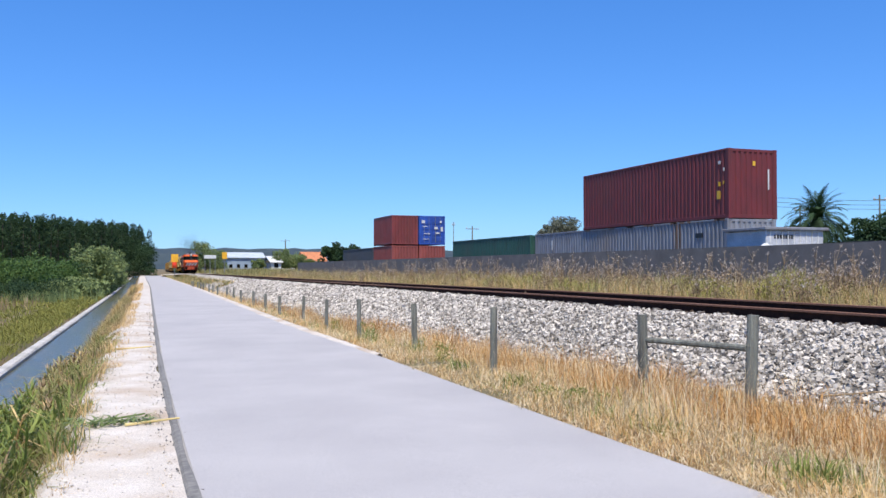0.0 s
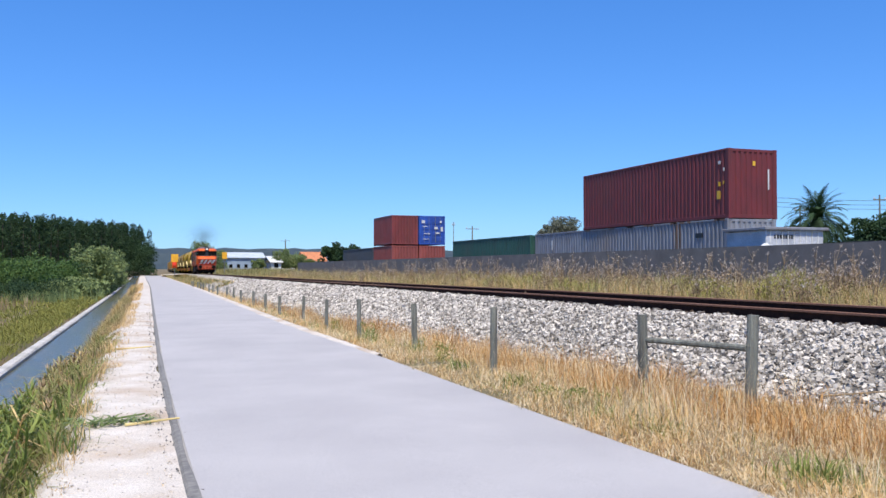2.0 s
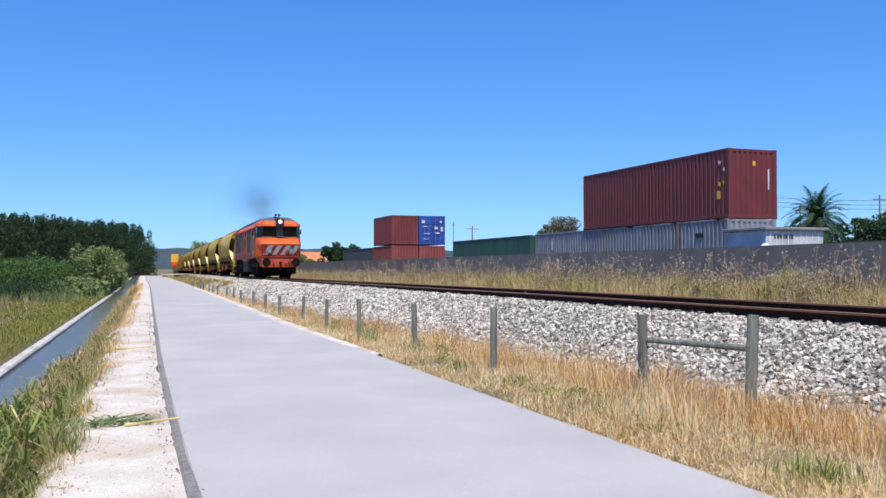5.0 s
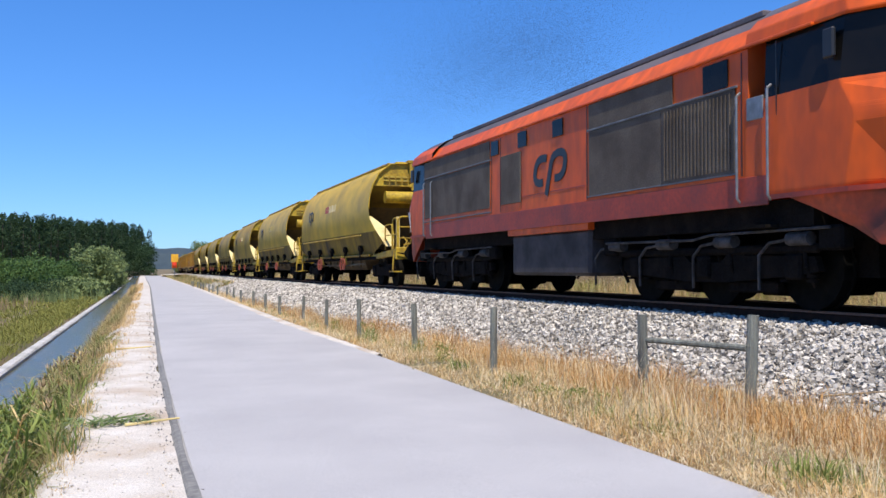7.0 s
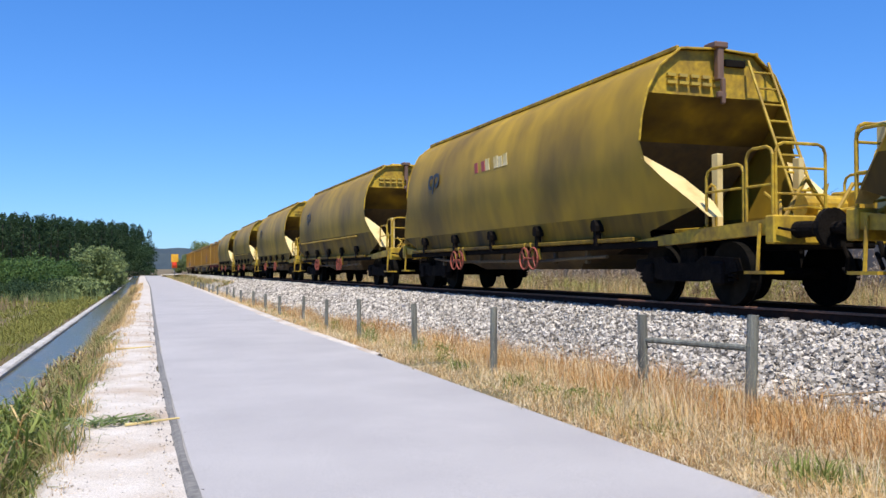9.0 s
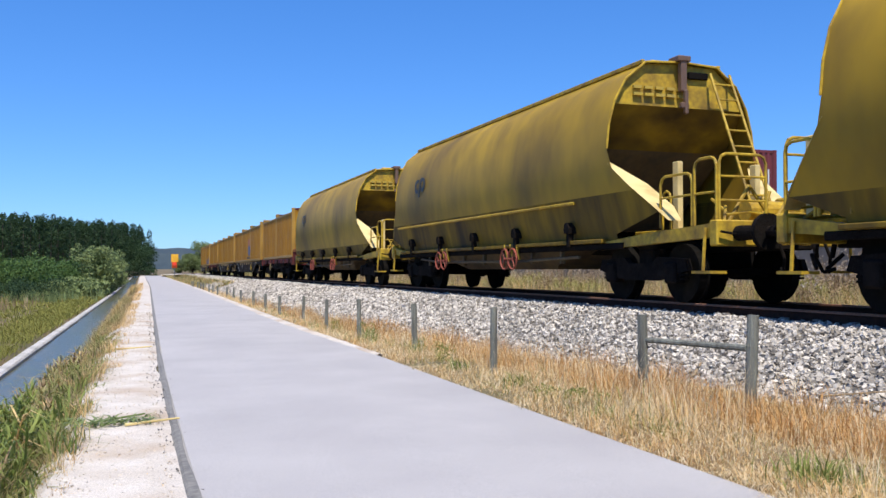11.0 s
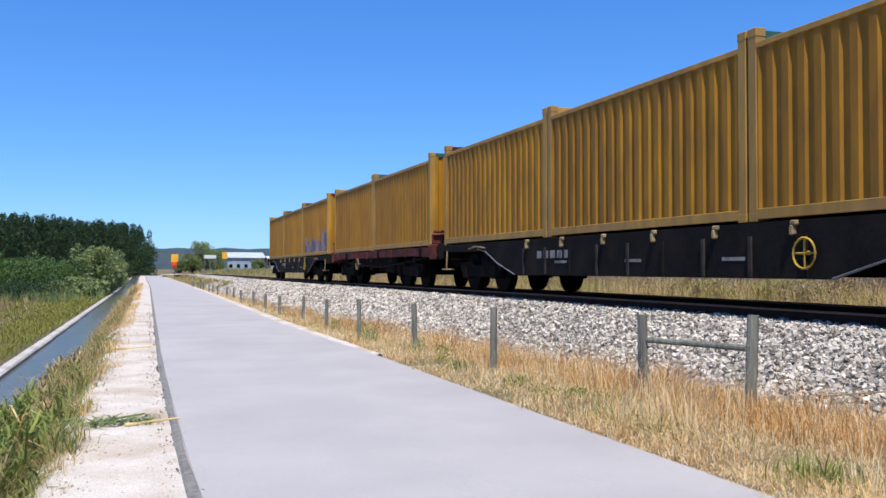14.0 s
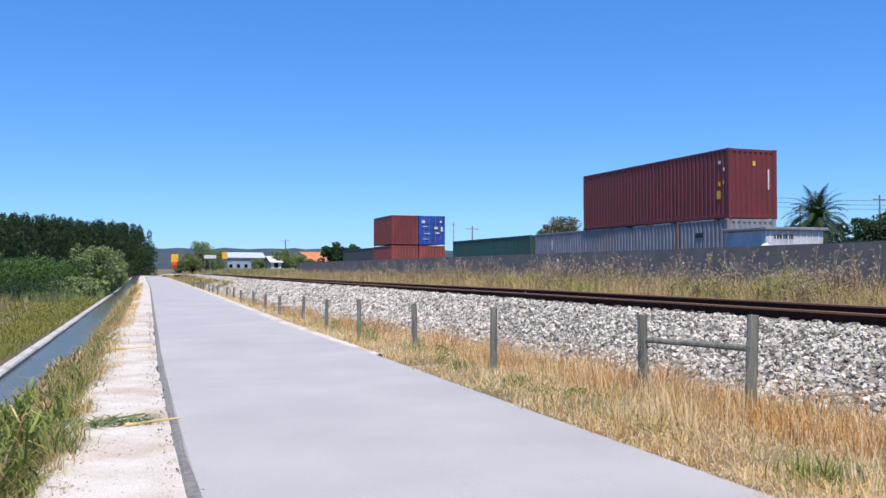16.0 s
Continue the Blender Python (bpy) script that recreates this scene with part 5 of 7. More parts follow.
grey_box = yard("long faded grey-blue container under the maroon one, rust streaked", M_SLATE, 23.24, 30.75, YARD_Z, 12.192)
bm = bmesh.new()
corrugated(bm, (-1.216, -2.80), (-1.216, -2.24), 0.16, 2.5, (-1, 0))
part("rust_patch", bm, M_RUSTC, grey_box, "brown rusted upright strip")
for k in range(15):
    a = RNG.uniform(-6.0, 5.5)
    part("rust_patch", boxes((-1.224, -1.216, a, a + RNG.uniform(0.15, 0.6), 2.52, 2.592)), M_RUSTC, grey_box, "rusted bit of the top rail")
side_box = yard("faded grey-blue container in the lower row", M_SLATE, 23.24, 43.0, YARD_Z)
part("marking", boxes((-1.226, -1.214, 0.7, 0.84, 1.6, 2.15)), M_WHITE, side_box, "white upright marking bar")
yard("long dark green container in the lower row", M_GREENC, 23.3, 49.9, YARD_Z, 13.716)
yard("faded red container with its end to the track side", M_RED, 22.1, 76.0, YARD_Z)
yard("faded red container in the lower row", M_RED, 24.65, 76.0, YARD_Z)
yard("dull dark red container stacked in the upper row", paint("dull_dark_red_paint", (0.25, 0.045, 0.042), (0.20, 0.036, 0.034), (0.13, 0.04, 0.03)), 22.1, 76.0, YARD_Z + 2.68)
blue_box = yard("blue container with closed double doors, stacked", M_BLUE, 24.65, 76.0, YARD_Z + 2.68, doors=M_BLUE)
for x, z, w, h in ((-0.85, 2.05, 0.3, 0.25), (-0.7, 1.62, 0.4, 0.06), (0.35, 1.5, 0.3, 0.2), (0.9, 1.4, 0.2, 0.4), (-0.5, 1.0, 0.6, 0.05), (0.5, 1.05, 0.35, 0.12), (-0.6, 0.5, 0.5, 0.05), (0.8, 2.05, 0.16, 0.16)):
    part("marking", boxes((x - w / 2, x + w / 2, -3.085, -3.075, z - h / 2, z + h / 2)), M_WHITE, blue_box, "white marking bar")
yard("dark slate container far along the yard", M_DARKSLATE, 22.1, 82.4, YARD_Z - 0.05, 12.192)
part("marking", boxes((-1.226, -1.214, -4.4, -3.9, 1.85, 2.05)), M_BLACK, grey_box, "dark marking bar")

# small white cabin between wall and containers
cabin = empty("site_cabin", "small white flat-roofed site cabin behind the wall", "cabin")
cx0, cx1, cy0, cy1 = 21.1, 23.6, 25.8, 28.0
part("wall_panel", boxes((cx0, cx1, cy0, cy1, 0.75, 2.72), bevel=0.02), mat("cabin_panel", (0.62, 0.64, 0.68), (0.52, 0.55, 0.60), 2, 0.6, fine=20, dirt=(0.3, 0.3, 0.32), dscale=1), cabin)
part("roof", boxes((cx0 - 0.12, cx1 + 0.15, cy0 - 0.12, cy1 + 0.1, 2.72, 2.83), bevel=0.02), M_SLATE, cabin, "flat grey roof slab")
for k in range(7):
    part("vent_slot", boxes((cx0 + 0.35 + k * 0.12, cx0 + 0.43 + k * 0.12, cy0 - 0.012, cy0 + 0.01, 2.42, 2.56)), M_BLACK, cabin, "dark vent slot")
for k in range(9):
    part("rib", boxes((cx0 + 0.15 + k * 0.26, cx0 + 0.19 + k * 0.26, cy0 - 0.02, cy0 + 0.005, 0.8, 2.7)), M_WHITE, cabin)
tarp = bmesh.new()
bmesh.ops.create_icosphere(tarp, subdivisions=3, radius=1.0)
for v in tarp.verts:
    v.co = Vector((v.co.x * 0.42, v.co.y * 0.5, max(0.0, v.co.z) * 1.2 + 0.06 * noise.noise(v.co * 3)))
put(tagged(ob_from("covered_heap", tarp, M_WHITE, smooth=True), "heap under a white tarpaulin", "heap"), 20.75, 25.4, 1.05)
plinth = tagged(ob_from("pallet_stack", boxes((20.35, 21.15, 24.9, 25.9, 0.7, 1.06), bevel=0.02), M_POST), "low stack of wooden pallets under the heap", "pallets")

# low dark shed roofs far right beyond the wall
shed = empty("low_shed", "low dark shed behind the yard wall", "shed")
part("wall_panel", boxes((60.0, 80.0, 60.0, 66.0, 0.6, 3.5)), M_DARKSLATE, shed)
part("roof", boxes((59.5, 80.5, 59.4, 66.6, 3.5, 3.75), bevel=0.03), M_BLACK, shed, "dark flat roof")

# ---- fence ----
def post(x, y, top, r=0.05, lean=(0, 0), label="weathered grey round wooden fence post"):
    bm = bmesh.new()
    seg = 10
    z0 = ground_z(x - dev(y), y) - 0.25
    rings = []
    for k in range(9):
        t = k / 8
        z = z0 + (top - z0) * t
        c = Vector((x + lean[0] * (z - z0), y + lean[1] * (z - z0), z))
        rings.append([(c.x + r * (1 - 0.12 * t) * (1 + 0.13 * noise.noise(Vector((x * 7 + k, i * 0.9, y)))) * math.cos(6.283 * i / seg), c.y + r * (1 - 0.12 * t) * math.sin(6.283 * i / seg), z + (0.02 * noise.noise(Vector((i, x, 3))) if k == 8 else 0)) for i in range(seg)])
    bm.free()
    bm = loft(rings, closed=True, cap=True)
    return tagged(ob_from("fence_post", bm, M_POST), label, "fence post", "fence along the path")


brace_post = post(5.42, 6.88, 0.925, 0.060, (0.05, 0.0), "thick weathered grey fence post at a braced corner")
corner_post = post(5.06, 8.08, 0.88, 0.056, (-0.015, 0), "weathered grey fence post at a braced corner")
bar = bmesh.new()
rod(bar, (5.07, 8.05, 0.62), (5.42, 6.9, 0.62), 0.028, 0.032, seg=10)
tagged(ob_from("fence_rail", bar, M_POST), "round wooden rail braced between two posts", "fence rail", "fence along the path")
FENCE_Y = [10.75, 14.25, 17.6, 21.0, 24.3, 27.7, 31.0, 34.5, 37.8, 41.2, 44.5, 48.0, 51.3, 54.8, 58.2, 61.5, 65, 68.5, 72]
for k, y in enumerate(FENCE_Y):
    top = 0.86 - 0.0195 * (y - 10.5) if y < 28 else 0.52 - 0.002 * (y - 28)
    post(4.5 + 0.06 * math.sin(k * 2.1) + dev(y) + 0.004 * max(0, y - 20), y, top + 0.025 * math.sin(k * 3.7), 0.05 + 0.006 * math.sin(k * 1.3), (0.02 * math.sin(k * 5.1), 0))

# sleepers with fastenings
sl = bmesh.new()
box(sl, -1.3, 1.3, -0.13, 0.13, 0.0, 0.14, bevel=0.025)
for x in (-0.98, -0.76, 0.76, 0.98):
    box(sl, x - 0.04, x + 0.04, -0.06, 0.06, 0.13, 0.185, bevel=0.012)
sleeper = tagged(ob_from("sleeper", sl, M_SLEEPER), "brown-grey concrete sleeper half buried in ballast", "sleeper", "track sleepers")
put(sleeper, X_TRACK, 3.0, 0.535)
for k in range(1, 110):
    y = 3.0 + 0.6 * k
    copy_thing(sleeper, pose(X_TRACK + tdev(y), y, 0.535 - sag(y), 0, 0, -math.degrees(tdev_slope(y))))

# ---- level crossing and far buildings ----
M_SIGNYEL = mat("signal_yellow", (0.80, 0.42, 0.02), (0.7, 0.36, 0.02), 3, 0.5)
M_SIGNRED = glow("red_signal_lamp", (0.8, 0.06, 0.03), 0.15)
M_ROOFTILE = mat("orange_roof_tiles", (0.62, 0.24, 0.10), (0.52, 0.19, 0.08), 1.5, 0.8, bump=0.4, fine=3)
M_PALEROOF = mat("pale_sheet_roof", (0.58, 0.63, 0.68), (0.48, 0.54, 0.60), 0.3, 0.7, fine=2, dirt=(0.35, 0.40, 0.45), dscale=0.2)
M_PALEBLUE = mat("pale_blue_cladding", (0.34, 0.42, 0.50), (0.26, 0.34, 0.42), 0.4, 0.6, fine=3)
tagged(strip("crossing_road", [(3.0, 0.30), (7.0, 0.48), (12.5, 0.50), (20, 0.80), (30, 0.84), (60, 0.86)], [160, 176], M_SAND), "pale sandy road over the level crossing", "road", kind="structure")


def sign(name, label, x, y, top, w, h, material, z0=0.0):
    e = empty(name, label, "sign")
    part("pole", rod(bmesh.new(), (x, y + 0.05, z0 - 0.2), (x, y + 0.05, top), 0.06, seg=8), M_STEEL, e)
    part("board", boxes((x - w / 2, x + w / 2, y - 0.05, y + 0.02, top - h, top), bevel=0.02), material, e)
    return e


s1 = sign("crossing_signal", "yellow signal board beside the track", 7.5, 150, 3.72, 1.1, 1.25, M_SIGNYEL, -0.2)
part("lamp", rod(bmesh.new(), (7.45, 149.9, 2.15), (7.45, 149.75, 2.15), 0.26, seg=16), M_SIGNRED, s1, "red signal lamp")
part("lamp_board", boxes((7.08, 7.85, 149.92, 149.98, 1.55, 2.46), bevel=0.02), M_ORANGE, s1)
sign("road_sign", "orange road sign near the crossing", 15.3, 150, 4.1, 0.8, 1.1, M_SIGNYEL, 0.6)
board = sign("name_board", "white rectangular board on two posts", 13.0, 150, 3.6, 1.9, 0.55, M_WHITE, 0.6)
for dx in (-0.8, 0.8):
    part("leg", rod(bmesh.new(), (13.0 + dx, 150.06, 0.4), (13.0 + dx, 150.06, 3.4), 0.05), M_STEEL, board)


def house(name, label, x0, x1, y0, y1, eave, ridge, wall_m, roof_m, windows=0, z0=0.6):
    e = empty(name, label, "building", "far buildings")
    part("wall_block", boxes((x0, x1, y0, y1, z0, eave)), wall_m, e)
    ym = (y0 + y1) / 2
    bm = bmesh.new()
    prism(bm, [(y0 - 0.5, eave - 0.1), (ym, ridge), (y1 + 0.5, eave - 0.1), (y1 + 0.5, eave - 0.3), (ym, ridge - 0.25), (y0 - 0.5, eave - 0.3)], "x", x0 - 0.4, x1 + 0.4)
    part("roof", bm, roof_m, e)
    gable = bmesh.new()
    prism(gable, [(y0, eave - 0.3), (ym, ridge - 0.2), (y1, eave - 0.3)], "x", x0, x1)
    part("gable", gable, wall_m, e)
    for k in range(windows):
        xk = x0 + (x1 - x0) * (k + 0.5) / windows
        win = part("window", boxes((xk - 0.5, xk + 0.5, y0 - 0.06, y0 + 0.02, z0 + 1.1, z0 + 2.3), bevel=0.02), M_GLASS, e)
        part("frame", boxes((xk - 0.56, xk + 0.56, y0 - 0.08, y0 - 0.05, z0 + 1.02, z0 + 1.1)), M_WHITE, win)
    return e


house("warehouse", "long pale blue and white warehouse", 31.0, 43.0, 296, 312, 5.2, 6.9, M_PALEBLUE, M_PALEROOF, 5)
house("annex", "small white annex building", 43.5, 47.5, 290, 300, 4.6, 5.6, M_PALEBLUE, M_WHITE, 2)
house("cottage", "white cottage with an orange tiled roof", 46.7, 52.5, 246, 256, 3.8, 6.2, M_WHITE, M_ROOFTILE, 3)
house("cottage", "low white house with an orange tiled roof", 42.0, 47.0, 262, 270, 3.4, 4.9, M_WHITE, M_ROOFTILE, 2)
house("barn", "long low grey barn", 55.0, 66.0, 258, 268, 4.6, 5.6, M_WHITE, M_DARKSLATE, 4)
house("hut", "small white hut by the crossing", 33.5, 36.0, 220, 225, 3.2, 3.9, M_WHITE, M_WHITE, 1)


def utility_pole(x, y, top, arm=1.4, r=0.13):
    e = empty("utility_pole", "grey utility pole with a cross arm", "pole", "utility poles")
    part("mast", rod(bmesh.new(), (x, y, 0.3), (x, y, top), r, r * 0.6, seg=8), M_POST, e)
    part("cross_arm", boxes((x - arm / 2, x + arm / 2, y - 0.06, y + 0.06, top - 0.7, top - 0.55)), M_POST, e)
    for dx in (-0.45, 0, 0.45):
        part("insulator", rod(bmesh.new(), (x + dx * arm, y, top - 0.55), (x + dx * arm, y, top - 0.3), 0.06), M_WHITE, e)


utility_pole(70.4, 180, 10.6, 3.0, 0.22)
utility_pole(66.1, 180, 11.4, 0.6, 0.12)
utility_pole(67.2, 400, 14.5, 4.0, 0.35)
utility_pole(91.4, 90, 10.9, 2.0, 0.16)
utility_pole(80.5, 92, 9.4, 1.6, 0.14)
for dz in (0.0, 0.55, 1.1):
    cable = bmesh.new()
    pts = [Vector((62 + (118 - 62) * k / 24, 90, 9.0 + dz + 0.9 * ((k - 12) / 12) ** 2 + (k - 12) * 0.04)) for k in range(25)]
    for a, b in zip(pts, pts[1:]):
        rod(cable, a, b, 0.025, seg=4)
    tagged(ob_from("overhead_cable", cable, M_BLACK), "thin dark overhead cable", "cable", "overhead cables")

# distant wooded ridge all round the horizon
hv, hf = [], []
N = 240
for k in range(N + 1):
    a = radians(-60 + 170 * k / N)
    x, y = 1900 * math.sin(a), 1900 * math.cos(a)
    hgt = 46 + 9 * noise.noise(Vector((k * 0.09, 0, 0))) + 4 * noise.noise(Vector((k * 0.5, 3, 0))) + 2.0 * noise.noise(Vector((k * 1.7, 5, 0)))
    hv += [(x, y, -2), (x * 1.03, y * 1.03, hgt * 0.7), (x * 1.08, y * 1.08, hgt)]
hf = [(3 * k + i, 3 * k + 3 + i, 3 * k + 4 + i, 3 * k + 1 + i) for k in range(N) for i in (0, 1)]
tagged(sheet_from("backdrop_hills", hv, hf, M_HILL, True), "distant low wooded hills with haze in their colour", "hills", kind="structure")


# ---- growth and stones ----
def np_mesh(name, verts, tris, material, label, category, kind="stuff"):
    me = bpy.data.meshes.new(name)
    verts = np.ascontiguousarray(verts, dtype=np.float32)
    tris = np.ascontiguousarray(tris, dtype=np.int32)
    me.vertices.add(len(verts))
    me.vertices.foreach_set("co", verts.ravel())
    me.loops.add(tris.size)
    me.loops.foreach_set("vertex_index", tris.ravel())
    me.polygons.add(len(tris))
    me.polygons.foreach_set("loop_start", np.arange(0, tris.size, 3, dtype=np.int32))
    me.update(calc_edges=True)
    me.materials.append(material)
    return tagged(new(name, me), label, category, kind=kind)


V_DEV, V_TDEV, V_PDEV, V_GROUND, V_SAG = (np.vectorize(q, otypes=[float]) for q in (dev, tdev, pdev, ground_z, sag))
V_NOISE = np.vectorize(lambda x, y, s: noise.noise(Vector((x * s, y * s, 2.5))))


def v_bend(x, y):
    k = np.clip((x - 3.7) / 1.6, 0, 1)
    j = np.clip((x - 5.3) / 2.2, 0, 1)
    return V_PDEV(y) * (1 - k) + (V_DEV(y) * (1 - j) + V_TDEV(y) * j) * k


def blades(base, height, width, lean, droop=0.35):
    """Curved grass blades: base (n, 3), per-blade height and width."""
    n = len(base)
    a = RNG.uniform(0, 2 * np.pi, n)
    side = np.stack([np.cos(a), np.sin(a), np.zeros(n)], 1)
    b = a + np.pi / 2 + RNG.uniform(-0.6, 0.6, n)
    out = np.stack([np.cos(b), np.sin(b), np.zeros(n)], 1)
    l = (RNG.uniform(0.2, 1.0, n) * lean)[:, None]
    h, w = height[:, None], width[:, None]
    up = np.array([0, 0, 1.0])
    mid = base + up * h * 0.55 + out * h * l * 0.35
    tip = base + up * h * (1 - droop * l) + out * h * l
    v = np.stack([base - side * w / 2, base + side * w / 2, mid - side * w * 0.4, mid + side * w * 0.4, tip], 1).reshape(-1, 3)
    o = (np.arange(n) * 5)[:, None]
    t = np.concatenate([o + [0, 1, 3], o + [0, 3, 2], o + [2, 3, 4]])
    return v, t


def scatter(n, x0, x1, y0, y1, power=1.0, clump=0.0, cs=0.8):
    """n places between the lines x0 and x1; more of them near the camera with a higher power; clump leaves gaps."""
    y = y0 + (y1 - y0) * RNG.uniform(0, 1, n) ** power
    x = RNG.uniform(x0, x1, n)
    if clump:
        keep = V_NOISE(x, y, cs) > RNG.uniform(-1, 1, n) * 0.5 + clump - 0.5
        x, y = x[keep], y[keep]
    return x, y


def grass(name, label, material, n, x0, x1, y0, y1, h, w, lean=0.7, power=2.0, clump=0.0, cs=0.8, sink=0.02):
    x, y = scatter(n, x0, x1, y0, y1, power, clump, cs)
    z = V_GROUND(x, y) - sink
    far = np.clip(np.hypot(x, y) / 14.0, 1.0, 4.0)
    base = np.stack([x + v_bend(x, y), y, z], 1)
    patch = np.clip(0.35 + 1.1 * (V_NOISE(x, y, 1.3) + 0.5), 0.3, 1.5)
    v, t = blades(base, RNG.uniform(h[0], h[1], len(x)) * patch, RNG.uniform(0.6, 1.3, len(x)) * w * far, lean)
    return np_mesh(name, v, t, material, label, "grass")


# dry verge between path and ballast
grass("verge_grass", "dense dry straw-coloured grass along the path", M_STRAW, 60000, 3.66, 5.8, 3.2, 80, (0.06, 0.28), 0.0055, 1.7, 2.4, 0.3, 0.8)
grass("verge_grass", "russet dry grass along the fence", M_RUSSET, 36000, 4.6, 5.9, 4.0, 80, (0.12, 0.42), 0.005, 1.0, 2.0, 0.42, 0.6)
grass("verge_grass", "short straw at the path edge", M_BLEACHED, 18000, 3.50, 3.85, 3.0, 60, (0.03, 0.14), 0.006, 1.8, 2.2, 0.45, 1.2)
grass("verge_grass", "olive half-dry grass near the path edge", M_OLIVE, 7000, 3.62, 4.6, 3.2, 40, (0.06, 0.2), 0.006, 1.4, 2.0, 0.72, 0.7)
grass("edge_litter", "reddish dry litter along the path edge", M_RUSSET, 12000, 3.50, 3.95, 4.5, 30, (0.02, 0.10), 0.008, 2.4, 1.6, 0.4, 1.4)
grass("green_tufts", "small green tufts among the dry grass", M_GREEN, 3600, 3.75, 4.7, 3.5, 45, (0.12, 0.34), 0.008, 0.8, 1.6, 0.78, 1.1)
grass("stray_grass", "sparse dry grass on the ballast foot", M_STRAW, 5000, 5.75, 6.5, 4.0, 60, (0.08, 0.3), 0.005, 0.9, 2.0, 0.62)

grass("verge_grass", "bleached trampled grass along the path", M_BLEACHED, 80000, 3.66, 5.9, 3.2, 70, (0.04, 0.22), 0.006, 2.2, 2.2, 0.4, 1.0)
grass("verge_grass", "pale seeding grass stalks along the fence", M_BLEACHED, 9000, 3.9, 5.8, 3.6, 60, (0.25, 0.55), 0.004, 0.7, 2.0, 0.5, 0.8)

# ditch side of the path
grass("bank_grass", "mixed green and dry grass on the ditch bank", M_OLIVE, 26000, -1.28, -0.44, 5.0, 70, (0.08, 0.32), 0.006, 1.3, 2.0, 0.3, 1.2)
grass("bank_grass", "dry grass on the ditch bank", M_STRAW, 34000, -1.2, -0.34, 4.8, 70, (0.06, 0.26), 0.005, 1.3, 1.8, 0.42, 1.0)
grass("bank_grass", "russet seeding grass on the ditch bank", M_BROWNWEED, 15000, -1.2, -0.40, 4.5, 60, (0.14, 0.36), 0.004, 0.8, 1.8, 0.45, 1.0)
grass("bank_grass", "dry overhanging grass along the water", M_STRAW, 16000, -1.42, -0.85, 12, 90, (0.2, 0.5), 0.004, 1.2, 1.5, 0.35, 0.8)
grass("bank_grass", "olive overhanging grass along the water", M_OLIVE, 14000, -1.42, -0.85, 10, 90, (0.2, 0.5), 0.005, 1.2, 1.5, 0.4, 0.7)
grass("bank_grass", "short dry grass creeping over the sandy shoulder", M_STRAW, 9000, -0.60, -0.12, 13, 90, (0.05, 0.22), 0.005, 1.3, 1.5, 0.35, 0.9, 0.0)
grass("bank_reeds", "broad green reed leaves on the ditch bank", M_GREEN, 5200, -1.35, -0.52, 4.2, 13, (0.15, 0.45), 0.02, 1.3, 1.2, 0.5, 1.1)
grass("bank_reeds", "green broad weeds by the ditch", M_GREEN, 2600, -1.05, -0.45, 9, 45, (0.12, 0.34), 0.012, 0.8, 1.4, 0.72, 0.8)
grass("shoulder_tufts", "sparse dry tufts on the sandy shoulder", M_STRAW, 2600, -0.45, 0.28, 4.2, 40, (0.02, 0.09), 0.006, 1.2, 1.6, 0.82, 1.3, 0.0)
grass("meadow_grass", "short yellow-green meadow grass beyond the ditch", M_LAWN, 70000, -16, -2.4, 9, 95, (0.08, 0.22), 0.009, 1.0, 1.3)
grass("meadow_grass", "grass growing up to the concrete lip", M_LAWN, 34000, -3.8, -2.28, 9, 80, (0.08, 0.26), 0.007, 1.2, 1.5)
grass("meadow_grass", "fresh green meadow grass beyond the ditch", M_LAWN, 60000, -16, -2.4, 12, 95, (0.06, 0.2), 0.010, 1.0, 1.3, 0.3, 0.25)
grass("meadow_grass", "dry patches of meadow grass beyond the ditch", M_STRAW, 3500, -16, -2.4, 12, 95, (0.08, 0.25), 0.010, 0.9, 1.2, 0.6, 0.2)

# weeds between track and wall
grass("trackside_grass", "dry yellow grass between track and wall", M_STRAW, 60000, 11.3, 19.6, 9, 110, (0.12, 0.46), 0.005, 0.7, 1.5)
grass("trackside_grass", "olive grass between track and wall", M_OLIVE, 46000, 11.5, 19.6, 9, 110, (0.2, 0.62), 0.005, 0.7, 1.5, 0.42, 0.35)
grass("trackside_grass", "green growth between track and wall", M_GREEN, 10000, 12.0, 19.4, 10, 100, (0.15, 0.5), 0.007, 0.7, 1.3, 0.68, 0.3)
grass("trackside_grass", "tall bleached oat grass between track and wall", M_BLEACHED, 9000, 12.5, 19.6, 10, 100, (0.3, 0.75), 0.0035, 0.6, 1.4, 0.5, 0.4)
grass("trackside_grass", "brown withered weeds between track and wall", M_BROWNWEED, 24000, 12.0, 19.6, 10, 100, (0.3, 0.85), 0.004, 0.6, 1.4, 0.55, 0.5)
grass("yard_edge_grass", "sparse grass far along the track", M_OLIVE, 14000, 11.3, 32, 90, 260, (0.3, 0.9), 0.02, 0.7, 1.2)
grass("far_verge_grass", "dry grass far along the path", M_OLIVE, 16000, 3.7, 7.1, 66, 190, (0.22, 0.55), 0.014, 0.7, 1.3)
grass("far_verge_grass", "dry straw far along the path", M_STRAW, 12000, 3.7, 7.1, 66, 190, (0.2, 0.5), 0.012, 0.7, 1.3)


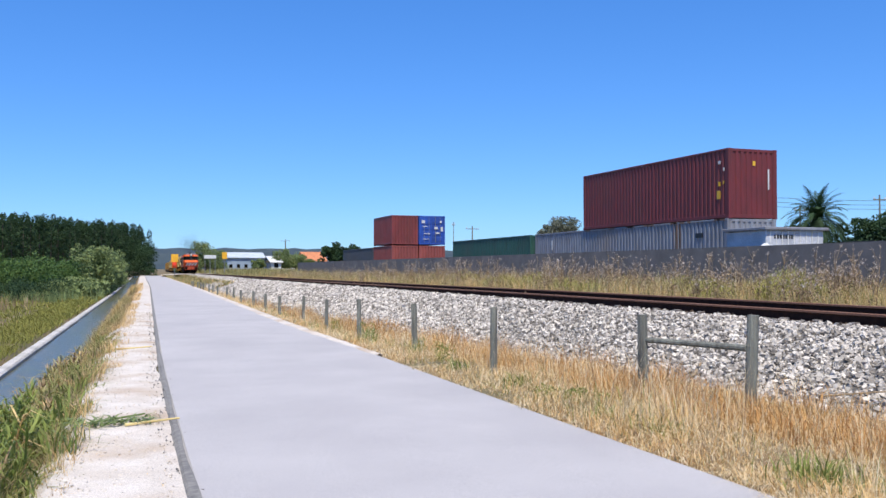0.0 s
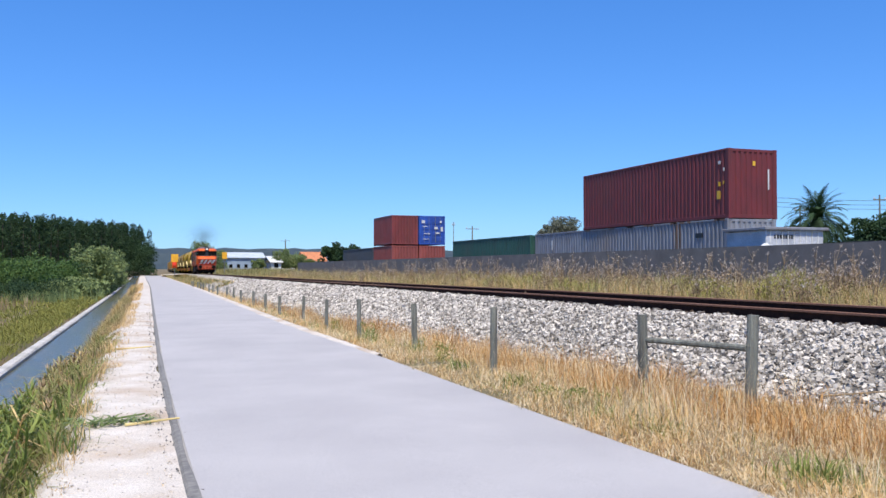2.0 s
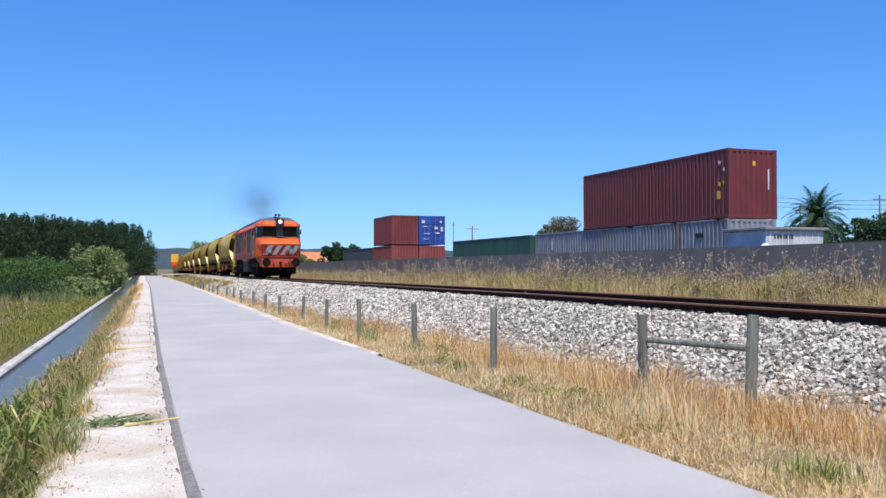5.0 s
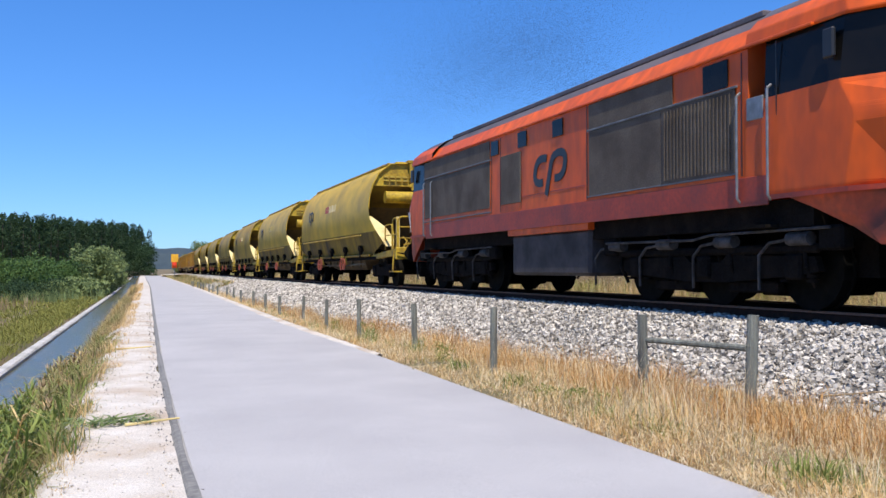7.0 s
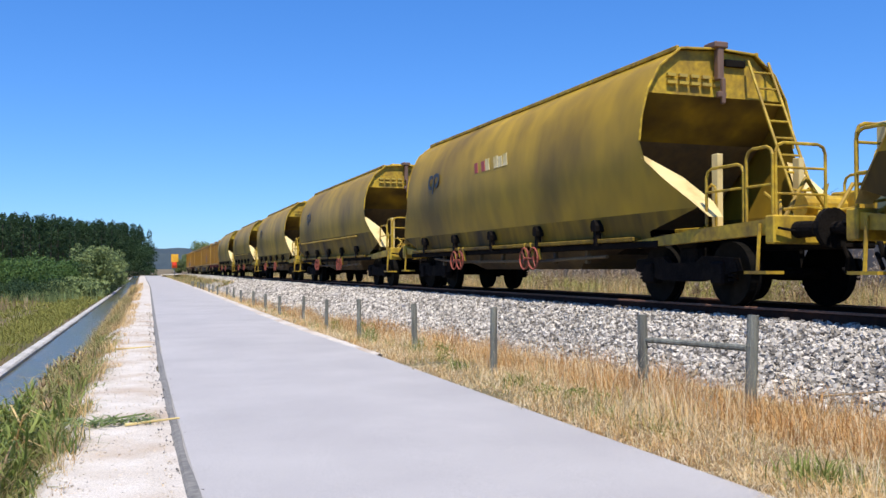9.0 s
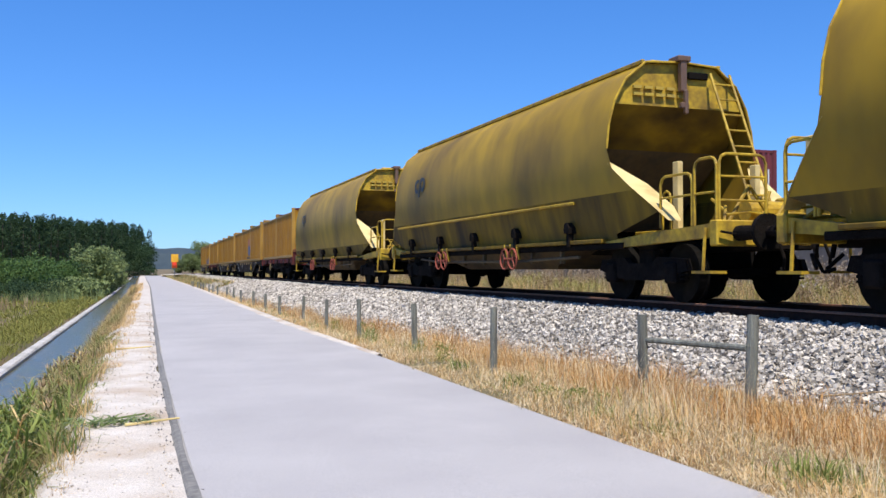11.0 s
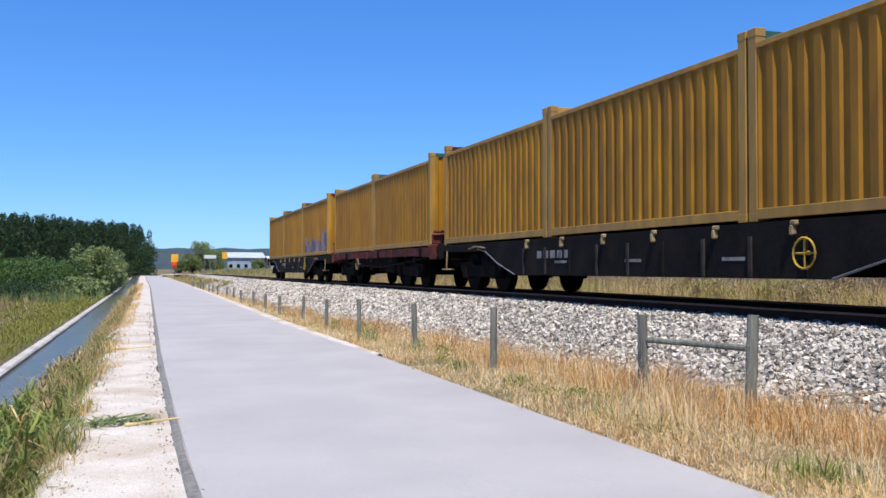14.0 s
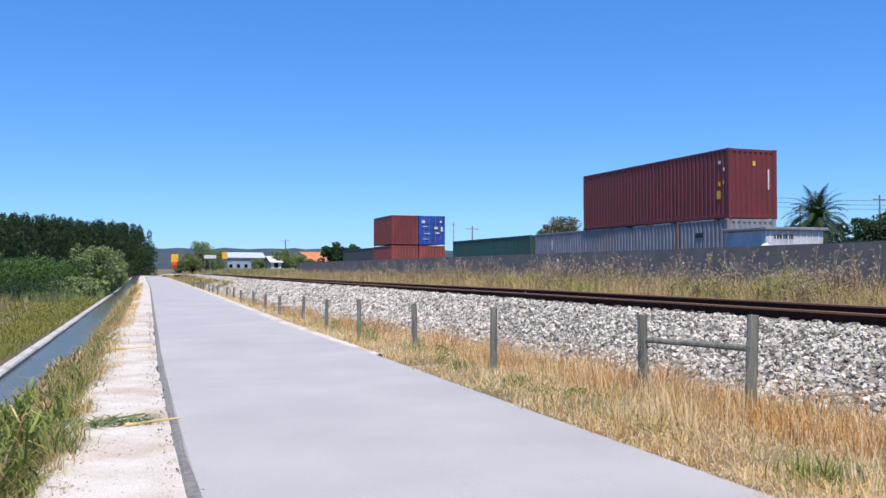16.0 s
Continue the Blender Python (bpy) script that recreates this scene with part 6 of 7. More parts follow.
def leaf_cloud(centres, radii, n, size, flat=0.0):
    """Small random leaf triangles in ellipsoids: centres (k, 3), radii (k, 3), n leaves each."""
    k = len(centres)
    d = RNG.normal(size=(k, n, 3))
    d /= np.linalg.norm(d, axis=2, keepdims=True)
    r = RNG.uniform(0.35, 1.0, (k, n, 1)) ** 0.5
    c = (centres[:, None, :] + d * r * radii[:, None, :]).reshape(-1, 3)
    m = len(c)
    u = RNG.normal(size=(m, 3))
    u /= np.linalg.norm(u, axis=1, keepdims=True)
    w = np.cross(u, RNG.normal(size=(m, 3)))
    w /= np.linalg.norm(w, axis=1, keepdims=True)
    s = (RNG.uniform(0.6, 1.4, m) * size)[:, None]
    v = np.stack([c - u * s, c + w * s * 0.5, c + u * s, c - w * s * 0.5], 1).reshape(-1, 3)
    o = (np.arange(m) * 4)[:, None]
    return v, np.concatenate([o + [0, 1, 2], o + [0, 2, 3]])


def joined(chunks):
    vs, ts, off = [], [], 0
    for v, t in chunks:
        vs.append(v)
        ts.append(t + off)
        off += len(v)
    return np.concatenate(vs), np.concatenate(ts)


def trunks(rows):
    """Tapered six-sided stems: rows of (foot, head, r0, r1)."""
    chunks = []
    for a, b, r0, r1 in rows:
        a, b = np.array(a), np.array(b)
        ang = np.arange(6) * np.pi / 3
        d = (b - a) / np.linalg.norm(b - a)
        s = np.cross(d, [0.3, 0.9, 0.1])
        s /= np.linalg.norm(s)
        q = np.cross(d, s)
        ring = np.cos(ang)[:, None] * s + np.sin(ang)[:, None] * q
        v = np.concatenate([a + ring * r0, b + ring * r1])
        t = np.array([[i, (i + 1) % 6, 6 + (i + 1) % 6] for i in range(6)] + [[i, 6 + (i + 1) % 6, 6 + i] for i in range(6)])
        chunks.append((v, t))
    return joined(chunks)


# tall weeds that hide the water close by
for material, label, count, n, wide, hs in ((M_OLIVE, "tall olive weeds on the ditch bank", 240, 26, 0.008, (0.4, 0.8)), (M_GREEN, "tall green cane shoots on the ditch bank", 170, 14, 0.017, (0.4, 0.85)), (M_STRAW, "tall seeding dry grass on the ditch bank", 150, 16, 0.004, (0.45, 0.85)), (M_BROWNWEED, "tall withered weeds on the ditch bank", 100, 16, 0.004, (0.4, 0.8))):
    bases, hh = [], []
    for k in range(count):
        y = 4.8 + 11 * RNG.uniform() ** 1.3
        x = RNG.uniform(-1.3 if y < 8 else -1.1, -0.72)
        h = RNG.uniform(*hs) * (0.95 if y < 7.5 else 0.6)
        for q in range(n):
            bases.append((x + pdev(y) + RNG.normal() * 0.06, y + RNG.normal() * 0.06, ground_z(x, y) - 0.02))
            hh.append(h * RNG.uniform(0.45, 1.0))
    v, t = blades(np.array(bases), np.array(hh), np.full(len(hh), wide), 0.85, 0.4)
    np_mesh("bank_weeds", v, t, material, label, "weeds")
# leafy cane shoots crowding the near bank
for material, label, count, hs in ((M_GREEN, "bushy green cane shoots on the ditch bank", 360, (0.35, 0.7)), (M_REED, "pale green leafy shoots on the ditch bank", 260, (0.3, 0.62)), (M_OLIVE, "olive leafy weeds on the ditch bank", 240, (0.3, 0.6)), (M_STRAW, "dry leafy weeds on the ditch bank", 30, (0.3, 0.62)), (M_BROWNWEED, "withered leafy weeds on the ditch bank", 110, (0.3, 0.6))):
    bases, hh, ww = [], [], []
    for k in range(count):
        y = 4.9 + (4.2 if material in (M_GREEN, M_REED) else 11.0) * RNG.uniform() ** 1.25
        x = RNG.uniform(-1.62 if y < 7.4 else -1.15, -0.78 - 0.25 * (y < 6.2))
        z = max(ground_z(x, y), -0.5)
        h = RNG.uniform(*hs) * (0.95 if y < 7.8 else 0.55) - z * (0.45 if y < 7.8 else 0.22)
        tx, ty = RNG.normal() * 0.12, RNG.normal() * 0.12
        for q in range(22):
            s = RNG.uniform(0.1, 0.95)
            bases.append((x + pdev(y) + tx * s, y + ty * s, z + h * s * 0.9))
            hh.append(RNG.uniform(0.10, 0.24))
            ww.append(RNG.uniform(0.009, 0.024))
        for q in range(3):
            bases.append((x + pdev(y), y, z - 0.02))
            hh.append(h)
            ww.append(0.008)
    v, t = blades(np.array(bases), np.array(hh), np.array(ww), 1.5, 0.55)
    np_mesh("bank_shoots", v, t, material, label, "weeds")
# lower weeds on the bank
for material, label, count, n, wide, hs in ((M_GREEN, "leafy green reeds on the ditch bank", 150, 16, 0.016, (0.2, 0.5)), (M_OLIVE, "olive tufts of weeds on the ditch bank", 260, 24, 0.009, (0.15, 0.42)), (M_BROWNWEED, "withered brown weeds on the ditch bank", 150, 18, 0.005, (0.2, 0.5)), (M_REED, "pale reed leaves on the ditch bank", 80, 12, 0.014, (0.2, 0.45))):
    bases, hh = [], []
    for k in range(count):
        y = 5.6 + 20 * RNG.uniform() ** 1.7
        x = RNG.uniform(-1.3, -0.36 if 7.0 < y < 20 else -0.6)
        h = RNG.uniform(*hs) * (0.95 if y < 8 else 0.7)
        for q in range(n):
            bases.append((x + pdev(y) + RNG.normal() * 0.05, y + RNG.normal() * 0.05, ground_z(x, y) - 0.02))
            hh.append(h * RNG.uniform(0.5, 1.0))
    v, t = blades(np.array(bases), np.array(hh), np.full(len(hh), wide), 1.1, 0.45)
    np_mesh("bank_weeds", v, t, material, label, "weeds")
bases, hh = [], []
for x, y, h, n in ((4.02, 4.5, 0.26, 110), (4.13, 4.35, 0.2, 60), (4.05, 6.25, 0.20, 70), (4.1, 7.3, 0.14, 40), (4.3, 9.6, 0.18, 50), (4.2, 11.3, 0.22, 60), (4.5, 14.2, 0.26, 60), (4.3, 16.6, 0.26, 60)):
    for q in range(n):
        bases.append((x + dev(y) + RNG.normal() * 0.09, y + RNG.normal() * 0.11, ground_z(x, y) - 0.01))
        hh.append(h * RNG.uniform(0.5, 1.3))
v, t = blades(np.array(bases), np.array(hh), np.full(len(hh), 0.011), 1.1, 0.4)
np_mesh("green_tufts", v, t, M_GREEN, "bright green tufts of grass in the dry verge", "grass")
cents, rads = [], []
for x, y, h in ((4.25, 7.9, 0.18), (4.2, 8.4, 0.16), (4.35, 13.2, 0.3), (4.3, 12.4, 0.3), (4.25, 15.8, 0.3), (4.5, 17.0, 0.35), (4.3, 19.6, 0.25)):
    for j in range(5):
        cents.append((x + dev(y) + RNG.normal() * 0.1, y + RNG.normal() * 0.15, h * 0.5))
        rads.append((0.10, 0.10, h * 0.5))
v, t = leaf_cloud(np.array(cents), np.array(rads), 60, 0.014)
np_mesh("green_weeds", v, t, M_GREEN, "small green weeds at the path edge", "weeds")

# the plantation at the far end of the meadow: rows of slender trees
feet, cents, rads = [], [], []
for row in range(7):
    for k in range(34):
        s = k / 33
        x = -24 + 29.0 * s + row * -1.3 + RNG.uniform(-0.5, 0.5)
        y = 122 + 96 * s + row * 6.0 + RNG.uniform(-1.2, 1.2)
        top = 8.6 + 2.6 * s + RNG.uniform(-0.35, 0.35) + (0.4 if row > 1 else 0) - (1.6 * max(0, s - 0.93) / 0.07)
        feet.append(((x, y, -0.3), (x + RNG.uniform(-0.2, 0.2), y, top * 0.9), 0.13, 0.04))
        for j in range(5):
            z = top * (0.42 + 0.52 * j / 4)
            cents.append((x + RNG.uniform(-0.5, 0.5), y + RNG.uniform(-0.5, 0.5), z))
            rr = 1.25 * (1 - 0.5 * (j / 4) ** 2)
            rads.append((rr, rr, 1.25))
for k in range(150):
    y = RNG.uniform(190, 238)
    x = RNG.uniform(-5, 5.6)
    cents.append((x, y, RNG.uniform(0.3, 8.5 - 0.55 * max(0, x))))
    rads.append((1.3, 1.3, 1.5))
v, t = leaf_cloud(np.array(cents), np.array(rads), 170, 0.16)
np_mesh("plantation_crowns", v, t, M_LEAF, "dense dark green plantation of slender trees", "forest")
v, t = trunks(feet)
np_mesh("plantation_trunks", v, t, M_BARK, "thin dark trunks of the plantation", "forest")

# bushes and reeds in front of the plantation
cents, rads = [], []
for k in range(190):
    y = RNG.uniform(62, 118)
    x = RNG.uniform(-17, -4.4)
    h = RNG.uniform(1.2, 2.6)
    cents.append((x + pdev(y), y, h * 0.5 - 0.2))
    rads.append((RNG.uniform(0.8, 1.6), RNG.uniform(0.8, 1.6), h * 0.62))
v, t = leaf_cloud(np.array(cents), np.array(rads), 480, 0.09)
np_mesh("thicket", v, t, M_LEAF2, "dense green thicket of low bushes beyond the meadow", "bushes")
cents, rads = [], []
for k in range(110):
    y = RNG.uniform(40, 64)
    x = RNG.uniform(-15, -4.2)
    if noise.noise(Vector((x * 0.35, y * 0.18, 7))) < -0.05 or y < 44 - 0.9 * (x + 4.2):
        continue
    cents.append((x + pdev(y), y, 0.15))
    rads.append((RNG.uniform(0.4, 0.9), RNG.uniform(0.4, 0.9), RNG.uniform(0.35, 0.9)))
v, t = leaf_cloud(np.array(cents), np.array(rads), 260, 0.06)
np_mesh("scrub", v, t, M_LEAF, "small dark scrub on the meadow", "bushes")
cents, rads = [], []
for k in range(150):
    y = RNG.uniform(56, 112)
    x = RNG.uniform(-4.6, -2.3) if y > 66 else RNG.uniform(-5.5, -2.6)
    if noise.noise(Vector((x * 0.4, y * 0.2, 4))) < -0.25:
        continue
    h = RNG.uniform(1.0, 3.2) if y > 66 else RNG.uniform(0.5, 1.2)
    for j in range(3):
        cents.append((x + pdev(y) + RNG.uniform(-0.3, 0.3), y + RNG.uniform(-0.3, 0.3), -0.3 + h * (0.2 + 0.33 * j)))
        rads.append((0.55, 0.55, h * 0.22))
v, t = leaf_cloud(np.array(cents), np.array(rads), 220, 0.10)
np_mesh("cane_reeds", v, t, M_REED, "tall pale green cane reeds beside the ditch", "reeds")
n = 5000
y, x = RNG.uniform(48, 66, n), RNG.uniform(-6.5, -2.3, n)
keep = V_NOISE(x, y, 0.4) > 0.02
x, y = x[keep], y[keep]
v, t = blades(np.stack([x + V_PDEV(y), y, np.full(len(x), -0.35)], 1), RNG.uniform(0.3, 0.9, len(x)), RNG.uniform(0.012, 0.024, len(x)), 0.6, 0.5)
np_mesh("cane_reeds", v, t, M_REED, "young pale cane reeds on the meadow edge", "reeds")
n = 900
y, x = RNG.uniform(30, 52, n), RNG.uniform(-9, -4.4, n)
keep = V_NOISE(x, y, 0.45) > 0.18
x, y = x[keep], y[keep]
v, t = blades(np.stack([x + V_PDEV(y), y, V_GROUND(x, y)], 1), RNG.uniform(0.25, 0.7, len(x)), RNG.uniform(0.015, 0.03, len(x)), 0.4, 0.3)
np_mesh("dead_stalks", v, t, M_BROWNWEED, "grey-brown dead stalks on the meadow", "weeds")

# tall brown thistles with pale heads by the wall
stems, heads_c, heads_r, leaf_c, leaf_r = [], [], [], [], []
for k in range(620):
    y = 11 + 48 * RNG.uniform() ** 1.4
    x = RNG.uniform(12.2, 19.0)
    if noise.noise(Vector((x * 0.6, y * 0.5, 9))) < -0.04:
        continue
    h = RNG.uniform(0.45, 1.25)
    z = ground_z(x, y)
    tip = (x + RNG.uniform(-0.12, 0.12), y + RNG.uniform(-0.12, 0.12), z + h)
    stems.append(((x, y, z - 0.05), tip, 0.009, 0.004))
    for j in range(RNG.integers(5, 10)):
        s = RNG.uniform(0.35, 0.9)
        p = np.array((x, y, z)) + (np.array(tip) - np.array((x, y, z))) * s
        q = p + np.array((RNG.uniform(-0.22, 0.22), RNG.uniform(-0.22, 0.22), RNG.uniform(0.12, 0.32)))
        stems.append((p, q, 0.005, 0.003))
        heads_c.append(q)
        heads_r.append((0.03, 0.03, 0.025))
    heads_c.append(tip)
    heads_r.append((0.045, 0.045, 0.035))
    for j in range(4):
        leaf_c.append((x, y, z + h * RNG.uniform(0.1, 0.6)))
        leaf_r.append((0.12, 0.12, 0.12))
v, t = trunks(stems)
np_mesh("thistle_stems", v, t, M_BROWNWEED, "tall dry brown thistle stems by the wall", "weeds")
v, t = leaf_cloud(np.array(heads_c), np.array(heads_r), 8, 0.016)
np_mesh("thistle_heads", v, t, M_SEED, "pale dry thistle seed heads", "weeds")
v, t = leaf_cloud(np.array(leaf_c), np.array(leaf_r), 16, 0.028)
np_mesh("thistle_leaves", v, t, M_BROWNWEED, "withered brown thistle leaves", "weeds")
bases, hh = [], []
for x, y, r, h, n in ((14.6, 17.0, 0.8, 0.95, 2200), (15.4, 18.2, 0.7, 0.85, 1800), (14.0, 19.2, 0.6, 0.7, 1200), (15.0, 31.5, 0.9, 0.8, 1500), (14.5, 34.0, 0.9, 0.75, 1500), (16.0, 42.0, 1.2, 0.8, 1500), (13.5, 24.5, 0.5, 0.55, 900), (15.8, 23.0, 0.7, 0.7, 1200), (14.2, 27.5, 0.8, 0.6, 1100)):
    for q in range(n):
        a, m = RNG.uniform(0, 6.283), RNG.uniform() ** 0.6
        px, py = x + r * m * math.cos(a), y + r * m * math.sin(a)
        bases.append((px, py, ground_z(px, py) + h * 0.55 * RNG.uniform() * (1 - m * m)))
        hh.append(h * RNG.uniform(0.25, 0.6))
v, t = blades(np.array(bases), np.array(hh), np.full(len(hh), 0.007), 0.9, 0.35)
np_mesh("broom_bushes", v, t, M_BROOM, "bright olive green broom bushes by the track", "bushes")


# ---- single trees ----
def tree(label, x, y, z0, crown_z, r, h, leaves=M_LEAF2, clumps=26, n=90, size=0.2, group="yard trees"):
    e = empty("tree", label, "tree", group)
    rows = [((x, y, z0), (x, y, crown_z - h * 0.3), 0.035 * h + 0.08, 0.06)]
    cents, rads = [], []
    for k in range(clumps):
        a, el = RNG.uniform(0, 6.28), RNG.uniform(-0.8, 1.0)
        rr = RNG.uniform(0.35, 0.95)
        c = (x + r * rr * math.cos(a), y + r * rr * math.sin(a), crown_z + h * 0.5 * el * (1.1 - 0.3 * rr))
        cents.append(c)
        s = RNG.uniform(0.22, 0.42)
        rads.append((r * s, r * s, h * 0.5 * s))
        if k % 3 == 0:
            rows.append(((x, y, crown_z - h * 0.45), c, 0.06, 0.02))
    v, t = trunks(rows)
    o = np_mesh("trunk", v, t, M_BARK, "brown trunk with limbs", "", kind="")
    o.parent = e
    v, t = leaf_cloud(np.array(cents), np.array(rads), n, size)
    o = np_mesh("crown", v, t, leaves, "uneven leafy crown", "", kind="")
    o.parent = e
    return e


M_GREYLEAF = mat("dusty_grey_leaf", (0.08, 0.10, 0.07), (0.12, 0.13, 0.09), 0.4, 0.7, isle=(0.16, 0.17, 0.12), translucent=0.15)
tree("dusty grey-green tree behind the containers", 56.3, 110, 0.6, 6.7, 2.0, 3.4, M_GREYLEAF, 60, 150, 0.11)
tree("small dusty tree behind the containers", 54.4, 110, 0.6, 6.0, 1.5, 2.6, M_GREYLEAF, 34, 130, 0.11)
for x, y, cz, r, h in ((68.4, 70, 4.6, 2.8, 3.0), (72.5, 71, 5.2, 3.0, 3.6), (76.0, 70, 5.4, 2.6, 3.8), (64.0, 73, 4.2, 2.4, 2.6), (60.5, 76, 4.3, 2.0, 2.4), (49.5, 62, 4.0, 1.7, 2.2)):
    tree("dark green bushy tree behind the yard", x, y, 0.6, cz, r, h, M_LEAF, 26, 110, 0.16)
for x, y, cz, r, h in ((34.5, 158, 3.8, 1.9, 2.8), (36.6, 159, 4.3, 2.0, 3.0), (39.0, 160, 4.2, 1.8, 2.8)):
    tree("dark green tree beyond the container stack", x, y, 0.6, cz, r, h, M_LEAF, 26, 90, 0.22)
for x, y, cz, r, h in ((18.6, 226, 4.0, 3.2, 7.0), (15.6, 228, 2.6, 2.6, 4.4), (21.4, 232, 3.4, 2.6, 5.0), (13.4, 240, 2.2, 2.0, 3.6), (36.3, 222, 3.6, 2.0, 4.6), (40.5, 226, 3.0, 2.6, 3.6), (44.5, 230, 2.6, 2.0, 2.6), (31.0, 224, 2.4, 1.6, 2.4), (53.0, 300, 4.0, 3.0, 4.0), (60.0, 320, 4.5, 4.0, 5.0), (70.0, 330, 4.5, 4.0, 5.0)):
    tree("green tree by the level crossing", x, y, 0.4, cz, r, h, M_LEAF2 if y < 200 else M_REED, 46, 120, 0.17, "crossing trees")


def palm(x, y, z0, crown, reach):
    e = empty("palm_tree", "stout palm tree with a full green crown of fronds", "tree")
    bm = bmesh.new()
    rings = []
    for k in range(14):
        z = z0 + (crown - z0) * k / 13
        r = 0.42 * (1 + 0.10 * (k % 2)) * (1.15 if k > 10 else 1.0)
        rings.append([(x + r * math.cos(6.283 * i / 12), y + r * math.sin(6.283 * i / 12), z) for i in range(12)])
    bm.free()
    part("trunk", loft(rings, closed=True, cap=True), M_BARK, e, "rough ringed brown trunk")
    for k in range(84):
        a = k * 2.39996
        el = radians(84 - 118 * (k / 84))
        L = reach * RNG.uniform(0.8, 1.1)
        verts, faces = [], []
        p = Vector((x, y, crown))
        d = Vector((math.cos(a) * math.cos(el), math.sin(a) * math.cos(el), math.sin(el)))
        segs = 22
        for j in range(segs):
            q = p + d * (L / segs)
            d = (d + Vector((0, 0, -0.055 * (1 + j * 0.06)))).normalized()
            s = d.cross(Vector((0, 0, 1))).normalized()
            w = reach * 0.15 * math.sin(math.pi * min(1, (j + 1.2) / (segs + 0.6))) ** 0.7
            for sg in (-1, 1):
                i0 = len(verts)
                tip = p + s * sg * w + d * w * 0.7 + Vector((0, 0, -0.18 * w))
                verts += [p, p + d * (L / segs) * 0.85, tip]
                faces.append((i0, i0 + 1, i0 + 2))
            i0 = len(verts)
            verts += [p + s * 0.03, p - s * 0.03, q - s * 0.02, q + s * 0.02]
            faces.append((i0, i0 + 1, i0 + 2, i0 + 3))
            p = q
        f = sheet_from("frond", verts, faces, M_LEAF)
        f.parent = e
    return e


palm(54.2, 60, 0.6, 5.35, 3.4)


# ---- ballast stones ----
CUBE = np.array([(-1, -1, -1), (1, -1, -1), (1, 1, -1), (-1, 1, -1), (-1, -1, 1), (1, -1, 1), (1, 1, 1), (-1, 1, 1)], float)
CUBE_T = np.array([(0, 2, 1), (0, 3, 2), (4, 5, 6), (4, 6, 7), (0, 1, 5), (0, 5, 4), (1, 2, 6), (1, 6, 5), (2, 3, 7), (2, 7, 6), (3, 0, 4), (3, 4, 7)])


def stones(name, label, material, x, y, z, smin, smax):
    n = len(x)
    s = RNG.uniform(smin, smax, (n, 1, 1)) * 0.5 * np.clip(np.hypot(x, y) / 16, 1, 2)[:, None, None]
    c = CUBE[None] * s * RNG.uniform(0.6, 1.15, (n, 1, 3)) + RNG.normal(size=(n, 8, 3)) * s * 0.28
    q = RNG.normal(size=(n, 4))
    q /= np.linalg.norm(q, axis=1, keepdims=True)
    w, a, b, d = q.T
    R = np.stack([1 - 2 * (b * b + d * d), 2 * (a * b - d * w), 2 * (a * d + b * w), 2 * (a * b + d * w), 1 - 2 * (a * a + d * d), 2 * (b * d - a * w), 2 * (a * d - b * w), 2 * (b * d + a * w), 1 - 2 * (a * a + b * b)], 1).reshape(n, 3, 3)
    v = np.einsum("nij,nkj->nki", R, c) + np.stack([x, y, z], 1)[:, None, :]
    t = (CUBE_T[None] + (np.arange(n) * 8)[:, None, None]).reshape(-1, 3)
    o = np_mesh(name, v.reshape(-1, 3), t, material, label, "ballast")
    o.data.shade_flat()
    return o


def on_bed(x):
    return np.interp(x, [p[0] for p in BAL], [p[1] for p in BAL])


n = 100000
y = 1.5 + 78 * RNG.uniform(0, 1, n) ** 1.9
x = RNG.uniform(5.75, 8.12, n)
stones("ballast_stones", "loose pale grey crushed ballast stones", M_STONE, x + v_bend(x, y), y, on_bed(x) - V_SAG(y) + RNG.uniform(-0.026, 0.032, n), 0.018, 0.052)
n = 16000
y = RNG.uniform(74, 190, n)
x = RNG.uniform(7.1, 8.12, n)
stones("ballast_stones", "pale ballast stones far along the track", M_STONE, x + v_bend(x, y), y, on_bed(x) - V_SAG(y) + RNG.uniform(-0.01, 0.02, n), 0.045, 0.075)
n = 9000
y = 3.0 + 50 * RNG.uniform(0, 1, n) ** 1.6
x = RNG.uniform(8.05, 10.6, n)
stones("ballast_stones", "rust-stained dark ballast stones between the rails", M_STONE_RUST, x + v_bend(x, y), y, on_bed(x) - V_SAG(y) + RNG.uniform(-0.01, 0.02, n), 0.035, 0.07)
n = 260
y = 3.6 + 20 * RNG.uniform(0, 1, n) ** 1.5
x = RNG.normal(0.33, 0.06, n)
stones("grit", "dark loose grit along the path edge", M_GRIT, x + V_PDEV(y), y, np.full(n, 0.02), 0.005, 0.013)
n = 2200
y = 3.6 + 26 * RNG.uniform(0, 1, n) ** 1.5
x = RNG.uniform(-0.4, 0.3, n)
stones("pebbles", "pale pebbles on the sandy shoulder", M_SAND, x + V_PDEV(y), y, np.full(n, 0.012), 0.006, 0.018)

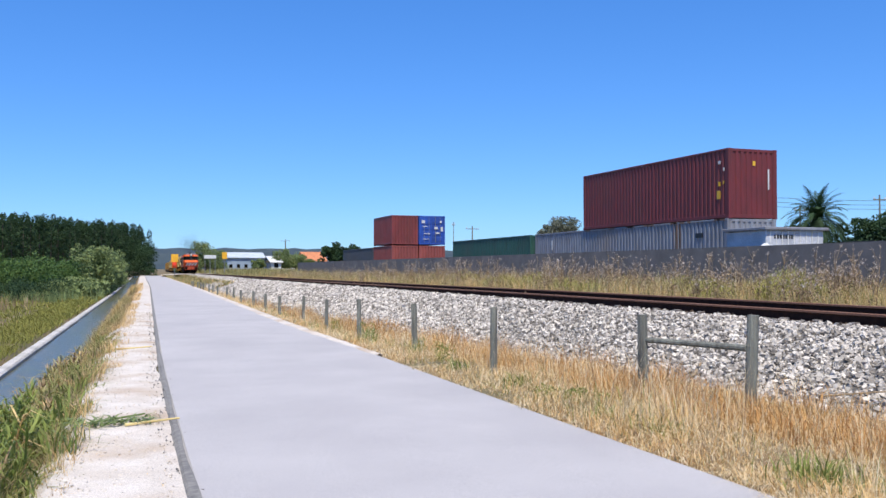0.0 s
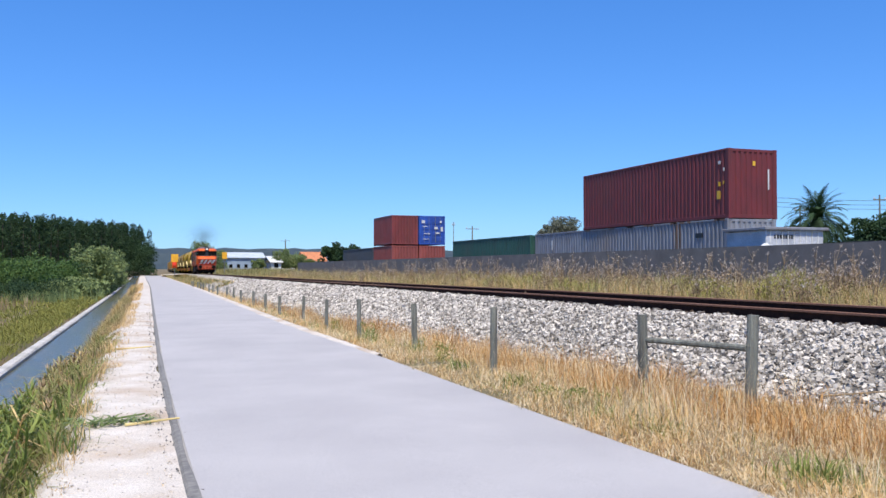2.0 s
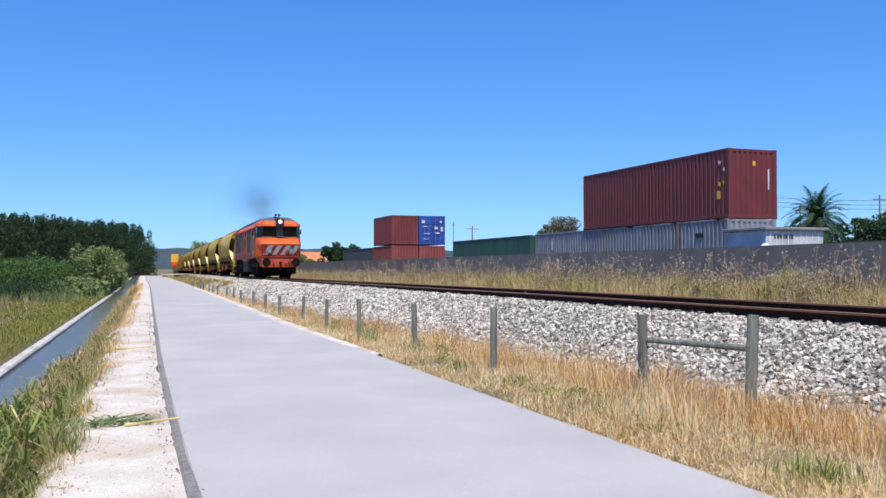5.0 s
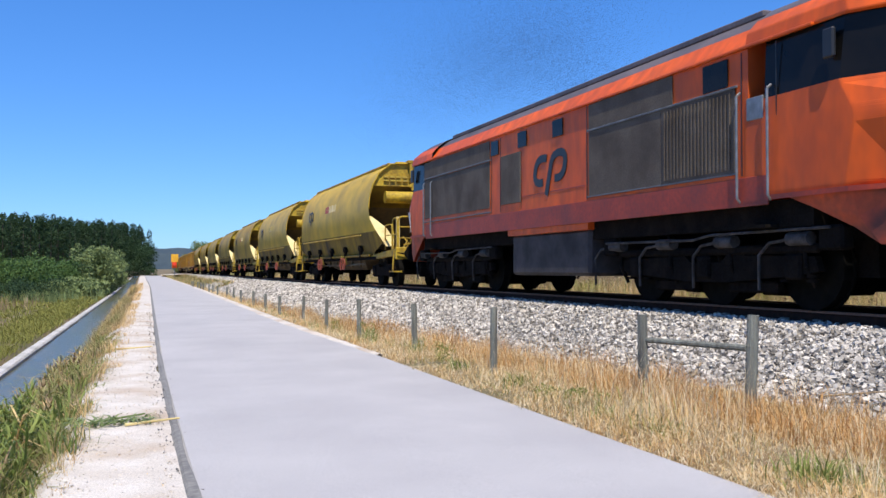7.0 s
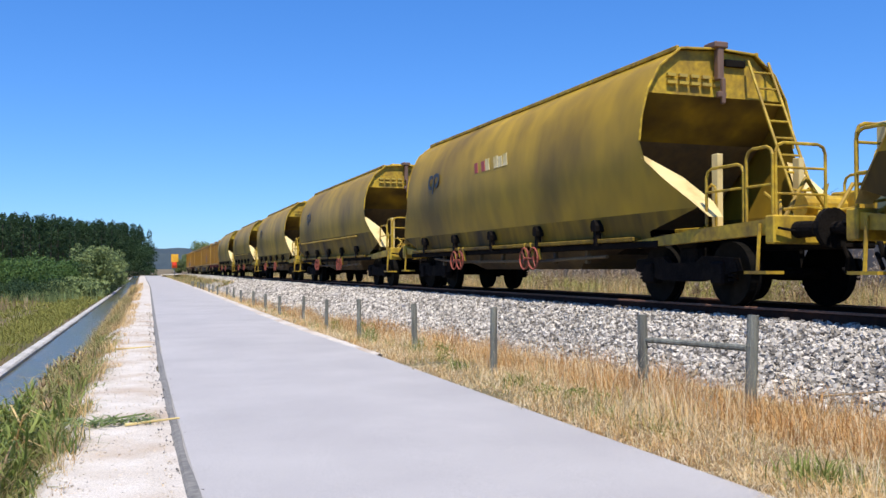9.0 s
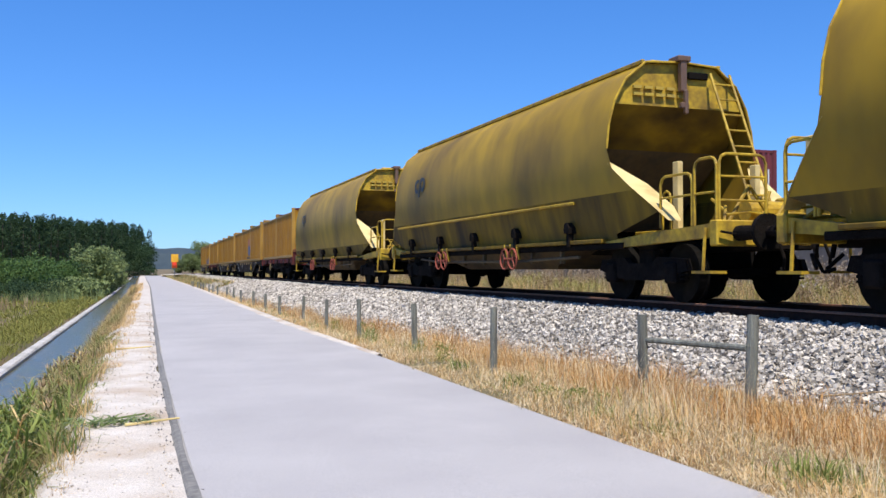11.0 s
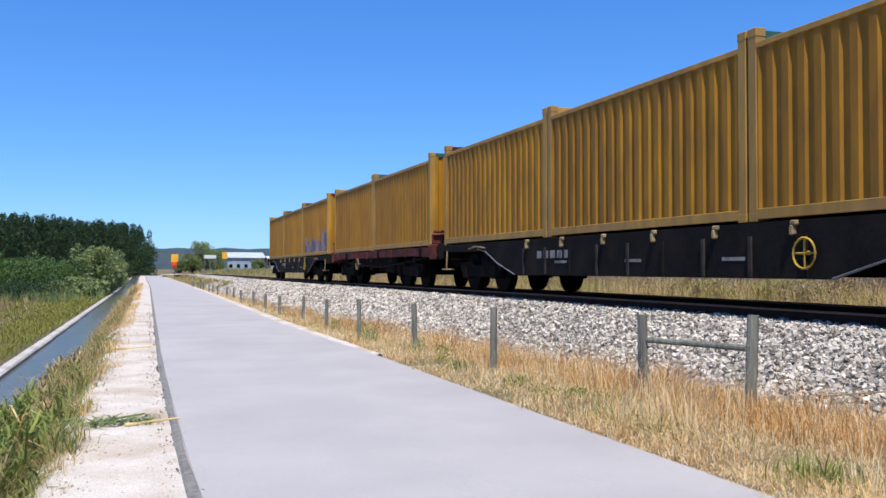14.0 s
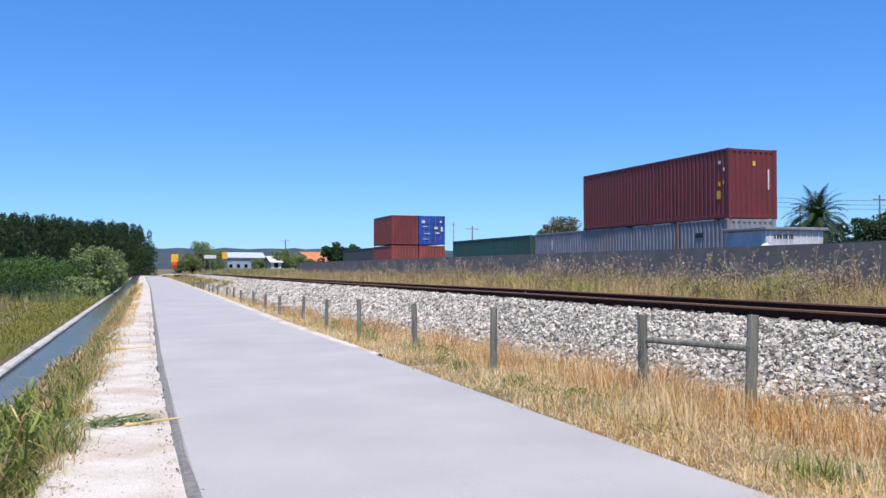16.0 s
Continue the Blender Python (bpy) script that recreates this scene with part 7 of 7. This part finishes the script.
# cut branch and cane leaves lying on the shoulder
for k, (x0, y0, x1, y1, r) in enumerate(((-0.35, 8.3, 0.12, 8.55, 0.012), (-0.25, 8.15, 0.05, 8.3, 0.01), (-0.05, 8.1, 0.40, 8.2, 0.013), (-0.32, 15.7, 0.38, 15.9, 0.016))):
    bm = bmesh.new()
    rod(bm, (x0 + 0.06, y0, 0.03), (x1 + 0.06, y1, 0.05), r, r * 0.6, seg=6)
    tagged(ob_from("cut_cane", bm, M_REED if k < 2 else M_CREAM), "cut pale cane lying on the sandy shoulder", "cane", "cut canes")
n = 160
x, y = RNG.uniform(-0.5, 0.2, n), RNG.normal(8.3, 0.12, n)
base = np.stack([x + 0.03, y, np.full(n, 0.025)], 1)
v, t = blades(base, RNG.uniform(0.03, 0.06, n), np.full(n, 0.022), 5.0, 0.12)
np_mesh("cut_leaves", v, t, M_REED, "cut grey-green cane leaves lying on the shoulder", "leaves")
# sticks and wire in the verge
for a, b, r in (((5.15, 7.35, 0.32), (5.42, 7.6, 0.42), 0.016), ((5.95, 6.55, 0.2), (6.55, 6.15, 0.28), 0.010), ((6.2, 5.3, 0.12), (6.6, 5.6, 0.33), 0.008), ((6.15, 5.75, 0.15), (6.5, 5.9, 0.36), 0.008)):
    tagged(ob_from("dead_stick", rod(bmesh.new(), a, b, r, r * 0.6, seg=6), M_BROWNWEED), "grey dead stick caught in the dry grass", "stick", "dead sticks")

# ---- exhaust smoke: rigid wisps that travel with the locomotive ----
smoke = empty("exhaust_smoke", "thin dark diesel smoke above the locomotive", "smoke")
for k, (back, rise, wide, long, tall, n) in enumerate(((0.6, 0.5, 0.25, 0.7, 0.35, 9000), (2.2, 1.5, 0.5, 1.0, 0.55, 24000), (4.2, 2.1, 0.75, 1.5, 0.7, 42000), (6.6, 2.4, 0.95, 1.9, 0.85, 46000), (9.4, 2.6, 1.15, 2.2, 0.95, 40000), (12.6, 2.5, 1.3, 2.6, 1.0, 24000), (16.0, 2.4, 1.4, 3.0, 1.0, 12000))):
    n = int(n * 2.4)
    c = np.array((0.12 * k, back, rise)) + RNG.normal(size=(n, 3)) * (wide * 1.25, long * 1.5, tall * 1.15)
    u, w = RNG.normal(size=(n, 3)) * 0.0036, RNG.normal(size=(n, 3)) * 0.0036
    v = np.stack([c + u, c - u + w, c - w], 1).reshape(-1, 3)
    o = np_mesh("wisp", v, np.arange(3 * n).reshape(-1, 3), M_SMOKE, "", "", kind="")
    o.parent = smoke
MOVERS.append((smoke, 9.4, 4.0))


# ---- what moves ----
def motions():
    times = [k * 0.5 for k in range(33)]
    for thing, back, z in MOVERS:
        walk(thing, [(t, train_pose(back, t, z)) for t in times])


motions()
